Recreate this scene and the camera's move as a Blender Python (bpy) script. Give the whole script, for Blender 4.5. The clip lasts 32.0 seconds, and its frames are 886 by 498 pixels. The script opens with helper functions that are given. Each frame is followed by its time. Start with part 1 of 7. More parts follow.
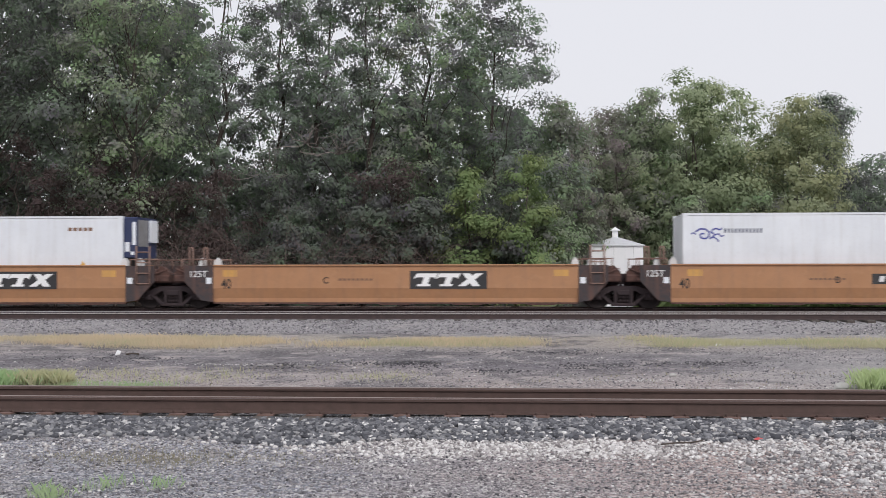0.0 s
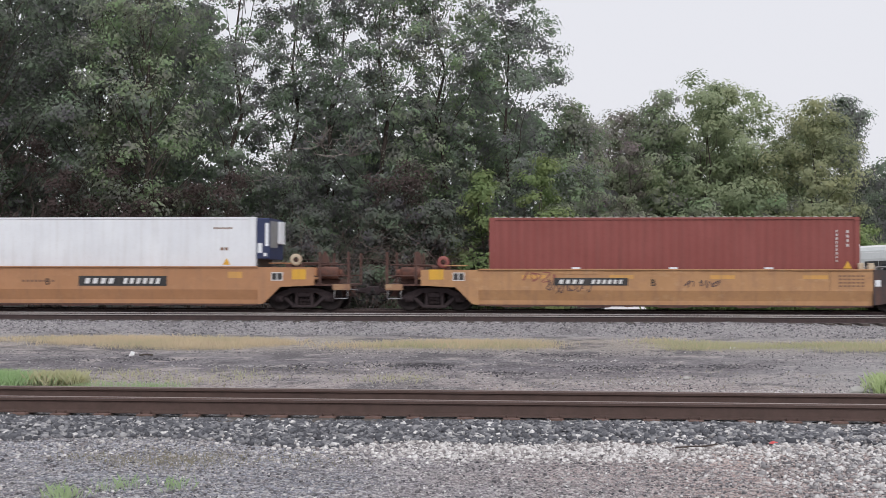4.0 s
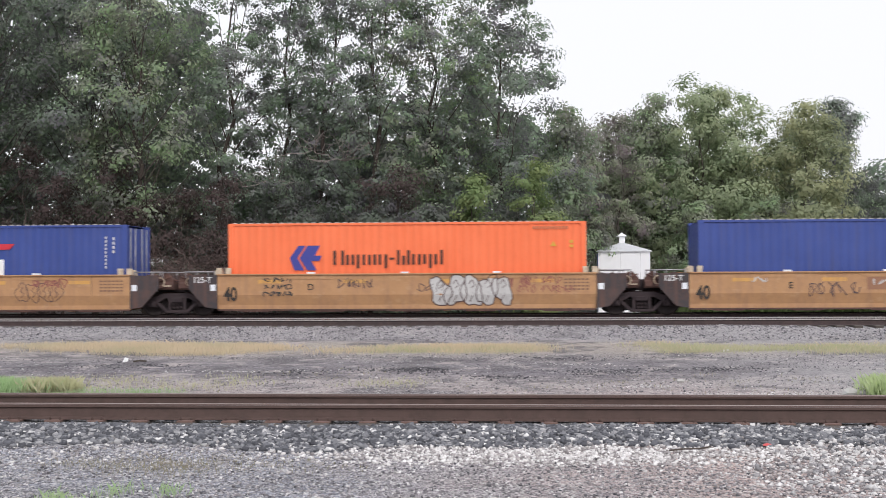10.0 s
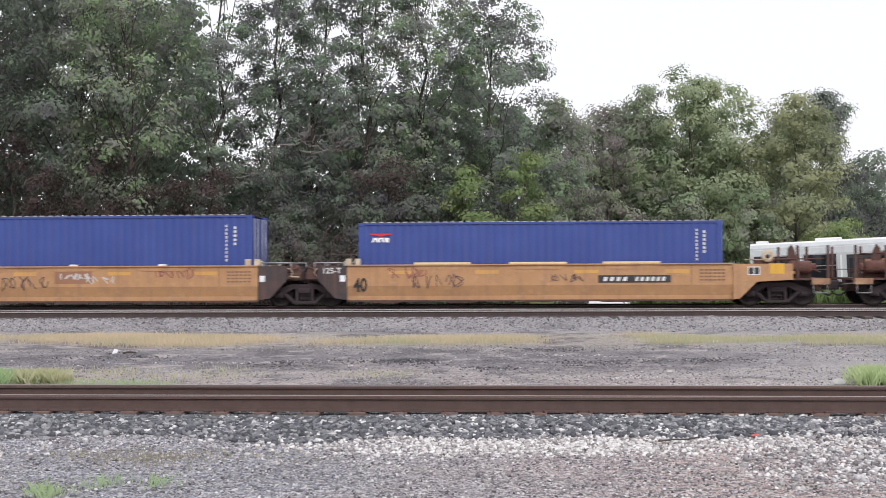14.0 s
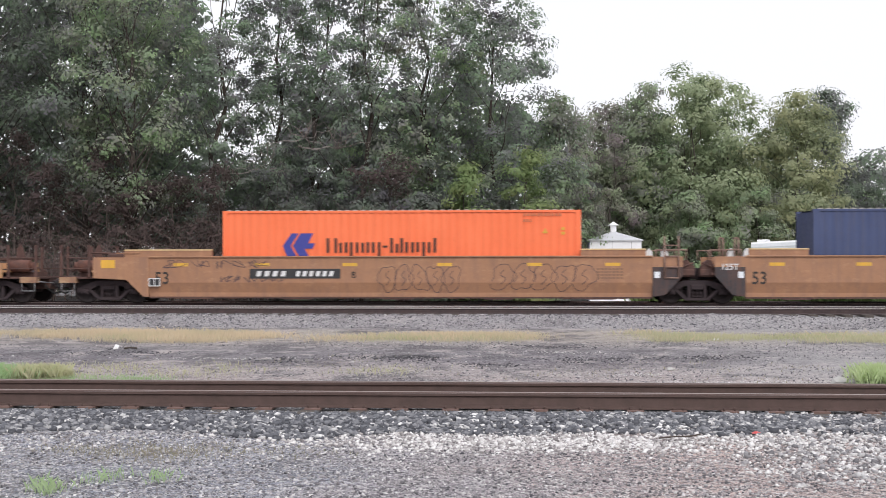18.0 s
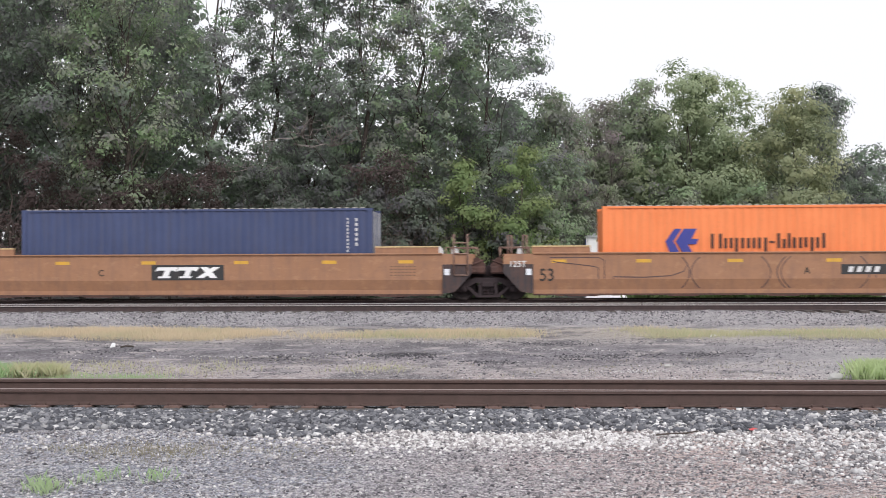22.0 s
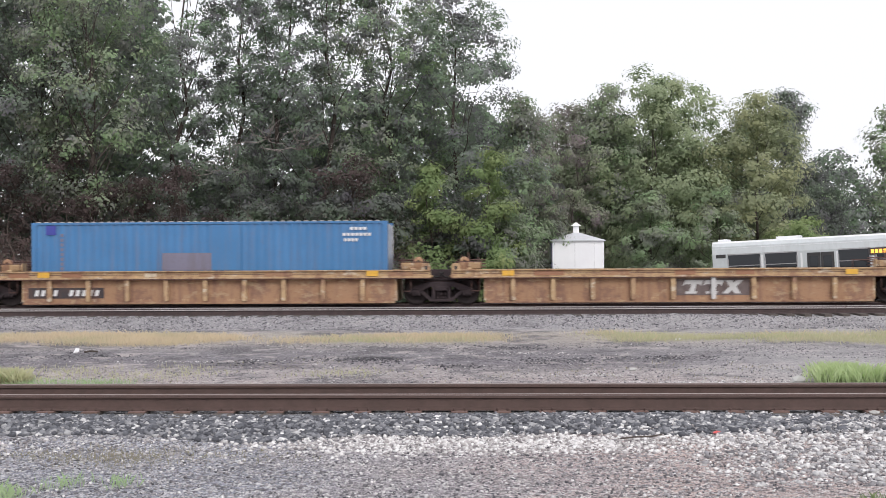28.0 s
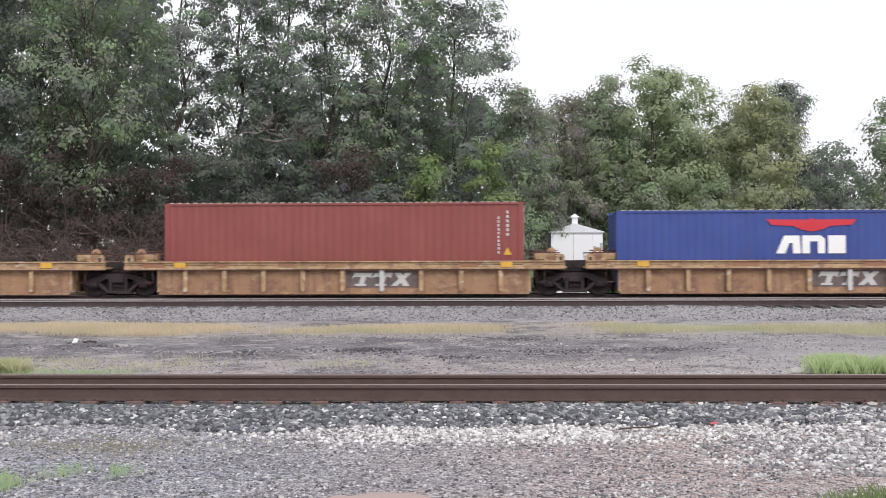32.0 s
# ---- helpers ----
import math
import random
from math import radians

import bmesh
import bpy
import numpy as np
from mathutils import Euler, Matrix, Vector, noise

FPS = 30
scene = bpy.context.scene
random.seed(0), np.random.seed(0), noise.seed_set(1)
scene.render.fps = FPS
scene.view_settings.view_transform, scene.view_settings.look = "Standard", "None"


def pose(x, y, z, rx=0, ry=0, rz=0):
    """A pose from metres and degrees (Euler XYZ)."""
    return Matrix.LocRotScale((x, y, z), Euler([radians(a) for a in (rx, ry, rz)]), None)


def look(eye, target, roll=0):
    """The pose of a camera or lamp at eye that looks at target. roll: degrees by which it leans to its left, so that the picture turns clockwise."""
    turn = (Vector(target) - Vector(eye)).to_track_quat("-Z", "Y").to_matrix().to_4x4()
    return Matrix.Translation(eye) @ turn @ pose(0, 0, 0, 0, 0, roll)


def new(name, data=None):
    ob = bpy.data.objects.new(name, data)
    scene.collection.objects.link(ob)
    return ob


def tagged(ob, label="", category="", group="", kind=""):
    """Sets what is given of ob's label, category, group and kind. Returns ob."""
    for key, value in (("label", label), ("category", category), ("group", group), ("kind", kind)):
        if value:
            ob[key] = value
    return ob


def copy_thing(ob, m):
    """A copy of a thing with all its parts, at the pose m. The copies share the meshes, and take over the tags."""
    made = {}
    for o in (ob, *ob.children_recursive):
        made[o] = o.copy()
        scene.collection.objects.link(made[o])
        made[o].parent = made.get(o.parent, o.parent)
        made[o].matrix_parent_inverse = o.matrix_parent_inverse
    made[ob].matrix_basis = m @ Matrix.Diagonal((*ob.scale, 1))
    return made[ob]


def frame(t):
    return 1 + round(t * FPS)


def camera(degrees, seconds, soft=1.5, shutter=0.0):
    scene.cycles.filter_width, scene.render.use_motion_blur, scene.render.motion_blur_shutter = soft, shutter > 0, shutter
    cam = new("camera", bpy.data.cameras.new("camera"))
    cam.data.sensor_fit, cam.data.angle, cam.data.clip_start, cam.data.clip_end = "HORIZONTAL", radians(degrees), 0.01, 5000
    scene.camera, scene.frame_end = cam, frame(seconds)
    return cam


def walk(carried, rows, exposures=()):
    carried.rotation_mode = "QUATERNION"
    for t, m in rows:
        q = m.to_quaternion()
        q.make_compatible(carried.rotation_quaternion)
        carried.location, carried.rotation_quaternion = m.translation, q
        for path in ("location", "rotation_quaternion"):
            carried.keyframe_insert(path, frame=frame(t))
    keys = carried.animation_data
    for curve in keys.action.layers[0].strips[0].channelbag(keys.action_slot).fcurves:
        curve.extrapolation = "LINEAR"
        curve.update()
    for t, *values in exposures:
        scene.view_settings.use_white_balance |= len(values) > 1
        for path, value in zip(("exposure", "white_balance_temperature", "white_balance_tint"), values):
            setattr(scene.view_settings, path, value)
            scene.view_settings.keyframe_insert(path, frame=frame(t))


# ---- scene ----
# World: x along the tracks, y away from the viewer, z up, metres.
cam = camera(41.8, 32.0, soft=0.85, shutter=0.4)

# time, x, y, z, yaw, pitch, roll of the hand-held camera
PATH = [
    (0.0, 0.000, 0.000, 1.900, 3.800, 1.000, 0.100),
    (0.5, -0.006, -0.001, 1.895, 3.748, 0.976, 0.232),
    (1.0, -0.011, 0.011, 1.896, 3.738, 0.984, 0.114),
    (1.5, -0.006, 0.001, 1.888, 3.715, 0.955, 0.131),
    (2.0, 0.001, -0.002, 1.907, 3.709, 0.952, 0.386),
    (2.5, -0.009, 0.003, 1.905, 3.762, 1.091, 0.254),
    (3.0, -0.013, 0.017, 1.905, 4.016, 1.210, 0.011),
    (3.5, -0.011, 0.020, 1.902, 4.477, 1.103, -0.045),
    (5.5, -0.006, 0.002, 1.898, 4.129, 1.111, -0.063),
    (6.0, -0.018, 0.004, 1.896, 4.044, 1.167, 0.021),
    (6.5, -0.029, 0.023, 1.903, 4.787, 1.391, 0.611),
    (7.0, -0.017, 0.016, 1.900, 4.830, 1.457, 0.774),
    (7.5, -0.009, 0.012, 1.898, 4.740, 1.486, 0.660),
    (8.0, -0.013, 0.011, 1.912, 4.770, 1.603, 0.570),
    (8.5, 0.001, 0.011, 1.905, 4.795, 1.656, 0.306),
    (9.0, -0.006, 0.001, 1.904, 4.217, 1.613, -0.054),
    (9.5, -0.006, 0.003, 1.894, 4.156, 1.544, 0.101),
    (10.0, -0.007, 0.000, 1.901, 4.126, 1.311, 0.273),
    (10.5, 0.000, 0.011, 1.903, 4.075, 1.247, 0.350),
    (11.0, 0.001, 0.011, 1.893, 4.037, 1.250, 0.375),
    (11.5, 0.005, 0.013, 1.898, 3.910, 1.146, 0.233),
    (12.0, -0.002, 0.006, 1.886, 3.824, 1.019, 0.256),
    (12.5, -0.001, 0.007, 1.892, 3.838, 0.903, 0.334),
    (13.0, 0.002, 0.014, 1.894, 3.797, 0.942, 0.329),
    (13.5, 0.001, 0.010, 1.900, 3.704, 1.006, 0.295),
    (14.0, 0.008, 0.008, 1.898, 3.673, 0.884, 0.286),
    (14.5, 0.006, 0.015, 1.908, 3.545, 0.851, 0.189),
    (16.5, 0.009, 0.014, 1.900, 3.767, 0.967, 0.253),
    (17.0, 0.002, 0.001, 1.896, 3.827, 0.881, 0.255),
    (17.5, 0.002, 0.008, 1.898, 3.686, 0.798, 0.021),
    (18.0, 0.001, 0.003, 1.889, 3.715, 0.745, 0.063),
    (18.5, -0.002, 0.003, 1.895, 3.744, 0.612, 0.121),
    (19.0, 0.026, -0.007, 1.896, 3.265, 0.592, 0.320),
    (19.5, 0.068, -0.049, 1.888, -1.266, 0.735, 0.331),
    (20.0, 0.035, -0.058, 1.884, -5.458, 0.662, 0.728),
    (20.5, 0.009, -0.048, 1.884, -4.540, 0.697, 0.832),
    (21.0, -0.023, -0.027, 1.890, -0.004, 0.529, -0.029),
    (21.5, -0.015, 0.014, 1.896, 3.244, 0.920, -0.290),
    (22.0, 0.001, 0.009, 1.897, 3.549, 0.594, 0.253),
    (22.5, 0.003, 0.008, 1.899, 3.583, 0.496, 0.439),
    (23.0, 0.002, 0.004, 1.903, 3.562, 0.528, 0.486),
    (23.5, 0.001, 0.001, 1.902, 3.383, 0.548, 0.470),
    (24.0, 0.007, -0.002, 1.898, 3.264, 0.534, 0.484),
    (24.5, 0.005, -0.005, 1.903, 2.964, 0.612, 0.643),
    (25.0, 0.011, -0.002, 1.900, 2.616, 0.829, 0.593),
    (25.5, 0.012, -0.014, 1.889, 2.222, 0.867, 0.678),
    (27.5, 0.004, -0.019, 1.891, 1.843, 0.775, 0.291),
    (28.0, 0.014, -0.012, 1.906, 1.920, 0.772, 0.296),
    (28.5, -0.000, -0.017, 1.896, 1.876, 0.859, 0.140),
    (29.0, 0.015, -0.018, 1.892, 1.781, 0.751, 0.173),
    (29.5, 0.015, -0.010, 1.896, 1.905, 0.606, 0.270),
    (30.0, 0.015, -0.013, 1.890, 1.903, 0.470, 0.206),
    (30.5, 0.013, -0.015, 1.897, 1.863, 0.333, 0.184),
    (31.0, 0.015, -0.006, 1.902, 1.890, 0.340, 0.099),
    (31.5, 0.018, -0.024, 1.905, 1.851, 0.435, 0.100),
    (32.0, 0.013, -0.015, 1.898, 1.853, 0.348, 0.175),
]# brightness drift of the camera's automatic exposure
EXPOSURES = [(t, s, 6330.0, 12.0) for t, s in ((0.0, 0.0), (3.5, 0.0), (6.0, 0.1), (7.0, 0.26), (8.0, 0.2), (9.0, 0.24), (11.0, 0.32), (32.0, 0.33))]
walk(cam, [(t, pose(x, y, z, 90 + p, r, w)) for t, x, y, z, w, p, r in PATH], EXPOSURES)

# ---- light: overcast sky, weak wide sun ----
world = bpy.data.worlds.new("overcast")
scene.world = world
world.use_nodes = True
wn, wl = world.node_tree.nodes, world.node_tree.links
wn.clear()
sky = wn.new("ShaderNodeTexSky")
sky.sky_type = "NISHITA"
sky.sun_disc = False
SUN_EL, SUN_ROT = radians(40), radians(155)
sky.sun_elevation, sky.sun_rotation = SUN_EL, SUN_ROT
sky.dust_density, sky.air_density = 6.0, 1.0
sky_dim = wn.new("ShaderNodeMix")
sky_dim.data_type = "RGBA"
sky_dim.blend_type = "MIX"
sky_dim.inputs[0].default_value = 0.94
sky_scale = wn.new("ShaderNodeVectorMath")
sky_scale.operation = "SCALE"
sky_scale.inputs["Scale"].default_value = 0.12
wl.new(sky.outputs[0], sky_scale.inputs[0])
wl.new(sky_scale.outputs[0], sky_dim.inputs[6])
sky_dim.inputs[7].default_value = (0.864, 0.864, 0.886, 1)
bg = wn.new("ShaderNodeBackground")
bg.inputs[1].default_value = 0.97
out = wn.new("ShaderNodeOutputWorld")
wl.new(sky_dim.outputs[2], bg.inputs[0])
wl.new(bg.outputs[0], out.inputs[0])

sun_data = bpy.data.lights.new("sun", "SUN")
sun_data.energy, sun_data.angle, sun_data.color = 1.15, radians(25), (1.0, 0.97, 0.92)
sun = new("sun", sun_data)
sun.matrix_world = look((0, 0, 0), (-math.sin(SUN_ROT) * math.cos(SUN_EL), -math.cos(SUN_ROT) * math.cos(SUN_EL), -math.sin(SUN_EL)))


# ---- materials ----
def rgba(c):
    return (c[0], c[1], c[2], 1.0)


def shader(name, rough=0.6, metal=0.0):
    m = bpy.data.materials.new(name)
    m.use_nodes = True
    b = m.node_tree.nodes["Principled BSDF"]
    b.inputs["Roughness"].default_value, b.inputs["Metallic"].default_value = rough, metal
    return m, m.node_tree.nodes, m.node_tree.links, b


def tex_noise(n, l, coord, scale, detail=4.0, rough=0.55, stretch=None):
    t = n.new("ShaderNodeTexNoise")
    t.inputs["Scale"].default_value, t.inputs["Detail"].default_value, t.inputs["Roughness"].default_value = scale, detail, rough
    if stretch:
        mp = n.new("ShaderNodeMapping")
        mp.inputs["Scale"].default_value = stretch
        l.new(coord, mp.inputs[0])
        coord = mp.outputs[0]
    l.new(coord, t.inputs["Vector"])
    return t.outputs["Fac"]


def ramp(n, l, fac, a, b, lo=0.0, hi=1.0):
    r = n.new("ShaderNodeMapRange")
    r.inputs[1].default_value, r.inputs[2].default_value, r.inputs[3].default_value, r.inputs[4].default_value = a, b, lo, hi
    l.new(fac, r.inputs[0])
    return r.outputs[0]


def mix(n, l, fac, a, b, blend="MIX"):
    x = n.new("ShaderNodeMix")
    x.data_type, x.blend_type = "RGBA", blend
    for src, k in ((fac, 0), (a, 6), (b, 7)):
        if isinstance(src, (int, float)):
            x.inputs[k].default_value = src
        elif isinstance(src, tuple):
            x.inputs[k].default_value = rgba(src)
        else:
            l.new(src, x.inputs[k])
    return x.outputs[2]


def bump(n, l, b, fac, strength=0.3, dist=0.02):
    bp = n.new("ShaderNodeBump")
    bp.inputs["Strength"].default_value, bp.inputs["Distance"].default_value = strength, dist
    l.new(fac, bp.inputs["Height"])
    l.new(bp.outputs[0], b.inputs["Normal"])


def paint(name, c, dirt=(0.16, 0.11, 0.08), amount=0.5, rough=0.55, streak=True, metal=0.0, fade=0.25, patch=0.0, bare=(0.62, 0.54, 0.42)):
    """Weathered paint: broad fading, vertical run-off streaks, small chips."""
    m, n, l, b = shader(name, rough, metal)
    co = n.new("ShaderNodeTexCoord").outputs["Object"]
    broad = tex_noise(n, l, co, 0.7, 5)
    fine = tex_noise(n, l, co, 9.0, 6, 0.65)
    run = tex_noise(n, l, co, 1.0, 5, 0.6, (5.0, 5.0, 0.35))
    pale = tuple(min(1.0, v * 1.1 + 0.03) for v in c)
    dark = tuple(v * 0.82 for v in c)
    col = mix(n, l, ramp(n, l, broad, 0.38, 0.62), dark, pale)
    col = mix(n, l, fade, c, col)
    if streak:
        col = mix(n, l, ramp(n, l, run, 0.48, 0.72, 0, amount), col, dirt)
    col = mix(n, l, ramp(n, l, fine, 0.54, 0.72, 0, amount * 0.6), col, dirt)
    if patch > 0:
        blot = tex_noise(n, l, co, 2.0, 8, 0.7, (1.0, 1.0, 1.0))
        col = mix(n, l, ramp(n, l, blot, 0.50, 0.60, 0, patch), col, dirt)
        chip = tex_noise(n, l, co, 2.7, 8, 0.7, (0.8, 1.0, 1.3))
        col = mix(n, l, ramp(n, l, chip, 0.55, 0.62, 0, patch), col, bare)
    l.new(col, b.inputs["Base Color"])
    l.new(ramp(n, l, fine, 0.3, 0.7, rough - 0.08, rough + 0.15), b.inputs["Roughness"])
    bump(n, l, b, fine, 0.12, 0.01)
    return m


def metal_mat(name, c, rust, rough=0.5, metal=0.6):
    m, n, l, b = shader(name, rough, metal)
    co = n.new("ShaderNodeTexCoord").outputs["Object"]
    f = tex_noise(n, l, co, 6.0, 6, 0.65)
    col = mix(n, l, ramp(n, l, f, 0.35, 0.65), c, rust)
    l.new(col, b.inputs["Base Color"])
    bump(n, l, b, tex_noise(n, l, co, 40.0, 3), 0.15, 0.005)
    return m


def leaf_mat(name, a, b2, c3, vary=0.0, spec=0.2):
    """Leaves: each leaf its own tone, a drift from bough to bough and from tree to tree, and some light passing through."""
    m, n, l, b = shader(name, 0.7)
    b.inputs["Specular IOR Level"].default_value = spec
    isl = n.new("ShaderNodeNewGeometry").outputs["Random Per Island"]
    own = n.new("ShaderNodeObjectInfo").outputs["Random"]
    co = n.new("ShaderNodeTexCoord").outputs["Object"]
    broad = tex_noise(n, l, co, 0.45, 4)
    col = mix(n, l, ramp(n, l, isl, 0.0, 1.0, 0.4, 0.6), a, b2)
    col = mix(n, l, ramp(n, l, broad, 0.44, 0.66, 0, 0.8), col, c3)
    col = mix(n, l, ramp(n, l, own, 0.0, 1.0, 0.0, 0.22), col, tuple(v * 0.55 for v in a))
    if vary:
        # noise tints some sprays lit green, others the mauve of shaded gaps
        spray = tex_noise(n, l, co, 0.8, 3)
        col = mix(n, l, ramp(n, l, spray, 0.50, 0.64, 0.0, vary), col, (b2[0] * 0.86, b2[1] * 1.08, b2[2] * 0.80))
        col = mix(n, l, ramp(n, l, spray, 0.50, 0.38, 0.0, vary), col, (a[0] * 1.20, a[1] * 0.90, a[2] * 1.30))
    l.new(col, b.inputs["Base Color"])
    tr = n.new("ShaderNodeBsdfTranslucent")
    l.new(mix(n, l, 0.25, col, (0.21, 0.25, 0.16)), tr.inputs[0])
    ms = n.new("ShaderNodeMixShader")
    ms.inputs[0].default_value = 0.5
    o = n["Material Output"]
    l.new(b.outputs[0], ms.inputs[1])
    l.new(tr.outputs[0], ms.inputs[2])
    l.new(ms.outputs[0], o.inputs[0])
    return m


def stone_mat(name, tones):
    m, n, l, b = shader(name, 0.9)
    isl = n.new("ShaderNodeNewGeometry").outputs["Random Per Island"]
    r = n.new("ShaderNodeValToRGB")
    r.color_ramp.interpolation = "LINEAR"
    while len(r.color_ramp.elements) < len(tones):
        r.color_ramp.elements.new(0.5)
    for e, (p, c) in zip(r.color_ramp.elements, tones):
        e.position, e.color = p, rgba(c)
    l.new(isl, r.inputs[0])
    co = n.new("ShaderNodeTexCoord").outputs["Object"]
    f = tex_noise(n, l, co, 30.0, 4)
    l.new(mix(n, l, ramp(n, l, f, 0.3, 0.7, 0.0, 0.35), r.outputs[0], (0.11, 0.105, 0.11)), b.inputs["Base Color"])
    bump(n, l, b, f, 0.4, 0.01)
    return m


def times(n, l, a, b):
    x = n.new("ShaderNodeMath")
    x.operation = "MULTIPLY"
    l.new(a, x.inputs[0])
    l.new(b, x.inputs[1])
    return x.outputs[0]


def cells(n, l, co, scale, squash=None):
    """Random grey per pebble and the distance to its edge."""
    v = n.new("ShaderNodeTexVoronoi")
    v.inputs["Scale"].default_value = scale
    l.new(co, v.inputs["Vector"])
    s = n.new("ShaderNodeSeparateColor")
    l.new(v.outputs["Color"], s.inputs[0])
    return s.outputs, v.outputs["Distance"]


def ground_mat():
    """Gravel yard: bands of cinders, pale crushed stone, pinkish dust and bare soil along the tracks, with pebbles of two sizes."""
    m, n, l, b = shader("ground_gravel", 0.95)
    co = n.new("ShaderNodeTexCoord").outputs["Object"]
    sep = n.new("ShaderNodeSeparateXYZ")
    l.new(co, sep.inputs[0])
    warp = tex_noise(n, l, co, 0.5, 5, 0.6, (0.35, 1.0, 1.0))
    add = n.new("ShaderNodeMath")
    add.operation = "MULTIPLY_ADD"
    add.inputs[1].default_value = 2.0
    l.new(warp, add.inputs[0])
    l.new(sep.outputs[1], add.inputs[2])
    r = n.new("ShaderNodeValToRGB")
    # the band under the ballast is near black, painting the shade between its stones
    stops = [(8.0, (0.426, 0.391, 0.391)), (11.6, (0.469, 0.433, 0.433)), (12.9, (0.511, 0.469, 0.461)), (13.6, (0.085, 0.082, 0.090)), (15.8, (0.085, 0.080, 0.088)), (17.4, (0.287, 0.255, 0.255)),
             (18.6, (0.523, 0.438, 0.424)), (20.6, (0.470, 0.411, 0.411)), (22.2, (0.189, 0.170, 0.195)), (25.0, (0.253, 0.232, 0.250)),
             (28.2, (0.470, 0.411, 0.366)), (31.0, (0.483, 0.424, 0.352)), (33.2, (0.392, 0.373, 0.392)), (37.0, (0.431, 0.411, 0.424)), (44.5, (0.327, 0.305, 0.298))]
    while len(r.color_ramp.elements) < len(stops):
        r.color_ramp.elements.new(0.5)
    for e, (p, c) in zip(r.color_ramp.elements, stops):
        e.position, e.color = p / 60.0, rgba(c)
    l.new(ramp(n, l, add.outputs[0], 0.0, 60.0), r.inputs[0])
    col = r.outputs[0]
    # the foreground turns from bluish cinders on one side to pinkish dust on the other
    side = n.new("ShaderNodeMath")
    side.operation = "MULTIPLY_ADD"
    side.inputs[1].default_value = 5.0
    l.new(tex_noise(n, l, co, 0.45, 5, 0.6), side.inputs[0])
    l.new(sep.outputs[0], side.inputs[2])
    tint = mix(n, l, ramp(n, l, side.outputs[0], 0.2, 4.2), (0.76, 0.85, 1.0), (1.30, 1.07, 0.99))
    fore = n.new("ShaderNodeMapRange")
    fore.inputs[1].default_value, fore.inputs[2].default_value, fore.inputs[3].default_value, fore.inputs[4].default_value = 13.0, 11.8, 0.0, 1.0
    l.new(sep.outputs[1], fore.inputs[0])
    col = mix(n, l, fore.outputs[0], col, mix(n, l, 1.0, col, tint, "MULTIPLY"))
    # soil patches, wheel-worn dark streaks, pale dusty streaks
    streak = tex_noise(n, l, co, 0.55, 7, 0.66, (0.6, 0.7, 1.0))
    col = mix(n, l, ramp(n, l, streak, 0.53, 0.63, 0, 0.65), col, (0.125, 0.115, 0.125))
    pale = tex_noise(n, l, co, 0.8, 7, 0.68, (0.7, 0.8, 1.0))
    col = mix(n, l, ramp(n, l, pale, 0.57, 0.70, 0, 0.5), col, (0.56, 0.50, 0.485))
    grit = tex_noise(n, l, co, 5.0, 7, 0.78)
    col = mix(n, l, ramp(n, l, grit, 0.52, 0.68, 0, 0.75), col, (0.075, 0.07, 0.078))
    col = mix(n, l, ramp(n, l, grit, 0.47, 0.33, 0, 0.55), col, (0.62, 0.585, 0.57))
    # trodden yard between the tracks: long blotches of black cinders and of pinkish dust
    yard = times(n, l, ramp(n, l, sep.outputs[1], 16.0, 17.5), ramp(n, l, sep.outputs[1], 33.5, 31.5))
    blot = tex_noise(n, l, co, 1.0, 9, 0.66, (0.7, 0.55, 1.0))
    col = mix(n, l, times(n, l, yard, ramp(n, l, blot, 0.505, 0.575, 0, 0.82)), col, (0.105, 0.095, 0.108))
    dust = tex_noise(n, l, co, 1.5, 9, 0.68, (0.8, 0.6, 1.0))
    col = mix(n, l, times(n, l, yard, ramp(n, l, dust, 0.535, 0.62, 0, 0.8)), col, (0.60, 0.525, 0.51))
    east = ramp(n, l, side.outputs[0], 5.0, 8.5)
    bare = times(n, l, east, ramp(n, l, sep.outputs[1], 26.0, 20.0, 0.25, 0.8))
    col = mix(n, l, bare, col, (0.56, 0.535, 0.53))
    # pebbles show singly near by and run together further off
    near = ramp(n, l, sep.outputs[1], 15.0, 20.0, 1.0, 0.35)
    big, d1 = cells(n, l, co, 22.0)
    col = mix(n, l, times(n, l, near, ramp(n, l, big[0], 0.66, 0.95, 0, 0.6)), col, (0.90, 0.87, 0.86))
    col = mix(n, l, times(n, l, near, ramp(n, l, big[1], 0.62, 0.95, 0, 0.85)), col, (0.065, 0.061, 0.07))
    small, d2 = cells(n, l, co, 60.0)
    col = mix(n, l, times(n, l, near, ramp(n, l, small[0], 0.55, 0.92, 0, 0.6)), col, (0.88, 0.845, 0.835))
    col = mix(n, l, times(n, l, near, ramp(n, l, small[1], 0.5, 0.95, 0, 0.8)), col, (0.06, 0.057, 0.065))
    l.new(col, b.inputs["Base Color"])
    bump(n, l, b, mix(n, l, 0.5, d1, d2), 1.0, 0.05)
    return m


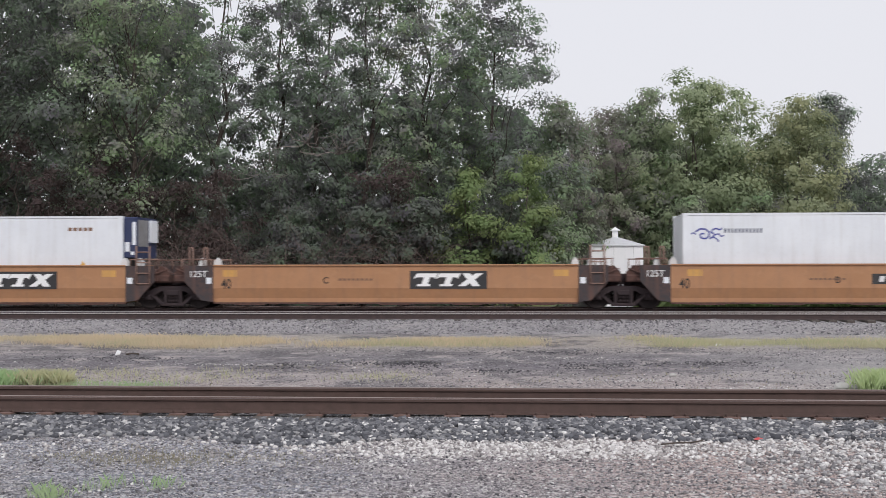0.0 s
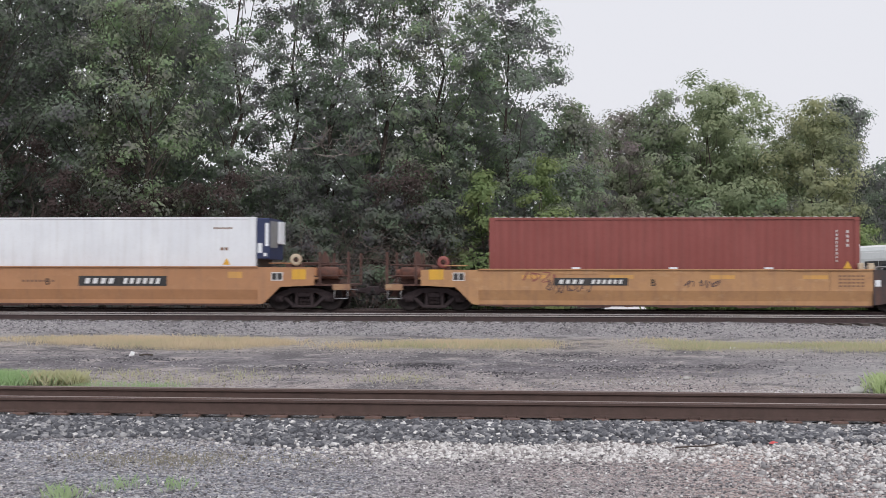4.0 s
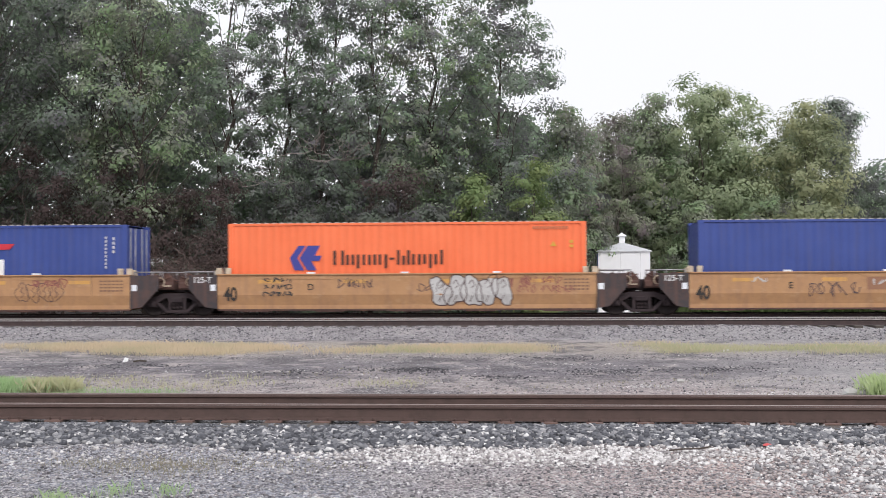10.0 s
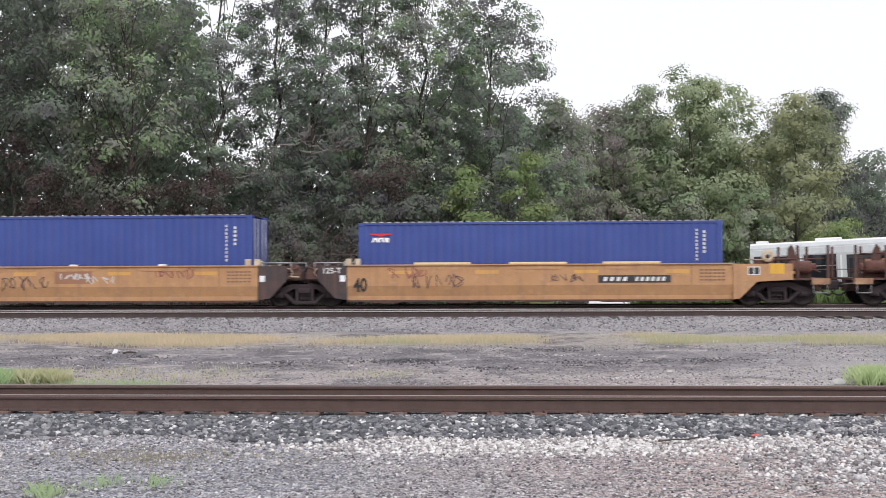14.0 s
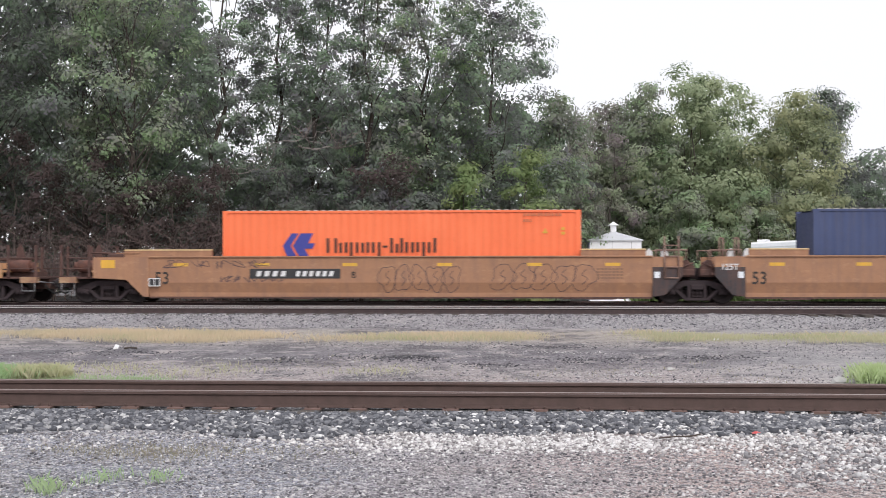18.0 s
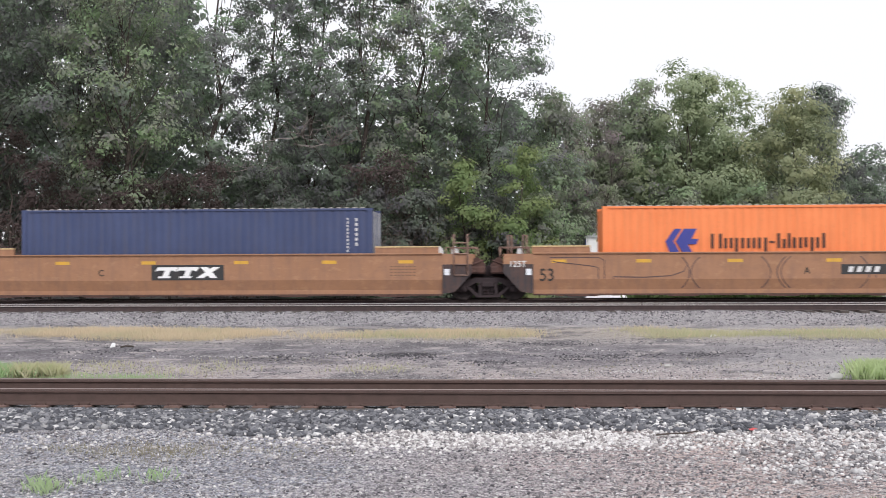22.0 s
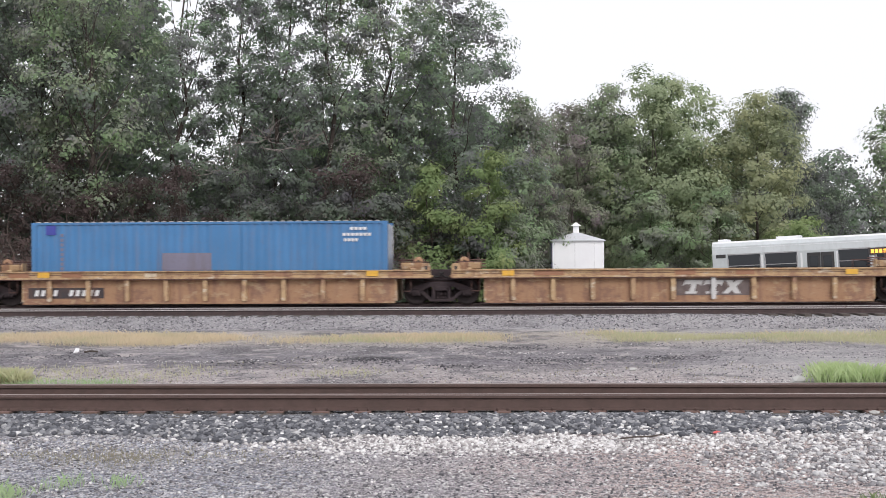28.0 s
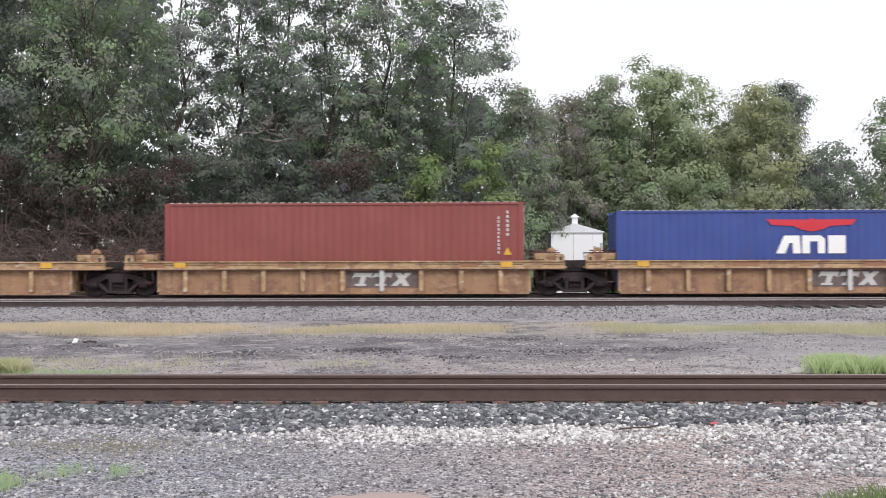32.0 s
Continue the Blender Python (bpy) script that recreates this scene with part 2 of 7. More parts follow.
M = {
    "well": paint("weathered_yellow_paint", (0.458, 0.233, 0.115), (0.30, 0.17, 0.11), 0.4, 0.5, patch=0.15, bare=(0.58, 0.35, 0.19)),
    "well2": paint("dusty_tan_yellow_paint", (0.383, 0.196, 0.107), (0.25, 0.14, 0.10), 0.6, 0.55, patch=0.3, bare=(0.54, 0.31, 0.17)),
    "well3": paint("sunbleached_yellow_paint", (0.485, 0.267, 0.126), (0.30, 0.165, 0.11), 0.5, 0.6, patch=0.25, bare=(0.62, 0.42, 0.24)),
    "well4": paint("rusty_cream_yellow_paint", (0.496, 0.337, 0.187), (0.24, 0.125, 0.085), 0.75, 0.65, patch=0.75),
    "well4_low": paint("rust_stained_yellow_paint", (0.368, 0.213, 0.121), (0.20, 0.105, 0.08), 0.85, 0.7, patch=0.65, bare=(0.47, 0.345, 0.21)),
    "well4_pale": paint("worn_pale_cream_paint", (0.62, 0.53, 0.40), (0.30, 0.18, 0.12), 0.8, 0.65, patch=0.6),
    "patch_brown": paint("grimy_brown_panel", (0.15, 0.115, 0.11), (0.08, 0.055, 0.05), 0.7, 0.7, patch=0.4, bare=(0.26, 0.20, 0.17)),
    "grey": paint("dark_grey_paint", (0.049, 0.040, 0.044), (0.12, 0.066, 0.053), 1.0, 0.7, patch=0.5, bare=(0.085, 0.06, 0.058)),
    "rust": metal_mat("rusty_brown_steel", (0.075, 0.042, 0.038), (0.135, 0.07, 0.055), 0.85, 0.05),
    "rust_red": metal_mat("red_oxide_steel", (0.20, 0.085, 0.06), (0.11, 0.06, 0.05), 0.85, 0.0),
    "rail_brown": metal_mat("brown_painted_steel", (0.32, 0.21, 0.165), (0.20, 0.12, 0.10), 0.75, 0.0),
    # the bus white taken darker: shading of the sides is put into the colour
    "bus_shaded": paint("shaded_white_bus_side", (0.54, 0.57, 0.58), (0.28, 0.28, 0.27), 0.25, 0.35),
    "bogie": metal_mat("grimy_cast_steel", (0.034, 0.025, 0.029), (0.05, 0.034, 0.036), 0.9, 0.0),
    "wheel": metal_mat("dark_wheel_steel", (0.025, 0.019, 0.02), (0.042, 0.031, 0.03), 0.75, 0.2),
    "rail_side": metal_mat("brown_rail_steel", (0.088, 0.058, 0.050), (0.118, 0.076, 0.066), 0.75, 0.15),
    "rail_dark": metal_mat("dark_grimy_rail_steel", (0.058, 0.041, 0.042), (0.085, 0.058, 0.056), 0.8, 0.1),
    "rail_top": metal_mat("polished_rail_steel", (0.74, 0.70, 0.68), (0.62, 0.57, 0.55), 0.32, 0.75),
    "rail_dull": metal_mat("rusty_shaded_rail_top", (0.33, 0.27, 0.255), (0.25, 0.19, 0.175), 0.5, 0.3),
    "plate": metal_mat("pinkish_tie_plate", (0.17, 0.11, 0.095), (0.22, 0.14, 0.12), 0.85, 0.05),
    "tie": paint("weathered_timber", (0.10, 0.085, 0.075), (0.05, 0.045, 0.04), 0.7, 0.9, False),
    "black": paint("black_paint", (0.03, 0.03, 0.033), (0.10, 0.08, 0.07), 0.4, 0.5),
    "white": paint("white_paint", (0.74, 0.74, 0.74), (0.35, 0.30, 0.26), 0.35, 0.5),
    "orange_mark": paint("yellow_reflective_mark", (0.75, 0.42, 0.05), (0.3, 0.2, 0.1), 0.3, 0.5),
    "orange_faded": paint("faded_orange_mark", (0.66, 0.36, 0.10), (0.4, 0.24, 0.13), 0.6, 0.55),
    "guard": paint("pale_yellow_edge_guard", (0.74, 0.55, 0.29), (0.4, 0.26, 0.15), 0.4, 0.5),
    "mark_orange": paint("faded_brown_stencil_on_orange", (0.55, 0.17, 0.075), (0.5, 0.15, 0.07), 0.2, 0.5, False),
    "roof_edge": paint("pale_highlit_roof_edge", (0.50, 0.47, 0.44), (0.25, 0.2, 0.17), 0.6, 0.6, False),
    "primer": paint("brown_primer_patch", (0.33, 0.165, 0.095), (0.25, 0.13, 0.09), 0.4, 0.6),
    "mark_dark": paint("dark_stencil_paint", (0.025, 0.02, 0.018), (0.06, 0.045, 0.035), 0.2, 0.6),
    "mark_faint": paint("faded_stencil_paint", (0.22, 0.12, 0.075), (0.2, 0.14, 0.1), 0.2, 0.6),
    "tag_dark": paint("dark_spray_paint", (0.10, 0.06, 0.06), (0.2, 0.14, 0.1), 0.2, 0.6),
    "tag_red": paint("maroon_spray_paint", (0.28, 0.09, 0.08), (0.3, 0.2, 0.1), 0.2, 0.6),
    "tag_white": paint("silver_spray_paint", (0.58, 0.57, 0.56), (0.3, 0.28, 0.26), 0.35, 0.5),
    "box_white": paint("off_white_container_paint", (0.83, 0.86, 0.91), (0.40, 0.36, 0.32), 0.18, 0.45),
    "box_red": paint("brick_red_container_paint", (0.270, 0.068, 0.059), (0.16, 0.06, 0.05), 0.35, 0.5),
    "box_blue": paint("royal_blue_container_paint", (0.038, 0.072, 0.296), (0.10, 0.09, 0.12), 0.25, 0.45),
    "box_navy": paint("navy_container_paint", (0.050, 0.071, 0.166), (0.10, 0.09, 0.10), 0.35, 0.5),
    "box_orange": paint("bright_orange_container_paint", (0.999, 0.204, 0.072), (0.45, 0.14, 0.07), 0.12, 0.45),
    "box_orange_faded": paint("sun_faded_orange_container_paint", (0.969, 0.270, 0.086), (0.5, 0.2, 0.09), 0.25, 0.5),
    "bare_dirt": paint("pinkish_bare_dirt", (0.40, 0.31, 0.285), (0.26, 0.205, 0.19), 0.7, 0.95, False),
    "box_lightblue": paint("faded_light_blue_container_paint", (0.060, 0.200, 0.420), (0.18, 0.15, 0.16), 0.35, 0.5),
    "patch_grey": paint("mauve_grey_repair_paint", (0.20, 0.19, 0.26), (0.15, 0.12, 0.12), 0.5, 0.6),
    "logo_blue": paint("logo_blue_paint", (0.05, 0.06, 0.32), (0.1, 0.1, 0.2), 0.1, 0.5, False),
    "logo_red": paint("logo_red_paint", (0.62, 0.03, 0.05), (0.3, 0.1, 0.1), 0.1, 0.5, False),
    "logo_brown": paint("logo_dark_brown_paint", (0.08, 0.03, 0.02), (0.1, 0.05, 0.03), 0.1, 0.5, False),
    "unit_blue": paint("dark_blue_machinery_paint", (0.022, 0.034, 0.10), (0.1, 0.1, 0.12), 0.3, 0.45),
    "galv": metal_mat("galvanised_steel", (0.42, 0.42, 0.44), (0.32, 0.31, 0.31), 0.5, 0.5),
    "bark": paint("grey_brown_bark", (0.085, 0.068, 0.058), (0.04, 0.03, 0.025), 0.8, 0.95, False),
    "twig": paint("grey_dead_wood", (0.30, 0.26, 0.24), (0.15, 0.12, 0.1), 0.4, 0.95, False),
    "vine": paint("dry_brown_vines", (0.20, 0.145, 0.13), (0.10, 0.07, 0.06), 0.6, 0.95, False),
    "shed": paint("white_sheet_metal", (0.95, 0.95, 0.97), (0.6, 0.58, 0.56), 0.06, 0.45),
    "roof_pale": paint("pale_grey_roof_sheet", (0.62, 0.63, 0.66), (0.45, 0.44, 0.44), 0.3, 0.5),
    "bus": paint("white_bus_paint", (0.78, 0.79, 0.80), (0.4, 0.38, 0.36), 0.12, 0.35),
    "rubber": paint("black_rubber", (0.02, 0.02, 0.02), (0.06, 0.05, 0.05), 0.4, 0.8, False),
    "concrete": paint("pale_concrete", (0.48, 0.47, 0.45), (0.3, 0.28, 0.26), 0.5, 0.9, False),
    "post_orange": paint("orange_plastic", (0.72, 0.16, 0.05), (0.4, 0.2, 0.1), 0.2, 0.5, False),
    "red_litter": paint("red_plastic", (0.60, 0.09, 0.09), (0.4, 0.14, 0.14), 0.2, 0.5, False),
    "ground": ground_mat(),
    "leaf": leaf_mat("deep_green_leaves", (0.210, 0.250, 0.208), (0.360, 0.410, 0.335), (0.300, 0.335, 0.300), 0.75),
    # darker copy of the leaf colour, with the shade low in the wood mixed in
    "leaf_shaded": leaf_mat("shaded_blue_green_leaves", (0.135, 0.155, 0.135), (0.235, 0.26, 0.22), (0.20, 0.215, 0.195), 0.75),
    "leaf_mid": leaf_mat("mid_green_leaves", (0.250, 0.305, 0.225), (0.430, 0.495, 0.345), (0.455, 0.480, 0.340), 0.75),
    # lightened brownish green: the haze over these trees is put into the colour
    "leaf_hazy": leaf_mat("hazy_brownish_green_leaves", (0.294, 0.294, 0.244), (0.444, 0.438, 0.356), (0.396, 0.426, 0.325), 0.75),
    "leaf_light": leaf_mat("yellow_green_leaves", (0.224, 0.325, 0.144), (0.370, 0.470, 0.216), (0.470, 0.493, 0.228)),
    "leaf_gold": leaf_mat("yellowing_olive_leaves", (0.320, 0.360, 0.235), (0.480, 0.520, 0.320), (0.550, 0.550, 0.320)),
    # brown of the thicket itself, darkened further for the shade under the trees
    "leaf_brown": leaf_mat("shaded_brown_thicket_leaves", (0.112, 0.080, 0.083), (0.160, 0.118, 0.112), (0.128, 0.105, 0.096)),
    "grass_dry": leaf_mat("dry_grass", (0.80, 0.65, 0.45), (0.95, 0.82, 0.62), (0.76, 0.68, 0.46)),
    "grass_olive": leaf_mat("half_dry_grass", (0.58, 0.56, 0.35), (0.76, 0.72, 0.50), (0.60, 0.62, 0.37)),
    "grass_green": leaf_mat("green_grass", (0.37, 0.54, 0.26), (0.55, 0.73, 0.40), (0.58, 0.67, 0.42)),
    "grass_lime": leaf_mat("fresh_lime_grass", (0.50, 0.66, 0.32), (0.72, 0.87, 0.48), (0.74, 0.80, 0.48)),
    "grass_verge": leaf_mat("verge_grass_green", (0.20, 0.30, 0.11), (0.34, 0.44, 0.19), (0.30, 0.36, 0.17)),
    "leaf_olive": leaf_mat("olive_green_leaves", (0.329, 0.407, 0.263), (0.522, 0.604, 0.381), (0.590, 0.634, 0.408)),
    "stone_dark": stone_mat("dark_ballast", [(0.0, (0.05, 0.053, 0.064)), (0.45, (0.145, 0.150, 0.170)), (0.80, (0.29, 0.293, 0.31)), (0.93, (0.46, 0.455, 0.46)), (1.0, (0.97, 0.95, 0.94))]),
    "stone_main": stone_mat("main_line_ballast", [(0.0, (0.07, 0.067, 0.077)), (0.4, (0.25, 0.237, 0.25)), (0.8, (0.45, 0.43, 0.435)), (1.0, (0.75, 0.72, 0.71))]),
    "stone_cinder": stone_mat("black_cinders", [(0.0, (0.03, 0.03, 0.035)), (0.6, (0.075, 0.07, 0.08)), (1.0, (0.22, 0.21, 0.22))]),
    "stone_mix": stone_mat("dusty_gravel", [(0.0, (0.06, 0.058, 0.068)), (0.35, (0.30, 0.28, 0.29)), (0.75, (0.54, 0.51, 0.515)), (1.0, (0.95, 0.93, 0.92))]),
    "stone_coarse": stone_mat("coarse_grey_gravel", [(0.0, (0.13, 0.127, 0.135)), (0.3, (0.36, 0.35, 0.36)), (0.7, (0.58, 0.565, 0.565)), (1.0, (0.92, 0.90, 0.89))]),
    "stone_yard": stone_mat("yard_cinders", [(0.0, (0.08, 0.076, 0.088)), (0.5, (0.225, 0.21, 0.225)), (0.85, (0.42, 0.395, 0.40)), (1.0, (0.9, 0.87, 0.86))]),
    "grass_dull": leaf_mat("faded_grass", (0.34, 0.30, 0.20), (0.46, 0.41, 0.28), (0.34, 0.34, 0.20)),
    "stone_pale": stone_mat("pale_crushed_stone", [(0.0, (0.25, 0.23, 0.23)), (0.35, (0.58, 0.545, 0.535)), (0.7, (0.84, 0.81, 0.80)), (1.0, (0.97, 0.95, 0.94))]),
}
glass_m, gn, gl, gb = shader("dark_tinted_glass", 0.05)
gb.inputs["Base Color"].default_value = (0.015, 0.018, 0.022, 1)
M["glass"] = glass_m
M["eagle_white"] = paint("bright_white_paint", (0.93, 0.93, 0.93), (0.6, 0.6, 0.6), 0.06, 0.45, False)
sign_m, sn, sl, sb = shader("amber_lamps", 0.5)
sb.inputs["Base Color"].default_value = (0.3, 0.12, 0.02, 1)
sb.inputs["Emission Color"].default_value, sb.inputs["Emission Strength"].default_value = (1.0, 0.42, 0.06, 1), 1.6
M["amber"] = sign_m


# ---- mesh building ----
class Geo:
    """Collects vertices and faces of one mesh."""

    def __init__(self):
        self.v, self.f, self.s = [], [], []

    def add(self, vs, fs, smooth=False):
        o = len(self.v)
        self.v += [tuple(p) for p in vs]
        self.f += [tuple(i + o for i in q) for q in fs]
        self.s += [smooth] * len(fs)
        return self

    def box(self, x0, x1, y0, y1, z0, z1, c=0.0):
        """A box; c chamfers the edges that run along x."""
        if c <= 0:
            v = [(x, y, z) for x in (x0, x1) for y in (y0, y1) for z in (z0, z1)]
            return self.add(v, [(0, 1, 3, 2), (4, 6, 7, 5), (0, 4, 5, 1), (2, 3, 7, 6), (0, 2, 6, 4), (1, 5, 7, 3)])
        prof = [(y0 + c, z0), (y1 - c, z0), (y1, z0 + c), (y1, z1 - c), (y1 - c, z1), (y0 + c, z1), (y0, z1 - c), (y0, z0 + c)]
        return self.loft(prof, x0, x1)

    def loft(self, prof, x0, x1, smooth=False):
        """A closed (y, z) profile swept along x."""
        n = len(prof)
        v = [(x0, y, z) for y, z in prof] + [(x1, y, z) for y, z in prof]
        f = [(i, (i + 1) % n, n + (i + 1) % n, n + i) for i in range(n)]
        return self.add(v, f + [tuple(range(n))[::-1], tuple(range(n, 2 * n))], smooth)

    def prism(self, poly, y0, y1):
        """A closed (x, z) polygon given thickness along y."""
        n = len(poly)
        v = [(x, y0, z) for x, z in poly] + [(x, y1, z) for x, z in poly]
        f = [(i, (i + 1) % n, n + (i + 1) % n, n + i) for i in range(n)]
        return self.add(v, f + [tuple(range(n))[::-1], tuple(range(n, 2 * n))])

    def tube(self, a, b, r, r2=None, n=8, caps=True):
        a, b = Vector(a), Vector(b)
        r2 = r if r2 is None else r2
        d = (b - a).normalized()
        p = d.orthogonal().normalized()
        q = d.cross(p)
        v = []
        for c, rr in ((a, r), (b, r2)):
            v += [c + (p * math.cos(k * 2 * math.pi / n) + q * math.sin(k * 2 * math.pi / n)) * rr for k in range(n)]
        self.add(v, [(i, (i + 1) % n, n + (i + 1) % n, n + i) for i in range(n)], True)
        if caps:
            o = len(self.v) - 2 * n
            self.f += [tuple(range(o, o + n))[::-1], tuple(range(o + n, o + 2 * n))]
            self.s += [False, False]
        return self

    def path(self, pts, r, n=5):
        for a, b in zip(pts[:-1], pts[1:]):
            self.tube(a, b, r, n=n)
        return self

    def lathe(self, prof, c, axis="y", n=24):
        """A (radius, along) profile turned round an axis through c."""
        v, k = [], len(prof)
        for i in range(n):
            a = 2 * math.pi * i / n
            for r, h in prof:
                u, w = r * math.cos(a), r * math.sin(a)
                v.append((c[0] + u, c[1] + h, c[2] + w) if axis == "y" else (c[0] + u, c[1] + w, c[2] + h))
        f = [(i * k + j, ((i + 1) % n) * k + j, ((i + 1) % n) * k + j + 1, i * k + j + 1) for i in range(n) for j in range(k - 1)]
        return self.add(v, f, True)

    def ribbon(self, pts, w, y, t=0.004, slope=None):
        """One flat stroke of width w on the plane y, through (x, z) points; slope: how far y moves back at a height z."""
        n, v = len(pts), []
        for i, (x, z) in enumerate(pts):
            (xa, za), (xb, zb) = pts[max(0, i - 1)], pts[min(n - 1, i + 1)]
            d = math.hypot(xb - xa, zb - za) or 1e-6
            nx, nz = -(zb - za) / d * w / 2, (xb - xa) / d * w / 2
            for px, pz in ((x - nx, z - nz), (x + nx, z + nz)):
                py = y + (slope(pz) if slope else 0.0)
                v += [(px, py - t, pz), (px, py, pz)]
        f = []
        for i in range(n - 1):
            o = 4 * i
            f += [(o, o + 4, o + 6, o + 2), (o + 1, o + 3, o + 7, o + 5), (o, o + 1, o + 5, o + 4), (o + 2, o + 6, o + 7, o + 3)]
        return self.add(v, f + [(0, 2, 3, 1), (4 * n - 4, 4 * n - 3, 4 * n - 1, 4 * n - 2)])

    def mesh(self, name, mat):
        m = bpy.data.meshes.new(name)
        m.from_pydata(self.v, [], self.f)
        m.polygons.foreach_set("use_smooth", self.s)
        m.materials.append(M[mat])
        bm = bmesh.new()
        bm.from_mesh(m)
        bmesh.ops.recalc_face_normals(bm, faces=bm.faces)
        bm.to_mesh(m)
        bm.free()
        return m


def part(name, geo, mat, parent, label=""):
    ob = new(name, geo.mesh(name, mat))
    if parent is not None:
        ob.parent = parent
    return tagged(ob, label)


def thing(name, label, category, group="", at=(0, 0, 0)):
    ob = new(name)
    ob.location = at
    ob.empty_display_size = 0.3
    return tagged(ob, label, category, group)


def lettering(text, size, mat, parent, x, y, z, label="", slant=0.0, name="lettering", squeeze=1.0, bold=0.016):
    """Flat raised characters on a side that faces the viewer, centred on x, z."""
    cu = bpy.data.curves.new(name, "FONT")
    cu.body, cu.size, cu.extrude, cu.shear, cu.align_x, cu.align_y = text, size, 0.002, slant, "CENTER", "CENTER"
    cu.offset = bold * size
    tmp = bpy.data.objects.new(name, cu)
    me = bpy.data.meshes.new_from_object(tmp)
    bpy.data.objects.remove(tmp)
    me.transform(Matrix.Diagonal((squeeze, 1.0, 1.0, 1.0)))
    me.materials.append(M[mat])
    ob = new(name, me)
    ob.parent = parent
    ob.matrix_basis = pose(x, y, z, 90, 0, 0)
    return tagged(ob, label)


MOVERS = []


# ---- ground and tracks ----
FAR, MID, NEAR = 40.35, 36.10, 14.25          # centre lines of the three tracks
RAIL_TOP = 0.575                              # under the train
BUS_A, BUS_B = Vector((10.0, 50.0)), Vector((21.2, 46.4))


def smooth(a, b, v):
    t = min(1.0, max(0.0, (v - a) / (b - a)))
    return t * t * (3 - 2 * t)


def ground_z(x, y):
    z = 0.06 + 0.035 * noise.noise((x * 0.25, y * 0.4, 0.0)) + 0.012 * noise.noise((x * 1.3, y * 1.6, 3.0))
    z += 0.122 * smooth(11.3, 12.7, y) * (1 - smooth(15.9, 17.2, y))
    z += 0.05 * smooth(16.0, 18.0, y)
    z += 0.07 * math.exp(-((x + 1.95) / 0.55) ** 2 - ((y - 21.5) / 0.8) ** 2)
    lo = smooth(8.5, 11.0, x)
    z += (0.25 - 0.04 * smooth(6.5, 10.5, x)) * smooth(32.3 + 1.5 * lo, 34.4 + 0.4 * lo, y) * (1 - smooth(42.6, 45.0, y))
    z -= 0.17 * smooth(44.0, 48.0, y)
    q = (Vector((x, y)) - BUS_A).dot((BUS_B - BUS_A).normalized())
    near_bus = smooth(6.0, 9.0, x) * smooth(43.6, 45.4, y) * (1 - smooth(52.0, 60.0, y))
    ramp_z = -0.14 + 0.045 * min(max(q, -2.0), 14.0)
    return z * (1 - near_bus) + ramp_z * near_bus


def spaced(points):
    out = []
    for a, b, step in points:
        k = max(1, round((b - a) / step))
        out += [a + (b - a) * i / k for i in range(k)]
    return out + [points[-1][1]]


def grid(name, xs, ys, mat, lift=0.0):
    v = [(x, y, ground_z(x, y) + lift) for y in ys for x in xs]
    w = len(xs)
    f = [(j * w + i, j * w + i + 1, (j + 1) * w + i + 1, (j + 1) * w + i) for j in range(len(ys) - 1) for i in range(w - 1)]
    m = bpy.data.meshes.new(name)
    m.from_pydata(v, [], f)
    m.polygons.foreach_set("use_smooth", [True] * len(f))
    m.materials.append(M[mat])
    return new(name, m)


xs = spaced([(-900, -60, 60), (-60, -25, 2.5), (-25, 30, 0.4), (30, 70, 2.5), (70, 900, 60)])
ys = spaced([(-200, -5, 20), (-5, 7, 1.5), (7, 18, 0.2), (18, 30, 0.4), (30, 46, 0.3), (46, 62, 1.0), (62, 110, 6), (110, 1500, 120)])
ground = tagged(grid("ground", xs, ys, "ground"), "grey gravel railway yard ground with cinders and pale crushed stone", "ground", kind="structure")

RAIL = [(-0.075, 0.0), (0.075, 0.0), (0.075, 0.012), (0.012, 0.032), (0.009, 0.13), (0.036, 0.142), (0.036, 0.176), (0.028, 0.182),
        (-0.028, 0.182), (-0.036, 0.176), (-0.036, 0.142), (-0.009, 0.13), (-0.012, 0.032), (-0.075, 0.012)]


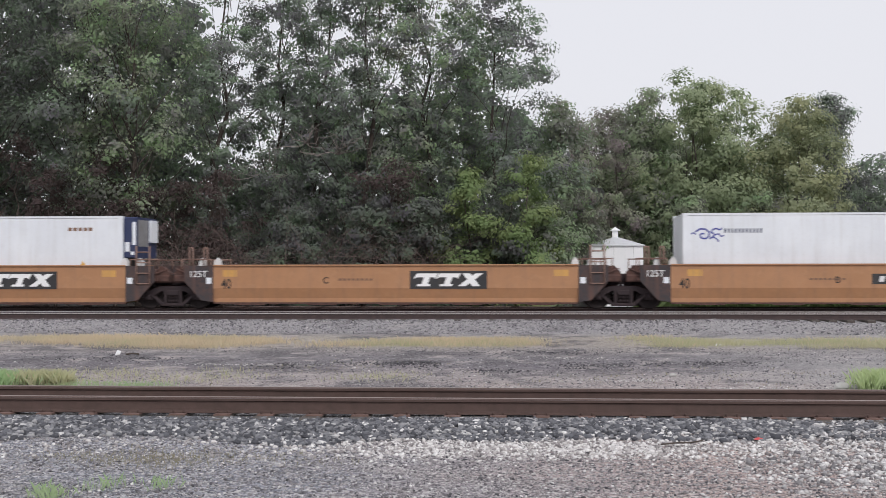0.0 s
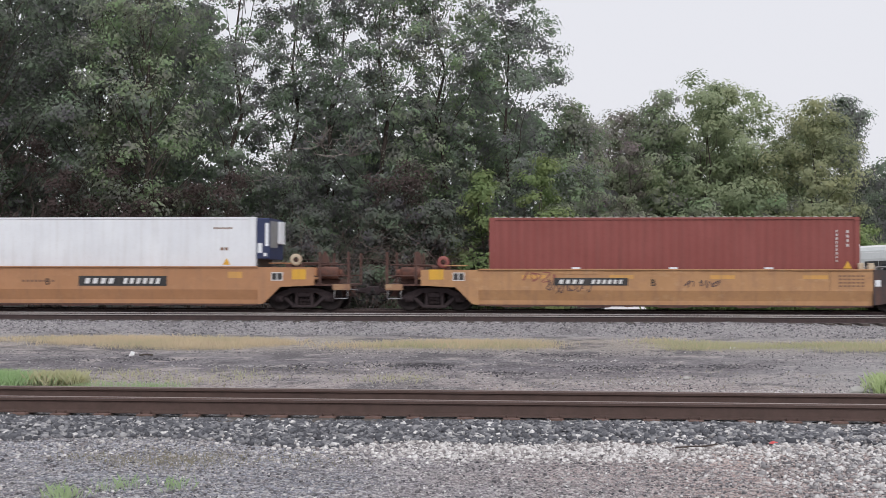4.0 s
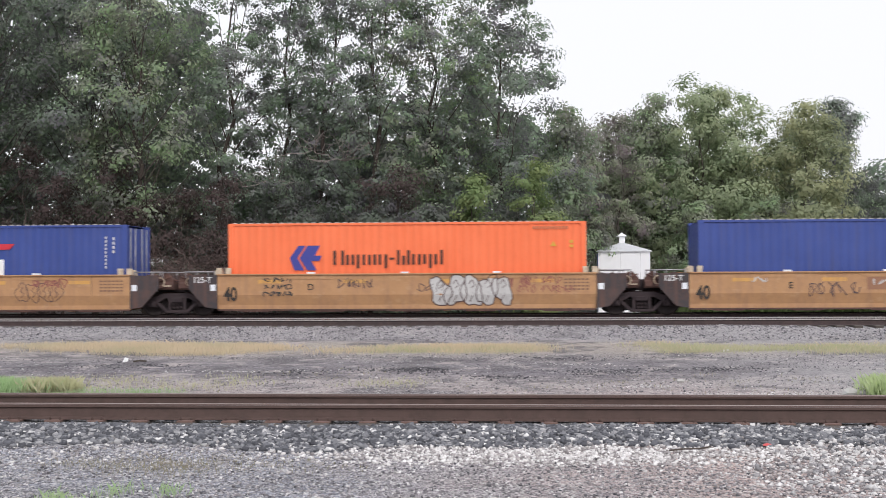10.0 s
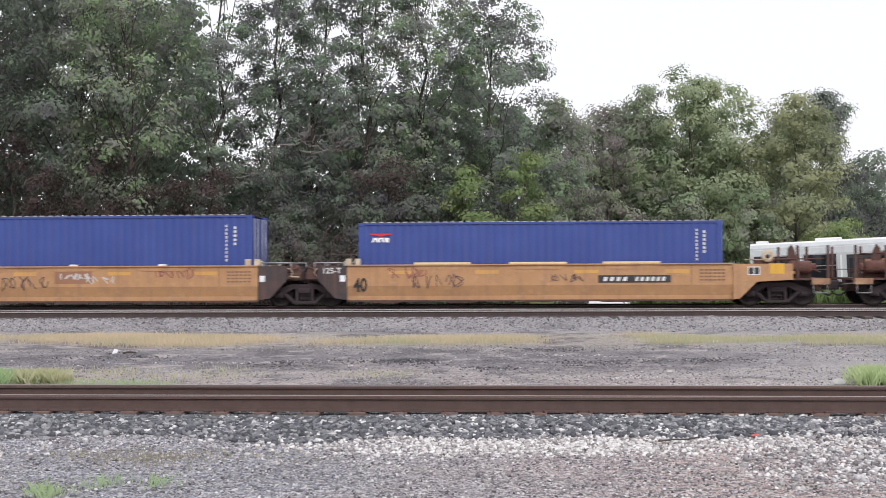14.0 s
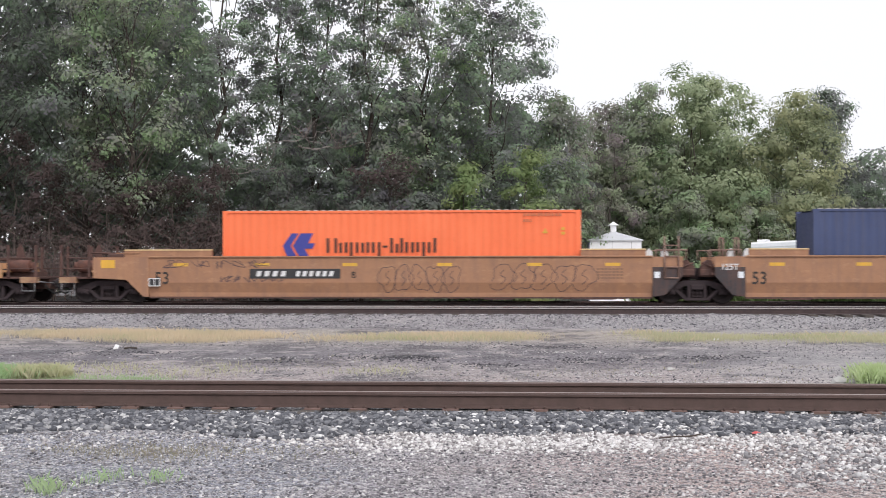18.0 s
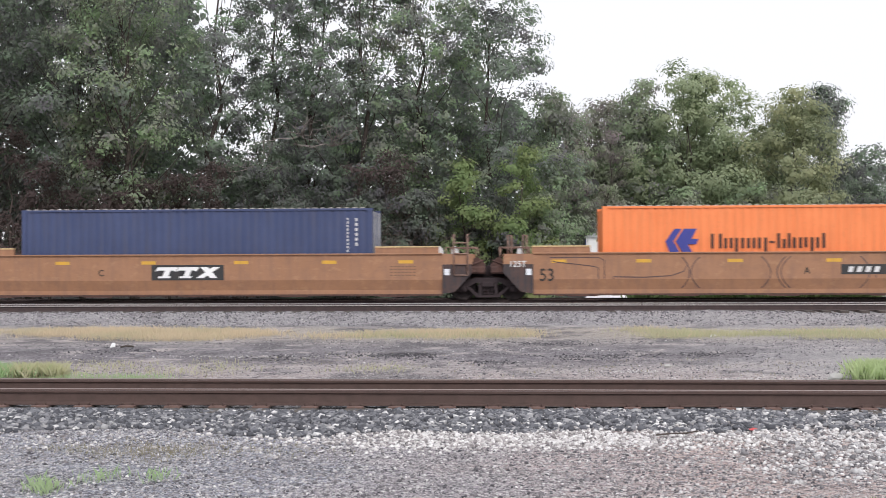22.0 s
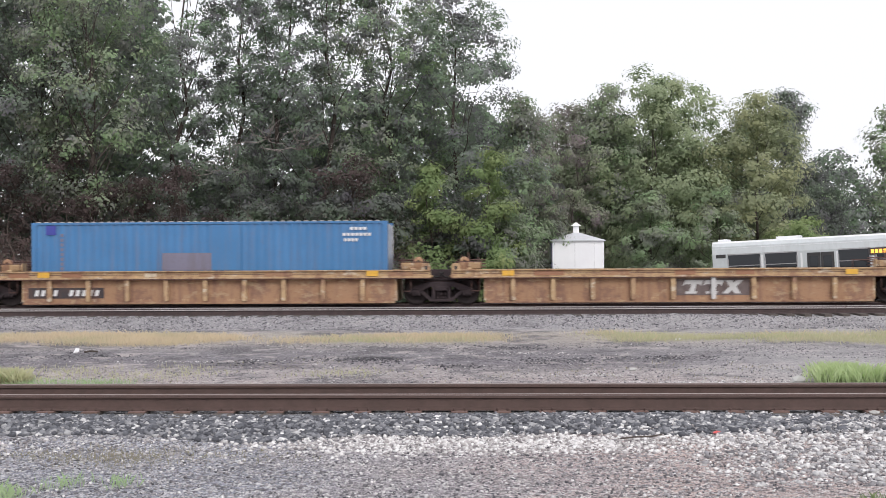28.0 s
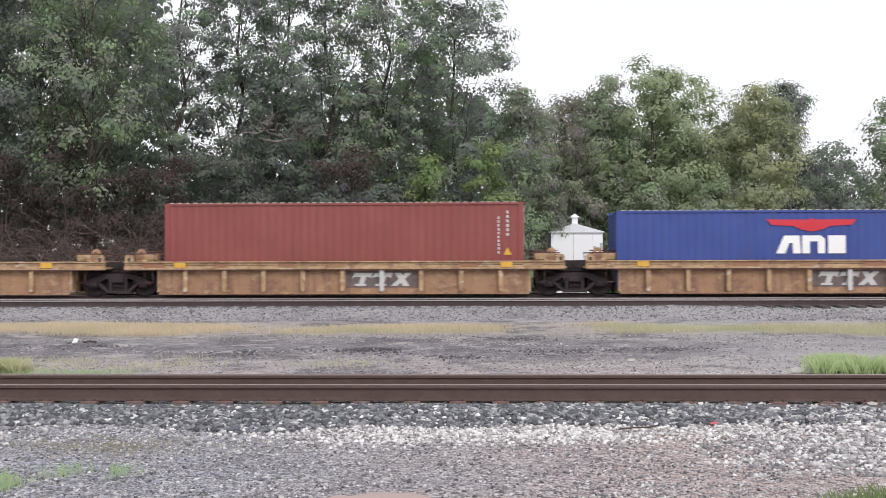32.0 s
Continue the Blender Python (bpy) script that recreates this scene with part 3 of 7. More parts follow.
def track(name, label, y0, tops, x0, x1, tie_from, tie_to, glint_drop):
    tr = tagged(new(name), label, "railway track", kind="structure")
    for y, top in zip((y0 - 0.755, y0 + 0.755), tops):
        g = Geo()
        g.loft([(y + a, top - 0.182 + b) for a, b in RAIL], x0, x1)
        part("rail", g, "rail_side" if y0 < 20 else "rail_dark", tr, "brown steel rail")
        # polished top; its pale strip runs down the near side to imitate the sky's glint
        worn = [(y - 0.0385, top - glint_drop), (y - 0.0385, top - 0.013), (y - 0.024, top + 0.003), (y + 0.029, top + 0.003), (y + 0.029, top - 0.001), (y - 0.022, top - 0.001), (y - 0.0362, top - 0.015), (y - 0.0362, top - glint_drop)]
        # the far rails get the dull colour for the train's shade on them
        part("running_surface", Geo().loft(worn, x0, x1), "rail_top" if 20 < y0 < 38 else "rail_dull", tr, "polished top of rail with a pale glint down its near side")
    k = int((tie_to - tie_from) / 0.53)
    tie_m = Geo().box(-0.11, 0.11, -1.3, 1.3, -0.17, 0.0, 0.0).mesh("tie", "tie")
    plate_m = Geo().box(-0.095, 0.095, -0.17, 0.17, 0.0, 0.018).mesh("tie_plate", "plate")
    spike_m = Geo().tube((0, 0, 0), (0, 0, 0.035), 0.012, n=5).mesh("spike", "rail_side")
    rnd = random.Random(5)
    base = tops[0] - 0.2 + (0.018 if y0 > 20 else 0.0)
    for i in range(k):
        x = tie_from + 0.53 * i + rnd.uniform(-0.03, 0.03)
        t = new("tie", tie_m)
        t.parent = tr
        t.matrix_basis = pose(x, y0 + rnd.uniform(-0.05, 0.05), base, 0, 0, rnd.uniform(-1.2, 1.2))
        if y0 < 20 and -8 < x < 9:
            for s in (-1, 1):
                p = new("tie_plate", plate_m)
                p.parent = tr
                p.matrix_basis = pose(x, y0 + 0.755 * s, base + 0.001)
                for d in (-0.06, 0.06):
                    q = new("spike", spike_m)
                    q.parent = tr
                    q.matrix_basis = pose(x + d, y0 + 0.755 * s - 0.095, base + 0.018)
    return tr


near_track = track("near_track", "near railway track with brown rails on ballast", NEAR, (0.40, 0.365), -160, 160, -13, 16, 0.010)
main_track = track("main_track", "empty main line track with polished rails in front of the train", MID, (0.56, 0.56), -260, 260, -30, 33, 0.026)
far_track = track("far_track", "main line track with dark rails under the train", FAR, (RAIL_TOP, RAIL_TOP), -260, 260, -32, 36, 0.012)

ICO = [(-0.53, 0.85, 0), (0.53, 0.85, 0), (-0.53, -0.85, 0), (0.53, -0.85, 0), (0, -0.53, 0.85), (0, 0.53, 0.85), (0, -0.53, -0.85), (0, 0.53, -0.85),
       (0.85, 0, -0.53), (0.85, 0, 0.53), (-0.85, 0, -0.53), (-0.85, 0, 0.53)]
ICO_F = [(0, 11, 5), (0, 5, 1), (0, 1, 7), (0, 7, 10), (0, 10, 11), (1, 5, 9), (5, 11, 4), (11, 10, 2), (10, 7, 6), (7, 1, 8),
         (3, 9, 4), (3, 4, 2), (3, 2, 6), (3, 6, 8), (3, 8, 9), (4, 9, 5), (2, 4, 11), (6, 2, 10), (8, 6, 7), (9, 8, 1)]


def raw_mesh(name, verts, faces, mat):
    """A mesh straight from arrays: verts (n, 3), faces (m, k)."""
    m = bpy.data.meshes.new(name)
    k = faces.shape[1]
    m.vertices.add(len(verts))
    m.vertices.foreach_set("co", np.ascontiguousarray(verts, dtype=np.float32).ravel())
    m.loops.add(faces.size)
    m.loops.foreach_set("vertex_index", np.ascontiguousarray(faces, dtype=np.int32).ravel())
    m.polygons.add(len(faces))
    m.polygons.foreach_set("loop_start", np.arange(0, faces.size, k, dtype=np.int32))
    m.update(calc_edges=True)
    m.materials.append(M[mat])
    return m


def turns(rng, n):
    """n random rotation matrices."""
    q = rng.normal(size=(n, 4))
    q /= np.linalg.norm(q, axis=1)[:, None]
    w, x, y, z = q.T
    return np.stack([np.stack([1 - 2 * (y * y + z * z), 2 * (x * y - z * w), 2 * (x * z + y * w)], 1),
                     np.stack([2 * (x * y + z * w), 1 - 2 * (x * x + z * z), 2 * (y * z - x * w)], 1),
                     np.stack([2 * (x * z - y * w), 2 * (y * z + x * w), 1 - 2 * (x * x + y * y)], 1)], 1)


CUBE = [(x, y, z) for x in (-0.62, 0.62) for y in (-0.62, 0.62) for z in (-0.62, 0.62)]
CUBE_F = [(0, 1, 3), (0, 3, 2), (4, 6, 7), (4, 7, 5), (0, 4, 5), (0, 5, 1), (2, 3, 7), (2, 7, 6), (0, 2, 6), (0, 6, 4), (1, 5, 7), (1, 7, 3)]
OCT = [(1, 0, 0), (-1, 0, 0), (0, 1, 0), (0, -1, 0), (0, 0, 1), (0, 0, -1)]
OCT_F = [(0, 2, 4), (2, 1, 4), (1, 3, 4), (3, 0, 4), (2, 0, 5), (1, 2, 5), (3, 1, 5), (0, 3, 5)]


def stones(name, label, xy, size, mat, seed, sink=0.25, small=True):
    """Loose broken stones: chipped blocks, or eight-sided chips where small."""
    rng = np.random.default_rng(seed)
    n = len(xy)
    pv, pf = (OCT, OCT_F) if small else (CUBE, CUBE_F)
    k = len(pv)
    base = np.array(pv)[None] * rng.uniform(0.6, 1.35, (n, k, 1)) * rng.uniform(0.55, 1.35, (n, 1, 3))
    v = np.einsum("nij,nkj->nki", turns(rng, n), base) * size[:, None, None] * np.array([1.15, 1.15, 0.8])
    z = np.array([ground_z(x, y) for x, y in xy])
    v += np.stack([xy[:, 0], xy[:, 1], z + size * sink], 1)[:, None]
    f = (np.array(pf)[None] + k * np.arange(n)[:, None, None]).reshape(-1, 3)
    return tagged(new(name, raw_mesh(name, v.reshape(-1, 3), f, mat)), label, "stones", kind="stuff")


def scatter(rng, n, x0, x1, y0, y1):
    return np.stack([rng.uniform(x0, x1, n), rng.uniform(y0, y1, n)], 1)


rng = np.random.default_rng(3)
p = scatter(rng, 21000, -8.4, 8.8, 11.75, 13.30)
k = np.array([noise.noise((x * 0.6, 0.0, 5.0)) for x, y in p])
right = np.clip((p[:, 0] - 2.1) / 2.0, 0, 1)
p = p[(p[:, 1] > 12.0 + 0.35 * k + 0.45 * right * rng.random(len(p))) & (rng.random(len(p)) > 0.9 * right)]
stones("ballast_shoulder", "dark grey broken ballast stones beside the near rail", p, rng.uniform(0.017, 0.044, len(p)) * np.where(p[:, 1] > 13.12, 0.6, 1.0), "stone_dark", 1, 0.2, False)
p = scatter(rng, 4200, -8.5, 9.0, 13.62, 14.95)
stones("ballast_bed", "ballast stones between the near rails", p, rng.uniform(0.02, 0.04, len(p)), "stone_dark", 2, 0.0)
p = np.stack([rng.normal(0.3, 1.3, 3000), rng.normal(11.8, 0.2, 3000)], 1)
p = np.concatenate([p, np.stack([rng.uniform(-1.5, 7.5, 1300), rng.normal(11.85, 0.3, 1300)], 1), np.stack([rng.uniform(-7, 0, 500), rng.normal(11.8, 0.4, 500)], 1), np.stack([rng.uniform(2.0, 8.0, 2600), rng.uniform(10.2, 13.1, 2600)], 1)])
stones("pale_stones", "pale crushed stones at the foot of the ballast", p, rng.uniform(0.010, 0.028, len(p)), "stone_pale", 4, 0.2, False)
p = scatter(rng, 6400, 2.0, 8.6, 9.6, 13.35)
p = p[rng.random(len(p)) < np.clip((p[:, 0] - 2.0) / 1.5, 0, 1)]
stones("coarse_gravel", "coarse pale grey crushed stone beside the near rail", p, rng.uniform(0.014, 0.036, len(p)), "stone_coarse", 24, 0.15, False)
p = scatter(rng, 18000, -6.4, 7.0, 7.4, 12.0)
keep = np.array([noise.noise((x * 0.4, y * 0.7, 9.0)) - 0.45 * (((x + 0.75) / 0.6) ** 2 + ((y - 8.35) / 0.75) ** 2 < 1) for x, y in p]) > -0.28
stones("crushed_stone", "fine dusty gravel in front of the near track", p[keep], rng.uniform(0.006, 0.019, keep.sum()), "stone_mix", 14)
p = scatter(rng, 14000, -12, 13.5, 16.0, 26.5)
keep = np.array([noise.noise((x * 0.2, y * 0.7, 1.5)) for x, y in p]) > -0.15
stones("yard_gravel", "loose grey gravel between the two tracks", p[keep], rng.uniform(0.008, 0.02, keep.sum()), "stone_yard", 5)
p = np.concatenate([np.stack([rng.normal(a, w, c), rng.normal(y, 0.30, c) + 0.12 * np.sin(np.arange(c))], 1) for a, y, w, c in ((-1.95, 21.4, 0.3, 420), (-2.6, 21.9, 0.5, 200), (-4.4, 21.2, 0.4, 130), (1.4, 21.7, 0.5, 220), (3.4, 22.3, 0.7, 240), (-8.0, 22.8, 0.8, 160), (0.4, 25.0, 0.9, 200), (-0.4, 20.4, 0.4, 120))])
stones("cinder_patches", "dark cinders lying in streaks on the yard", p, rng.uniform(0.010, 0.030, len(p)), "stone_cinder", 15, 0.0)
p = np.concatenate([np.stack([rng.normal(a, w, c), rng.normal(y, 0.16, c)], 1) for a, y, w, c in ((3.4, 17.6, 0.7, 260), (2.0, 18.6, 0.4, 120), (5.6, 17.3, 0.6, 160), (-5.6, 21.5, 0.7, 120), (1.0, 23.4, 0.5, 100))])
stones("pale_chips", "pale stone chips scattered in the yard", p, rng.uniform(0.008, 0.022, len(p)), "stone_pale", 19, 0.1)
p = scatter(rng, 15000, -20, 23, 31.9, 35.1)
p = p[rng.random(len(p)) < np.clip((p[:, 1] - 31.7) / 1.3, 0, 1)]
p = p[~((p[:, 0] > 8.5) & (p[:, 1] > 34.6))]
stones("main_ballast", "grey ballast shoulder of the main line", p, rng.uniform(0.014, 0.034, len(p)), "stone_main", 6)


rnd = random.Random(33)
ring = [(-0.75 + (0.6 + rnd.uniform(-0.12, 0.12)) * math.cos(2 * math.pi * i / 28), 8.35 + (0.72 + rnd.uniform(-0.1, 0.1)) * math.sin(2 * math.pi * i / 28)) for i in range(28)]
rows = [[(-0.75 + (x + 0.75) * f, 8.35 + (y - 8.35) * f) for x, y in ring] for f in (0.34, 0.67, 1.0)]
v = [(-0.75, 8.35, ground_z(-0.75, 8.35) + 0.008)] + [(x, y, ground_z(x, y) + (0.008 if i < 2 else -0.004)) for i, r in enumerate(rows) for x, y in r]
f = [(0, 1 + i, 1 + (i + 1) % 28) for i in range(28)] + [(1 + 28 * k + i, 29 + 28 * k + i, 29 + 28 * k + (i + 1) % 28, 1 + 28 * k + (i + 1) % 28) for k in range(2) for i in range(28)]
tagged(part("dirt_patch", Geo().add(v, f), "bare_dirt", None), "pinkish brown bare dirt patch in the gravel", "ground", kind="structure")


def grass(name, label, centres, n_each, height, spread, mat, seed, width=0.008):
    """Many thin blades round given tufts."""
    rng = np.random.default_rng(seed)
    c = np.repeat(np.array(centres), n_each, 0)
    n = len(c)
    xy = c + rng.normal(size=(n, 2)) * spread
    z = np.array([ground_z(x, y) for x, y in xy])
    a = rng.uniform(0, 2 * math.pi, n)
    h = height * rng.uniform(0.4, 1.15, n)
    lean = rng.normal(size=(n, 2)) * 0.32 * h[:, None]
    w = width * (0.6 + 0.9 * rng.random(n))
    v = np.zeros((n, 4, 3))
    d = np.stack([np.cos(a) * w, np.sin(a) * w], 1)
    v[:, 0, :2], v[:, 1, :2] = xy - d, xy + d
    v[:, 2, :2], v[:, 3, :2] = xy + lean * 0.45 + d * 0.6, xy + lean
    v[:, 0, 2] = v[:, 1, 2] = z - 0.01
    v[:, 2, 2], v[:, 3, 2] = z + h * 0.6, z + h * 0.92
    f = (np.array([(0, 1, 2), (0, 2, 3)])[None] + 4 * np.arange(n)[:, None, None]).reshape(-1, 3)
    return tagged(new(name, raw_mesh(name, v.reshape(-1, 3), f, mat)), label, "grass", kind="stuff")


rnd = random.Random(21)
dry, half = [], []
while len(dry) + len(half) < 2100:
    x, y = rnd.uniform(-18, 20), rnd.gauss(27.8, 1.45)
    lush = smooth(-13, -11, x) * (1 - smooth(-4.4, -3.0, x)) + 0.6 * smooth(-1.6, -0.6, x) * (1 - smooth(0.4, 1.4, x)) + 0.7 * smooth(1.9, 3.2, x)
    if 0.8 * noise.noise((x * 0.3, y * 0.6, 2.0)) + 0.6 * noise.noise((x * 1.4, y * 1.2, 6.0)) > 0.25 * abs(y - 27.9 - 0.5 * noise.noise((x * 0.4, 0.0, 4.0))) ** 1.5 - 0.45 * lush + 0.12:
        (half if 0.5 * noise.noise((x * 0.25, y * 0.3, 8.0)) + 0.04 * x + rnd.gauss(0, 0.15) + 0.1 * (27.6 - y) > 0.05 else dry).append((x, y))
grass("dry_grass_strip", "strip of dry tan grass between the tracks", dry, 24, 0.15, 0.36, "grass_dry", 7, 0.003)
grass("half_dry_grass_strip", "strip of thin olive green grass between the tracks", half, 24, 0.12, 0.36, "grass_olive", 17, 0.003)
tufts = [(rnd.gauss(-8.45, 0.30), rnd.gauss(17.7, 0.22)) for _ in range(46)]
grass("grass_patch", "lush green grass patch beside the near rail", tufts, 70, 0.24, 0.13, "grass_green", 8, 0.0018)
tufts = [(rnd.gauss(-7.5, 0.18), rnd.gauss(17.75, 0.12)) for _ in range(22)]
grass("seeding_grass", "olive seeding grass clump beside the near rail", tufts, 60, 0.25, 0.09, "grass_olive", 30, 0.0016)
tufts = [(rnd.uniform(-7.4, -5.2), rnd.gauss(17.6, 0.2)) for _ in range(42)]
grass("low_green_grass", "low thin green grass beside the near rail", tufts, 24, 0.08, 0.16, "grass_green", 28, 0.0026)
tufts = [(rnd.uniform(-9, -4.5), rnd.gauss(18.9, 0.7)) for _ in range(70)] + [(rnd.gauss(-2.2, 0.35), rnd.gauss(18.9, 0.2)) for _ in range(16)]
grass("thin_olive_grass", "thin half-dry grass beyond the near rail", tufts, 14, 0.09, 0.25, "grass_olive", 18, 0.005)
tufts = [(rnd.gauss(5.3, 0.17), rnd.gauss(17.45, 0.13)) for _ in range(17)] + [(rnd.gauss(5.9, 0.35), rnd.gauss(17.4, 0.12)) for _ in range(10)]
grass("weed_clump", "bright green weeds growing beside the near rail", tufts, 62, 0.33, 0.10, "grass_lime", 9, 0.0016)
tufts = [(rnd.gauss(-3.75, 0.09), rnd.gauss(9.15, 0.10)) for _ in range(13)] + [(rnd.gauss(-3.45, 0.10), rnd.gauss(9.55, 0.10)) for _ in range(7)] + [(rnd.gauss(-3.05, 0.06), rnd.gauss(9.6, 0.08)) for _ in range(4)]
grass("weed_tuft", "thin green weeds in the gravel", tufts, 13, 0.12, 0.06, "grass_green", 10, 0.0011)
tufts = [(rnd.gauss(3.5, 0.38), rnd.gauss(8.55, 0.2)) for _ in range(50)]
grass("verge_grass", "green grass growing at the pale kerb slab", tufts, 42, 0.11, 0.09, "grass_verge", 11, 0.0016)
tufts = [(rnd.gauss(-3.4, 0.55), rnd.gauss(11.1, 0.22)) for _ in range(60)]
grass("withered_grass", "withered brownish grass flattened on the gravel", tufts, 26, 0.045, 0.16, "grass_dull", 16, 0.0022)
tufts = [(rnd.uniform(-9, 10), rnd.gauss(19.6, 1.2)) for _ in range(120)]
grass("sparse_dry_grass", "sparse dry grass in the gravel", tufts, 12, 0.05, 0.2, "grass_dull", 12, 0.004)
tufts = [(rnd.uniform(-24, 12), rnd.uniform(45.5, 50)) for _ in range(500)]
grass("far_verge_grass", "short tan verge grass behind the main line", tufts, 14, 0.18, 0.35, "grass_dull", 13, 0.012)
tufts = [(rnd.uniform(4.5, 13.5), rnd.gauss(44.9, 0.25)) for _ in range(170)]
grass("verge_weeds", "tall green weeds between the main line and the road", tufts, 26, 1.05, 0.16, "grass_verge", 29, 0.012)
tufts = [(rnd.uniform(-24, 13), rnd.gauss(45.2, 0.6)) for _ in range(420)]
grass("far_green_grass", "green verge grass behind the main line", tufts, 26, 0.26, 0.3, "grass_verge", 20, 0.012)


# ---- train ----
TRAVEL = [(0.0, -0.00), (1.0, -6.84), (2.0, -13.63), (3.0, -20.37), (3.5, -23.74), (5.5, -37.16), (6.0, -40.53), (7.0, -47.29), (8.0, -54.06), (9.0, -60.82), (10.0, -67.55), (11.0, -74.28), (12.0, -81.01), (13.0, -87.75), (14.0, -94.47), (14.5, -97.82), (16.5, -111.26), (17.0, -114.59), (18.0, -121.24), (19.0, -127.92), (20.0, -134.60), (21.0, -141.29), (22.0, -148.01), (23.0, -154.70), (24.0, -161.37), (25.0, -168.05), (25.5, -171.40), (27.5, -184.77), (28.0, -188.11), (29.0, -194.82), (30.0, -201.53), (31.0, -208.27), (32.0, -215.02)]

def travel(t):
    for (a, u), (b, v) in zip(TRAVEL[:-1], TRAVEL[1:]):
        if t <= b:
            return u + (v - u) * (t - a) / (b - a)
    return TRAVEL[-1][1]


def on_train(ob, u, y=FAR, z=0.0):
    """Remember a thing that rides with the train, u metres along it."""
    MOVERS.append((ob, u, y, z))
    ob.location = (u, y, z)
    return ob


WHEELS = []
RW = 0.415


def bogie_master():
    b = thing("bogie", "grimy cast steel freight bogie with two wheelsets on the rails", "bogie", "bogies of the train")
    for s in (-1, 1):
        y = 1.02 * s
        g = Geo()
        a, c = y - 0.09, y + 0.09
        # cast side frame: arched top chord, sloping struts, spring pocket and bottom chord
        g.prism([(-1.15, 0.98), (-0.95, 1.10), (-0.45, 1.30), (0.45, 1.30), (0.95, 1.10), (1.15, 0.98), (1.15, 0.82), (0.72, 0.90), (0.42, 1.10), (-0.42, 1.10), (-0.72, 0.90), (-1.15, 0.82)], a, c)
        g.prism([(-0.78, 0.92), (-0.62, 0.92), (-0.28, 0.56), (-0.40, 0.52)], a, c)
        g.prism([(0.78, 0.92), (0.62, 0.92), (0.28, 0.56), (0.40, 0.52)], a, c)
        g.box(-0.42, 0.42, a - 0.02, c + 0.02, 0.50, 0.62, 0.02)
        g.prism([(-0.32, 1.12), (-0.22, 1.12), (-0.22, 0.60), (-0.32, 0.60)], a, c)
        g.prism([(0.32, 1.12), (0.22, 1.12), (0.22, 0.60), (0.32, 0.60)], a, c)
        part("side_frame", g, "bogie", b, "cast steel side frame")
        for k in (-0.13, 0.0, 0.13):
            sp = Geo()
            for j in range(5):
                z = 0.64 + 0.055 * j
                sp.lathe([(0.045, z), (0.062, z + 0.012), (0.062, z + 0.03), (0.045, z + 0.042)], (k, y, 0), "z", 10)
            part("spring", sp, "bogie", b, "coil spring")
        for k in (-0.89, 0.89):
            bx = Geo().box(k - 0.14, k + 0.14, y - 0.12 * 1, y + 0.12, 0.74, 1.0, 0.03)
            bx.lathe([(0.0, -0.15 * 1), (0.10, -0.15), (0.11, -0.12), (0.11, 0.0)] if s < 0 else [(0.11, 0.0), (0.11, 0.12), (0.10, 0.15), (0.0, 0.15)], (k, y, 0.87), "y", 14)
            part("axle_box", bx, "bogie", b)
    part("brake_beam", Geo().box(-0.42, 0.42, -0.72, 0.72, 0.56, 0.95, 0.03), "wheel", b, "dark brake rigging")
    part("bolster", Geo().box(-0.2, 0.2, -1.15, 1.15, 0.92, 1.14, 0.04), "bogie", b, "cross bolster")
    for k in (-0.89, 0.89):
        g = Geo()
        for s in (-1, 1):
            prof = [(0.09, 0.07), (0.16, 0.06), (0.30, 0.02), (0.36, 0.05), (RW - 0.02, 0.07), (RW, 0.06), (RW, -0.06), (RW + 0.028, -0.07), (RW + 0.028, -0.1), (0.36, -0.09), (0.28, -0.05), (0.09, -0.05)]
            g.lathe([(r, h * -s) for r, h in prof], (0, -0.78 * -s, 0), "y", 28)
            for q in range(3):
                an = q * 2 * math.pi / 3
                g.tube((0.22 * math.cos(an), 0.86 * s, 0.22 * math.sin(an)), (0.22 * math.cos(an), 0.8 * s, 0.22 * math.sin(an)), 0.035, n=7)
        g.tube((0, -0.95, 0), (0, 0.95, 0), 0.085, n=14)
        w = part("wheelset", g, "wheel", b, "worn steel wheelset")
        w.location = (k * 0.97, 0, RAIL_TOP + RW)
    squat = Matrix.Translation((0, 0, 0.2265)) @ Matrix.Diagonal((0.97, 1.0, 0.85, 1.0))
    for o in b.children:
        if not o.name.startswith("wheelset"):
            o.data.transform(squat)
    part("articulation_block", Geo().prism([(-0.85, 1.36), (-0.8, 1.62), (-0.45, 1.74), (0.45, 1.74), (0.8, 1.62), (0.85, 1.36)], -0.62, 0.62), "bogie", b, "dark articulation block over the bogie")
    return b


def well_side(x0, x1, top, s, cuts=(0.0, 0.0)):
    """One side of the well between x0 and x1: outer sheet with a crease, inward-sloping lower half and a bottom sill."""
    y = 1.5 * s
    prof = [(y, top), (y, 1.27), (y - 0.10 * s, 0.93), (y - 0.10 * s, 0.78), (y - 0.16 * s, 0.78), (y - 0.17 * s, 0.95), (y - 0.08 * s, 1.27), (y - 0.08 * s, top)]
    return Geo().loft(prof, x0, x1)


def lower_slope(z):
    """How far the side sheet of a well leans back below its crease."""
    return 0.294 * max(0.0, 1.27 - z)


def curved(pts, k=5):
    """A smooth line through points."""
    out = []
    for i in range(len(pts) - 1):
        p0, p1, p2, p3 = (Vector(pts[max(0, min(len(pts) - 1, j))]) for j in (i - 1, i, i + 1, i + 2))
        for j in range(k):
            u = j / k
            q = 0.5 * (2 * p1 + (p2 - p0) * u + (2 * p0 - 5 * p1 + 4 * p2 - p3) * u * u + (3 * p1 - p0 - 3 * p2 + p3) * u ** 3)
            out.append((q.x, q.y))
    return out + [tuple(pts[-1])]


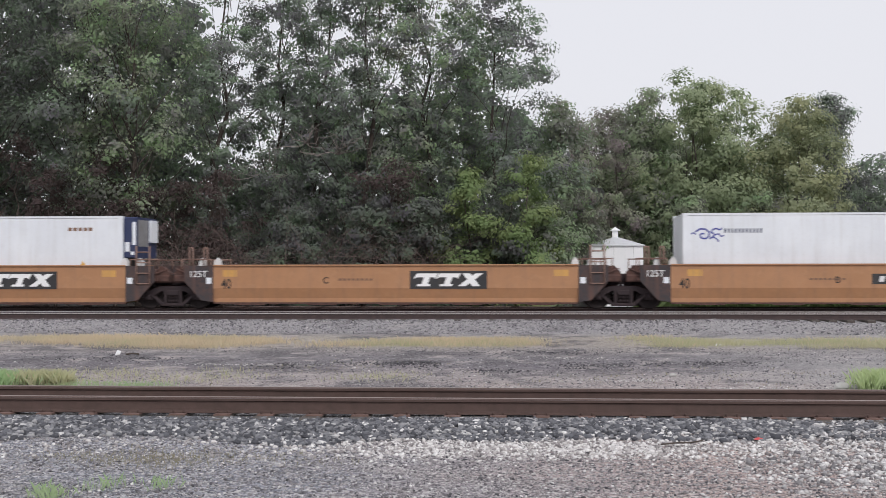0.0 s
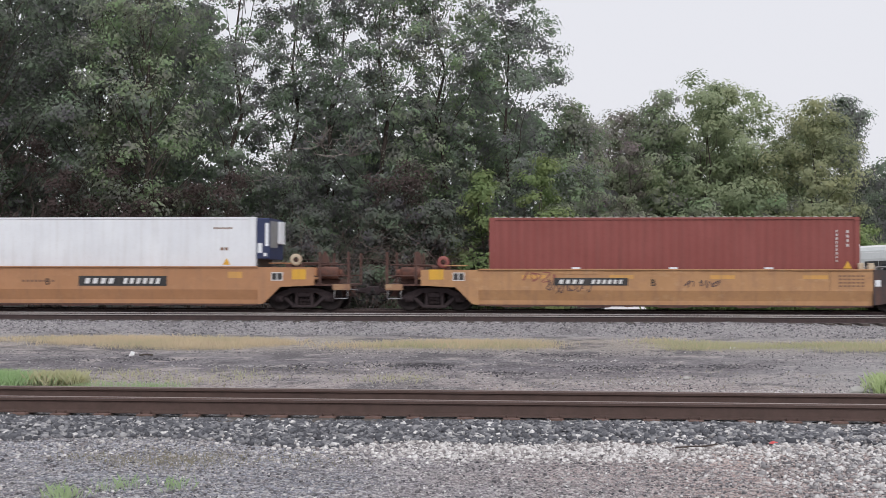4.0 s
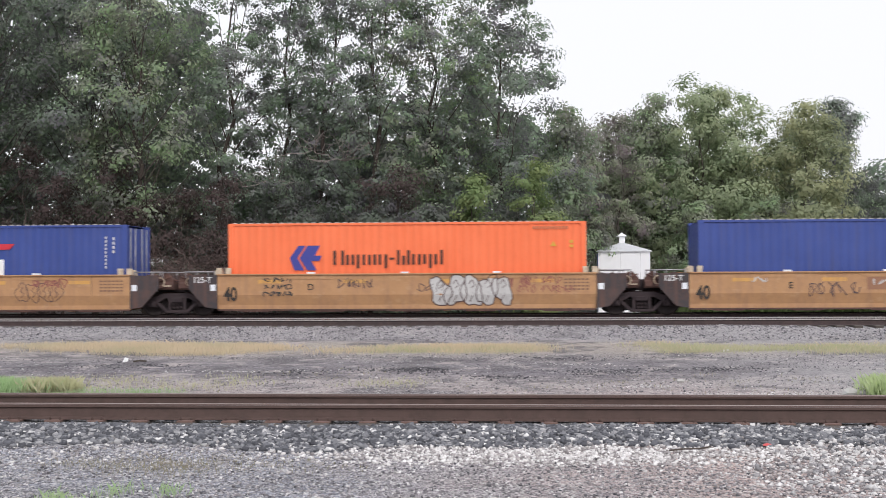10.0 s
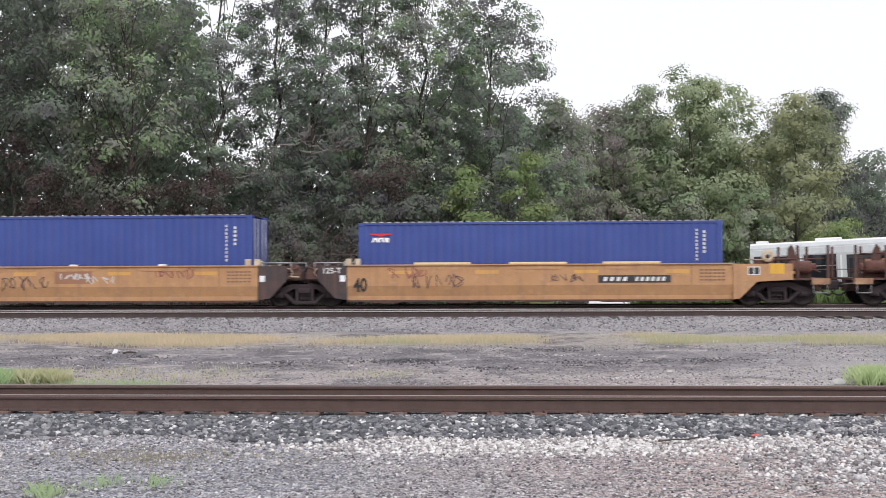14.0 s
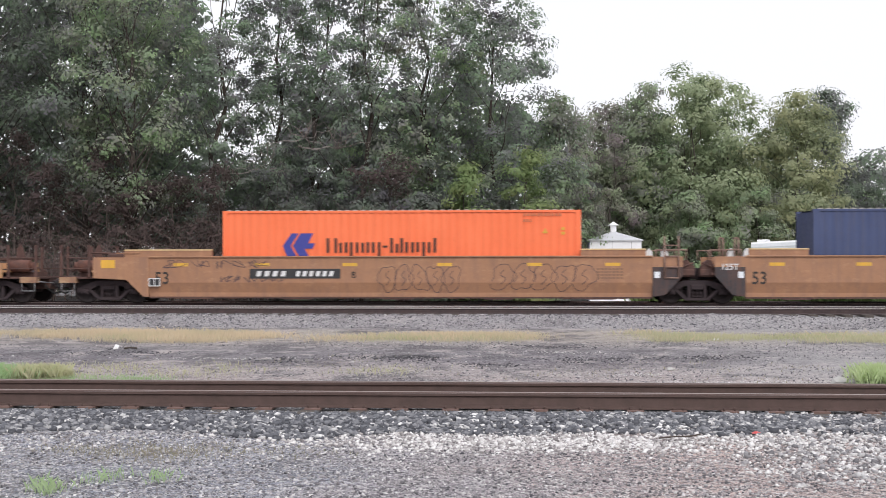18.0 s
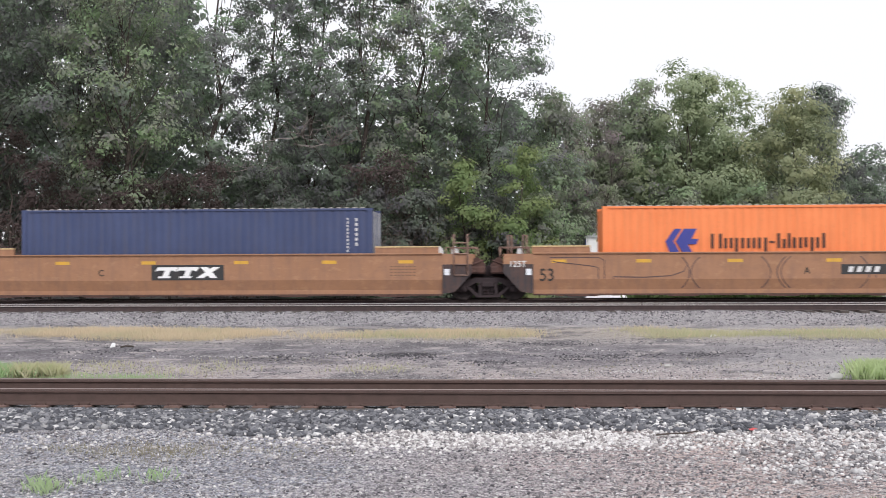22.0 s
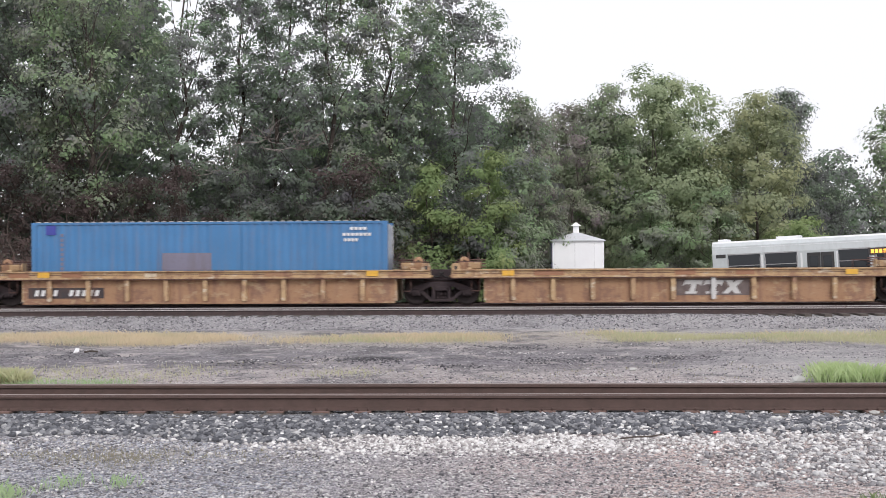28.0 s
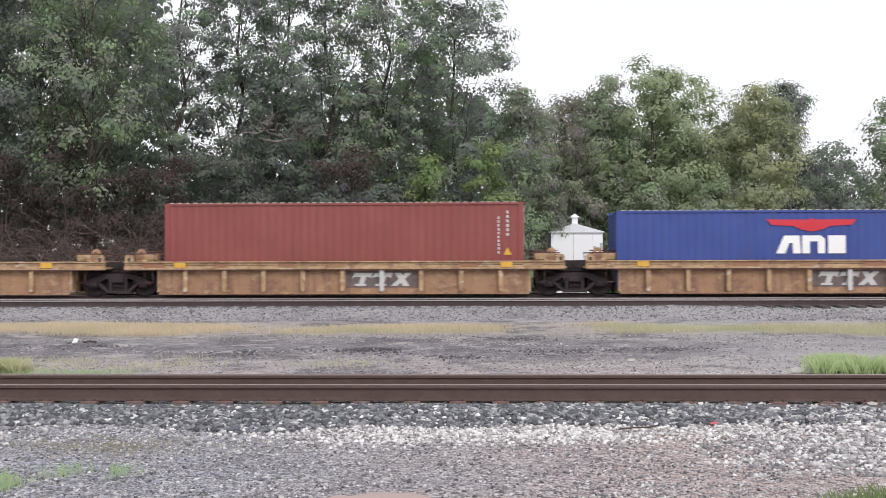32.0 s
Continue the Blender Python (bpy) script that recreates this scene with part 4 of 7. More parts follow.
def tag_stroke(x0, z0, w, h, y, seed, width=0.035):
    """One looping handwritten stroke."""
    r = random.Random(seed)
    ph, turn = r.uniform(0, 6), r.uniform(1.5, 2.6)
    pts = [(x0 + w * (0.5 + r.uniform(-0.6, 0.6)), z0 + h * (0.5 + 0.5 * math.sin(k * turn + ph) * r.uniform(0.6, 1.0))) for k in range(r.randint(4, 7))]
    return Geo().ribbon(curved(pts), width * r.uniform(0.8, 1.2), y)


def side_stroke(pts, w):
    """A painted line that follows the side sheet over its crease and down the sloping lower half."""
    return Geo().ribbon(pts, w, -1.502, 0.003, lower_slope)


def bubble_row(car, x0, x1, z0, z1, n, seed, width, mat, label):
    """A row of rounded outlines sprayed over the side, each with an inner stroke."""
    r = random.Random(seed)
    step, cz, hh = (x1 - x0) / n, (z0 + z1) / 2, (z1 - z0) / 2
    for i in range(n):
        cx, lean, ph = x0 + step * (i + 0.5), r.uniform(-0.12, 0.12), r.uniform(0, 6)
        ring = []
        for j in range(23):
            an = 2 * math.pi * j / 22
            k = 1 + 0.16 * math.cos(3 * an + ph) + 0.10 * math.cos(5 * an - ph)
            ring.append((cx + 0.56 * step * k * math.cos(an) + lean * math.sin(an), cz + hh * min(1.0, 0.92 * k) * math.sin(an)))
        part("spray_tag", side_stroke(ring, width), mat, car, label)
        part("spray_tag", side_stroke(curved([(cx - 0.1 * step, cz - 0.5 * hh), (cx + 0.15 * step, cz - 0.1 * hh), (cx - 0.12 * step, cz + 0.2 * hh), (cx + 0.1 * step, cz + 0.55 * hh)]), width), mat, car, label)


def side_patch(cx, cz, ring, lift=0.004):
    """A painted patch round (cx, cz) that follows the side sheet over its crease."""
    v, n = [(cx, cz)], len(ring)
    for f in (0.35, 0.7, 1.0):
        v += [(cx + (x - cx) * f, cz + (z - cz) * f) for x, z in ring]
    faces = [(0, 1 + i, 1 + (i + 1) % n) for i in range(n)]
    faces += [(1 + n * k + i, 1 + n * (k + 1) + i, 1 + n * (k + 1) + (i + 1) % n, 1 + n * k + (i + 1) % n) for k in range(2) for i in range(n)]
    return Geo().add([(x, -1.503 - lift + 0.294 * max(0.0, 1.27 - z), z) for x, z in v], faces)


def spray(car, x0, z0, w, h, n, y, seed, width, mat, label):
    """Scribbled strokes, each its own part."""
    for i in range(n):
        part("spray_tag", tag_stroke(x0 + w * i / n, z0, w / n, h, y, seed * 31 + i, width), mat, car, label)


def bars(car, x, z, w, h, n, y, slant, mat, label):
    """Slanted plain bars in place of characters, each its own part."""
    for i in range(n):
        part("mark_bar", blocks(x - w / 2 + w * (i + 0.5) / n, z, w / n, h, 1, y, slant, 0.42), mat, car, label)


def blocks(x, z, w, h, n, y, slant=0.0, gap=0.25, seed=1, vary=0.0):
    """A row of n slanted plain blocks in place of characters."""
    r = random.Random(seed)
    g, step = Geo(), w / n
    for i in range(n):
        a = x - w / 2 + step * i + step * gap / 2
        b = a + step * (1 - gap)
        hh = h * (1 - vary * r.random())
        d = slant * hh
        g.prism([(a, z - h / 2), (b, z - h / 2), (b + d, z - h / 2 + hh), (a + d, z - h / 2 + hh)], y - 0.004, y)
    return g


def device_shape(car, cx, z, w, h, y, crossed, mat="eagle_white"):
    """One slanted white shape of the plate: a bar on a leaning stem, or two crossing stems."""
    g = Geo()
    up, lo, mid = z + 0.36 * h, z - 0.36 * h, z + 0.14 * h
    if crossed:
        g.prism([(cx - 0.11 * w, up), (cx - 0.01 * w, up), (cx + 0.12 * w, lo), (cx + 0.02 * w, lo)], y - 0.0035, y)
        g.prism([(cx - 0.17 * w, lo), (cx - 0.07 * w, lo), (cx + 0.16 * w, up), (cx + 0.06 * w, up)], y - 0.004, y)
    else:
        g.prism([(cx - 0.16 * w, z + 0.05 * h), (cx - 0.12 * w, up), (cx + 0.16 * w, up), (cx + 0.12 * w, z + 0.05 * h), (cx + 0.10 * w, mid), (cx - 0.12 * w, mid)], y - 0.0035, y)
        g.prism([(cx - 0.07 * w, lo), (cx + 0.01 * w, lo), (cx + 0.055 * w, mid), (cx - 0.025 * w, mid)], y - 0.0035, y)
        g.prism([(cx - 0.12 * w, lo), (cx + 0.05 * w, lo), (cx + 0.06 * w, lo + 0.12 * h), (cx - 0.11 * w, lo + 0.12 * h)], y - 0.003, y)
    part("device_shape", g, mat, car, "white slanted logo shape")


def name_plate(car, x, z, w, h, kind):
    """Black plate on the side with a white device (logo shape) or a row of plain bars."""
    y = -1.504
    part("name_plate", Geo().box(x - w / 2, x + w / 2, y - 0.004, y + 0.003, z - h / 2, z + h / 2), "black", car, "black plate")
    if kind == "logo":
        for k in (-0.29, 0.0, 0.29):
            device_shape(car, x + k * w, z, w, h, y - 0.0045, k > 0.2)
    else:
        bars(car, x - 0.27 * w, z, 0.36 * w, 0.55 * h, 4, y - 0.0045, 0.25, "white", "white bar")
        bars(car, x + 0.21 * w, z, 0.44 * w, 0.55 * h, 6, y - 0.0045, 0.25, "white", "white bar")


def ladder(car, x, top, bottom, w, mat, y=-1.56):
    g = Geo()
    for k in (-w / 2, w / 2):
        g.tube((x + k, y, bottom), (x + k, y, top), 0.03, n=6)
    z = bottom
    while z < top:
        g.tube((x - w / 2, y, z), (x + w / 2, y, z), 0.022, n=6)
        z += 0.36
    part("ladder", g, mat, car, "steel grab ladder")


def joint_end(car, x, s, mat, grey, plain, top, left_truck):
    """The end of a unit over a shared bogie; x is the end of the coloured side, s points to the bogie."""
    for q in (-1, 1):
        y = 1.49 * q
        tg = 1.78 if top > 2.1 else top
        poly = [(x, tg), (x + 1.0 * s, tg), (x + 1.0 * s, 1.50), (x + 0.42 * s, 0.86), (x, 0.80)]
        part("end_panel", Geo().prism(poly, y - 0.03, y + 0.03), "grey", car, "dark grey end panel")
        if tg < top:
            part("upper_panel", Geo().prism([(x, top), (x + 1.0 * s, top), (x + 1.0 * s, tg + 0.003), (x, tg + 0.003)], y - 0.032, y + 0.032), mat, car, "tan upper end panel")
        part("marker", Geo().box(x + (0.03 if s < 0 else 0.03) * s - 0.09 + 0.12 * s, x + 0.03 * s + 0.09 + 0.12 * s, y + 0.031 * q - 0.003, y + 0.031 * q + 0.003, 1.42, 1.63), "box_white", car, "small pale sticker")
    g = Geo().box(min(x, x + 1.1 * s), max(x, x + 1.1 * s), -1.44, 1.44, 1.52, 1.60)
    part("end_deck", g, "rust", car, "rusty end deck plate")
    part("bulkhead", Geo().box(min(x - 0.05 * s, x + 0.02 * s), max(x - 0.05 * s, x + 0.02 * s), -1.41, 1.41, 0.82, top - 0.02), mat, car, "well end wall")
    g = Geo()
    g.prism([(x + 0.25 * s, 1.60), (x + 0.25 * s, 1.98), (x + 0.95 * s, 1.82), (x + 1.35 * s, 1.62), (x + 1.35 * s, 1.30), (x + 0.6 * s, 1.30)], -0.45, 0.45)
    part("articulation", g, "rust", car, "rusty articulation casting")
    zr = top + (0.22 if plain else 0.11)
    for q in (-1.4, 1.4):
        g = Geo()
        g.tube((x + 0.1 * s, q, zr), (x + 1.15 * s, q, zr), 0.022, n=6)
        for k in (0.12, 0.75, 1.12):
            g.tube((x + k * s, q, top - 0.1), (x + k * s, q, zr), 0.02, n=6)
        part("handrail", g, "rail_brown" if plain else "galv", car, "thin handrail")
    if plain:
        if s > 0:
            ladder(car, x + 0.62, top + 0.68, 1.42, 0.46, "rail_brown")
        else:
            for k in (0.22, 0.72):
                part("grab_post", Geo().tube((x - k, -1.44, top - 0.1), (x - k, -1.44, top + 0.62), 0.03, n=6).tube((x - k, -1.44, top + 0.6), (x - k - 0.12, -1.44, top + 0.62), 0.025, n=6).tube((x - k - 0.12, -1.44, top - 0.1), (x - k - 0.12, -1.44, top + 0.62), 0.025, n=6), "rail_brown", car, "brown grab post")
    else:
        gr = Geo()
        gr.tube((x + 0.62 * s, -1.44, 1.42), (x + 0.95 * s, -1.44, 1.42), 0.016, n=6)
        part("step", gr, "galv", car, "side step")
    heap = Geo()
    heap.box(min(x + 0.55 * s, x + 1.42 * s), max(x + 0.55 * s, x + 1.42 * s), -1.25, -0.5, 1.46, 1.72, 0.05)
    heap.prism([(x + 0.95 * s, 1.72), (x + 1.05 * s, 2.0), (x + 1.2 * s, 2.02), (x + 1.42 * s, 1.80), (x + 1.42 * s, 1.72)], -1.2, -0.95)
    heap.tube((x + 0.5 * s, -1.3, 1.95), (x + 1.35 * s, -1.1, 1.66), 0.045, n=7)
    heap.tube((x + 0.6 * s, -1.28, 1.62), (x + 1.38 * s, -1.2, 1.92), 0.03, n=7)
    part("side_bearer", heap, "rust", car, "rusty side bearer and rods")
    hose = Geo()
    pts = [(x + (0.75 + 0.06 * k) * s, -1.15 + 0.03 * k, 1.86 - 0.20 * math.sin(k * 0.55)) for k in range(8)]
    hose.path(pts, 0.025, 6)
    part("air_hose", hose, "rubber", car, "black air hose")
    misc = Geo()
    misc.box(x + 0.35 * s - 0.12, x + 0.35 * s + 0.12, -0.95, -0.55, 1.6, 1.86, 0.03)
    misc.lathe([(0, -0.05), (0.16, -0.05), (0.17, 0.0), (0.16, 0.05), (0, 0.05)], (x + 0.78 * s, -1.0, 1.72), "y", 14)
    misc.tube((x + 0.3 * s, -0.2, 1.9), (x + 1.2 * s, 0.3, 1.72), 0.05, n=7)
    part("brake_gear", misc, "rust", car, "rusty brake gear")
    if not plain:
        loop = [(x + (0.98 + 0.16 * math.cos(a * math.pi / 8)) * s, -1.32, 1.72 + 0.15 * math.sin(a * math.pi / 8)) for a in range(-3, 12)]
        part("air_hose", Geo().path(loop + [(x + (1.05 if s < 0 else 1.35) * s, -1.25, 1.58)], 0.024, 6), "well4_pale", car, "tan coiled air hose")
        for k in (0.05, 0.36):
            part("guide_plate", Geo().box(x - k * s - 0.09, x - k * s + 0.09, -1.45, -1.36, top + 0.02, top + 0.24, 0.01), "well4_pale", car, "pale bolted guide plate")
    for k in (-0.10, 0.42) if plain else (0.0,):
        cone = Geo()
        cone.prism([(x + k * s - 0.13, top), (x + k * s + 0.13, top), (x + k * s + 0.10, top + 0.16), (x + k * s, top + (0.28 if plain else 0.2)), (x + k * s - 0.10, top + 0.16)], -1.36, -1.12)
        part("corner_guide", cone, "white" if plain else "well4_pale", car, "container corner guide")


def coupler_end(car, x, c, s, mat, top):
    """The outer end of a car: side carried over its bogie (centre c), lower platform, steps, brake wheel and coupler. s points outward."""
    for q in (-1, 1):
        y = 1.5 * q
        poly = [(x, top), (c + 0.42 * s, top), (c + 0.42 * s, 1.42), (c - 0.75 * s, 1.36), (c - 1.32 * s, 0.80), (x, 0.78)]
        part("end_panel", Geo().prism(poly, y - 0.04, y + 0.04), mat, car)
    part("end_deck", Geo().box(min(x, c + 0.5 * s), max(x, c + 0.5 * s), -1.44, 1.44, 1.62, 1.70), mat, car)
    part("bulkhead", Geo().box(min(x - 0.05 * s, x + 0.02 * s), max(x - 0.05 * s, x + 0.02 * s), -1.41, 1.41, 0.82, top - 0.02), mat, car, "well end wall")
    part("platform", Geo().box(min(c + 0.3 * s, c + 1.62 * s), max(c + 0.3 * s, c + 1.62 * s), -1.4, 1.4, 1.40, 1.47), "rust", car, "rusty end platform")
    part("platform_step", Geo().box(min(c + 1.05 * s, c + 1.62 * s), max(c + 1.05 * s, c + 1.62 * s), -1.50, -1.2, 1.26, 1.46), "well4_low", car, "worn painted corner step")
    part("draft_sill", Geo().box(min(c - 0.5 * s, c + 1.6 * s), max(c - 0.5 * s, c + 1.6 * s), -0.28, 0.28, 1.02, 1.40, 0.03), "rust", car, "rusty centre sill")
    g = Geo()
    g.box(min(c + 1.6 * s, c + 2.05 * s), max(c + 1.6 * s, c + 2.05 * s), -0.1, 0.1, 1.14, 1.32, 0.02)
    g.box(min(c + 2.0 * s, c + 2.28 * s), max(c + 2.0 * s, c + 2.28 * s), -0.2, 0.17, 1.06, 1.38, 0.04)
    part("coupler", g, "bogie", car, "knuckle coupler")
    for q in (-1.42, 1.42):
        g = Geo()
        for k in (0.6, 1.58):
            g.box(c + k * s - 0.04, c + k * s + 0.04, q - 0.03, q + 0.03, 1.45, 2.55)
        g.tube((c + 0.6 * s, q, 1.75), (c + 1.58 * s, q, 1.75), 0.016, n=6)
        part("end_post", g, "rust", car, "rusty grab posts")
    wx = c - 0.30 * s
    if mat != "well2":
        ring = Geo().lathe([(0.09, -0.04), (0.17, -0.05), (0.21, -0.02), (0.21, 0.02), (0.17, 0.05), (0.09, 0.04), (0.09, -0.04)], (wx, -1.05, top + 0.26), "y", 22)
        bw = part("brake_wheel", ring, "well4_pale" if s > 0 else "tag_red", car, "worn pale hand brake wheel" if s > 0 else "reddish hand brake wheel")
        part("hub", Geo().lathe([(0.0, -0.03), (0.05, -0.03), (0.06, 0.03), (0.0, 0.03)], (wx, -1.05, top + 0.26), "y", 10).tube((wx - 0.18, -1.05, top + 0.26), (wx + 0.18, -1.05, top + 0.26), 0.015, n=6).tube((wx, -1.05, top - 0.1), (wx, -1.0, top + 0.24), 0.05, n=8), "rust", bw, "rusty hub and stem")
    g = Geo()
    g.box(wx - 0.38, wx + 0.22, -1.0, -0.6, top - 0.1, top + 0.14, 0.04)
    g.tube((c - 0.75 * s, -0.9, top + 0.13), (c + 0.75 * s, -0.9, top + 0.16), 0.03, n=6)
    g.tube((c - 0.2 * s, -0.3, top + 0.1), (c + 0.9 * s, 0.5, top + 0.15), 0.035, n=6)
    part("brake_gear", g, "rust", car, "rusty hand brake gear")
    g = Geo()
    g.tube((c + 0.42 * s, -0.85, 1.83), (c + 1.15 * s, -0.85, 1.83), 0.21, n=14)
    g.tube((c + 1.15 * s, -0.85, 1.83), (c + 1.3 * s, -0.85, 1.83), 0.14, n=12)
    part("brake_cylinder", g, "rust_red", car, "reddish rusty brake cylinder")
    g = Geo()
    g.prism([(c + 0.45 * s, 1.5), (c + 0.50 * s, 2.45), (c + 0.62 * s, 2.6), (c + 0.74 * s, 2.35), (c + 0.9 * s, 1.5)], -0.5, -0.42)
    g.box(min(c + 0.3 * s, c + 1.2 * s), max(c + 0.3 * s, c + 1.2 * s), -0.75, 0.5, 1.46, 1.62, 0.03)
    g.tube((c + 0.5 * s, -0.5, 2.1), (c + 1.55 * s, -0.5, 1.65), 0.035, n=6)
    g.tube((c + 0.65 * s, -1.2, 2.1), (c + 1.5 * s, -1.25, 2.12), 0.02, n=6)
    part("bracket", g, "rust", car, "rusty upright bracket and rods")
    pts = [(c + (1.45 + 0.09 * q) * s, -0.55 + 0.04 * q, 1.30 - 0.42 * math.sin(math.pi * q / 9)) for q in range(10)]
    part("air_hose", Geo().path(pts, 0.03, 6), "rubber", car, "hanging black air hose")
    part("cut_lever", Geo().tube((c + 1.6 * s, -1.35, 1.30), (c + 1.75 * s, -0.3, 1.24), 0.018, n=6), "galv", car, "uncoupling lever")
    x0, zs = (c - 1.72 * s, 1.28) if mat == "well2" else (c - 0.85 * s, 1.72)
    fr = Geo()
    for a, b, p, q in ((-0.2, 0.2, 0.11, 0.14), (-0.2, 0.2, -0.14, -0.11), (-0.2, -0.17, -0.14, 0.14), (0.17, 0.2, -0.14, 0.14), (-0.015, 0.015, -0.14, 0.14)):
        fr.box(x0 + a, x0 + b, -1.549, -1.541, zs + p, zs + q)
    part("stencil_panel", Geo().box(x0 - 0.2, x0 + 0.2, -1.545, -1.539, zs - 0.14, zs + 0.14), "black", car, "black stencil panel")
    part("stencil_frame", fr, "white", car, "white stencil frame")
    part("yellow_panel", Geo().box(c - 0.1 * s - 0.24, c - 0.1 * s + 0.24, -1.546, -1.539, 1.62 if mat != "well2" else 1.76, 1.96 if mat != "well2" else 2.04), "orange_mark", car, "orange yellow panel")
    part("grab_rail", Geo().tube((c - 1.15 * s, -1.42, top + 0.14), (c - 0.35 * s, -1.42, top + 0.14), 0.02, n=6), mat, car)
    st = Geo()
    st.tube((c + 1.1 * s, -1.45, 0.98), (c + 1.55 * s, -1.45, 0.98), 0.015, n=6)
    for k in (1.1, 1.55):
        st.tube((c + k * s, -1.45, 0.98), (c + k * s, -1.45, 1.26), 0.015, n=6)
    part("sill_step", st, "galv", car, "hanging sill step")


def well_car(cl, cr, ends, mat, size, top, plain, label, letter="", size_at="L", load_u=None):
    """One unit of an articulated well car between bogie centres cl and cr. ends: 'j' joint or 'c' coupler, left and right."""
    mid = (cl + cr) / 2
    car = on_train(thing("well_car", label, "rail car", "well cars of the train"), mid)
    a, b = cl - mid, cr - mid
    x0, x1 = a + 1.52, b - 1.52
    for s in (-1, 1):
        part("side_wall", well_side(x0, x1, top, s), mat, car, "creased steel side sheet")
        part("top_chord", Geo().box(x0, x1, 1.5 * s - 0.06, 1.5 * s + 0.012, top - 0.012, top + 0.035, 0.008), mat, car)
        sill = Geo().box(x0, x1, 1.40 * s - 0.035, 1.40 * s + 0.035, 0.735, 0.79)
        part("bottom_sill", sill, "rust", car, "rusty bottom sill")
        for k in range(5):
            xx = x0 + (x1 - x0) * (k + 0.5) / 5
            br = Geo().prism([(xx - 0.55, 0.735), (xx + 0.55, 0.735), (xx + 0.45, 0.70), (xx - 0.45, 0.70)], 1.40 * s - 0.03, 1.40 * s + 0.03)
            part("sill_pad", br, "rust", car)
    floor = Geo()
    for k in range(9):
        xx = x0 + (x1 - x0) * (k + 0.5) / 9
        floor.box(xx - 0.12, xx + 0.12, -1.36, 1.36, 0.72, 0.80)
    part("floor_beams", floor, mat, car, "well floor cross beams")
    for x, c, e, s in ((x0, a, ends[0], -1), (x1, b, ends[1], 1)):
        if e == "j":
            joint_end(car, x, s, mat, "grey", plain, top, s < 0)
        else:
            coupler_end(car, x, c, s, mat, top)
    sx = x0 + 0.45 if size_at == "L" else x1 - 0.45
    if size:
        lettering(size, 0.62 if size == "40" and not plain else 0.58 if size == "53" else 0.47, "mark_dark", car, sx, -1.503, 1.28 if size == "40" and not plain else 1.4, "dark stencilled size number", squeeze=0.74 if size == "40" else 0.9, bold=0.012 if plain else 0.03)
    if letter:
        lettering(letter[0], 0.30, "mark_dark", car, letter[1] - mid, -1.503, 1.52, "dark stencilled unit letter")
    return car, mid


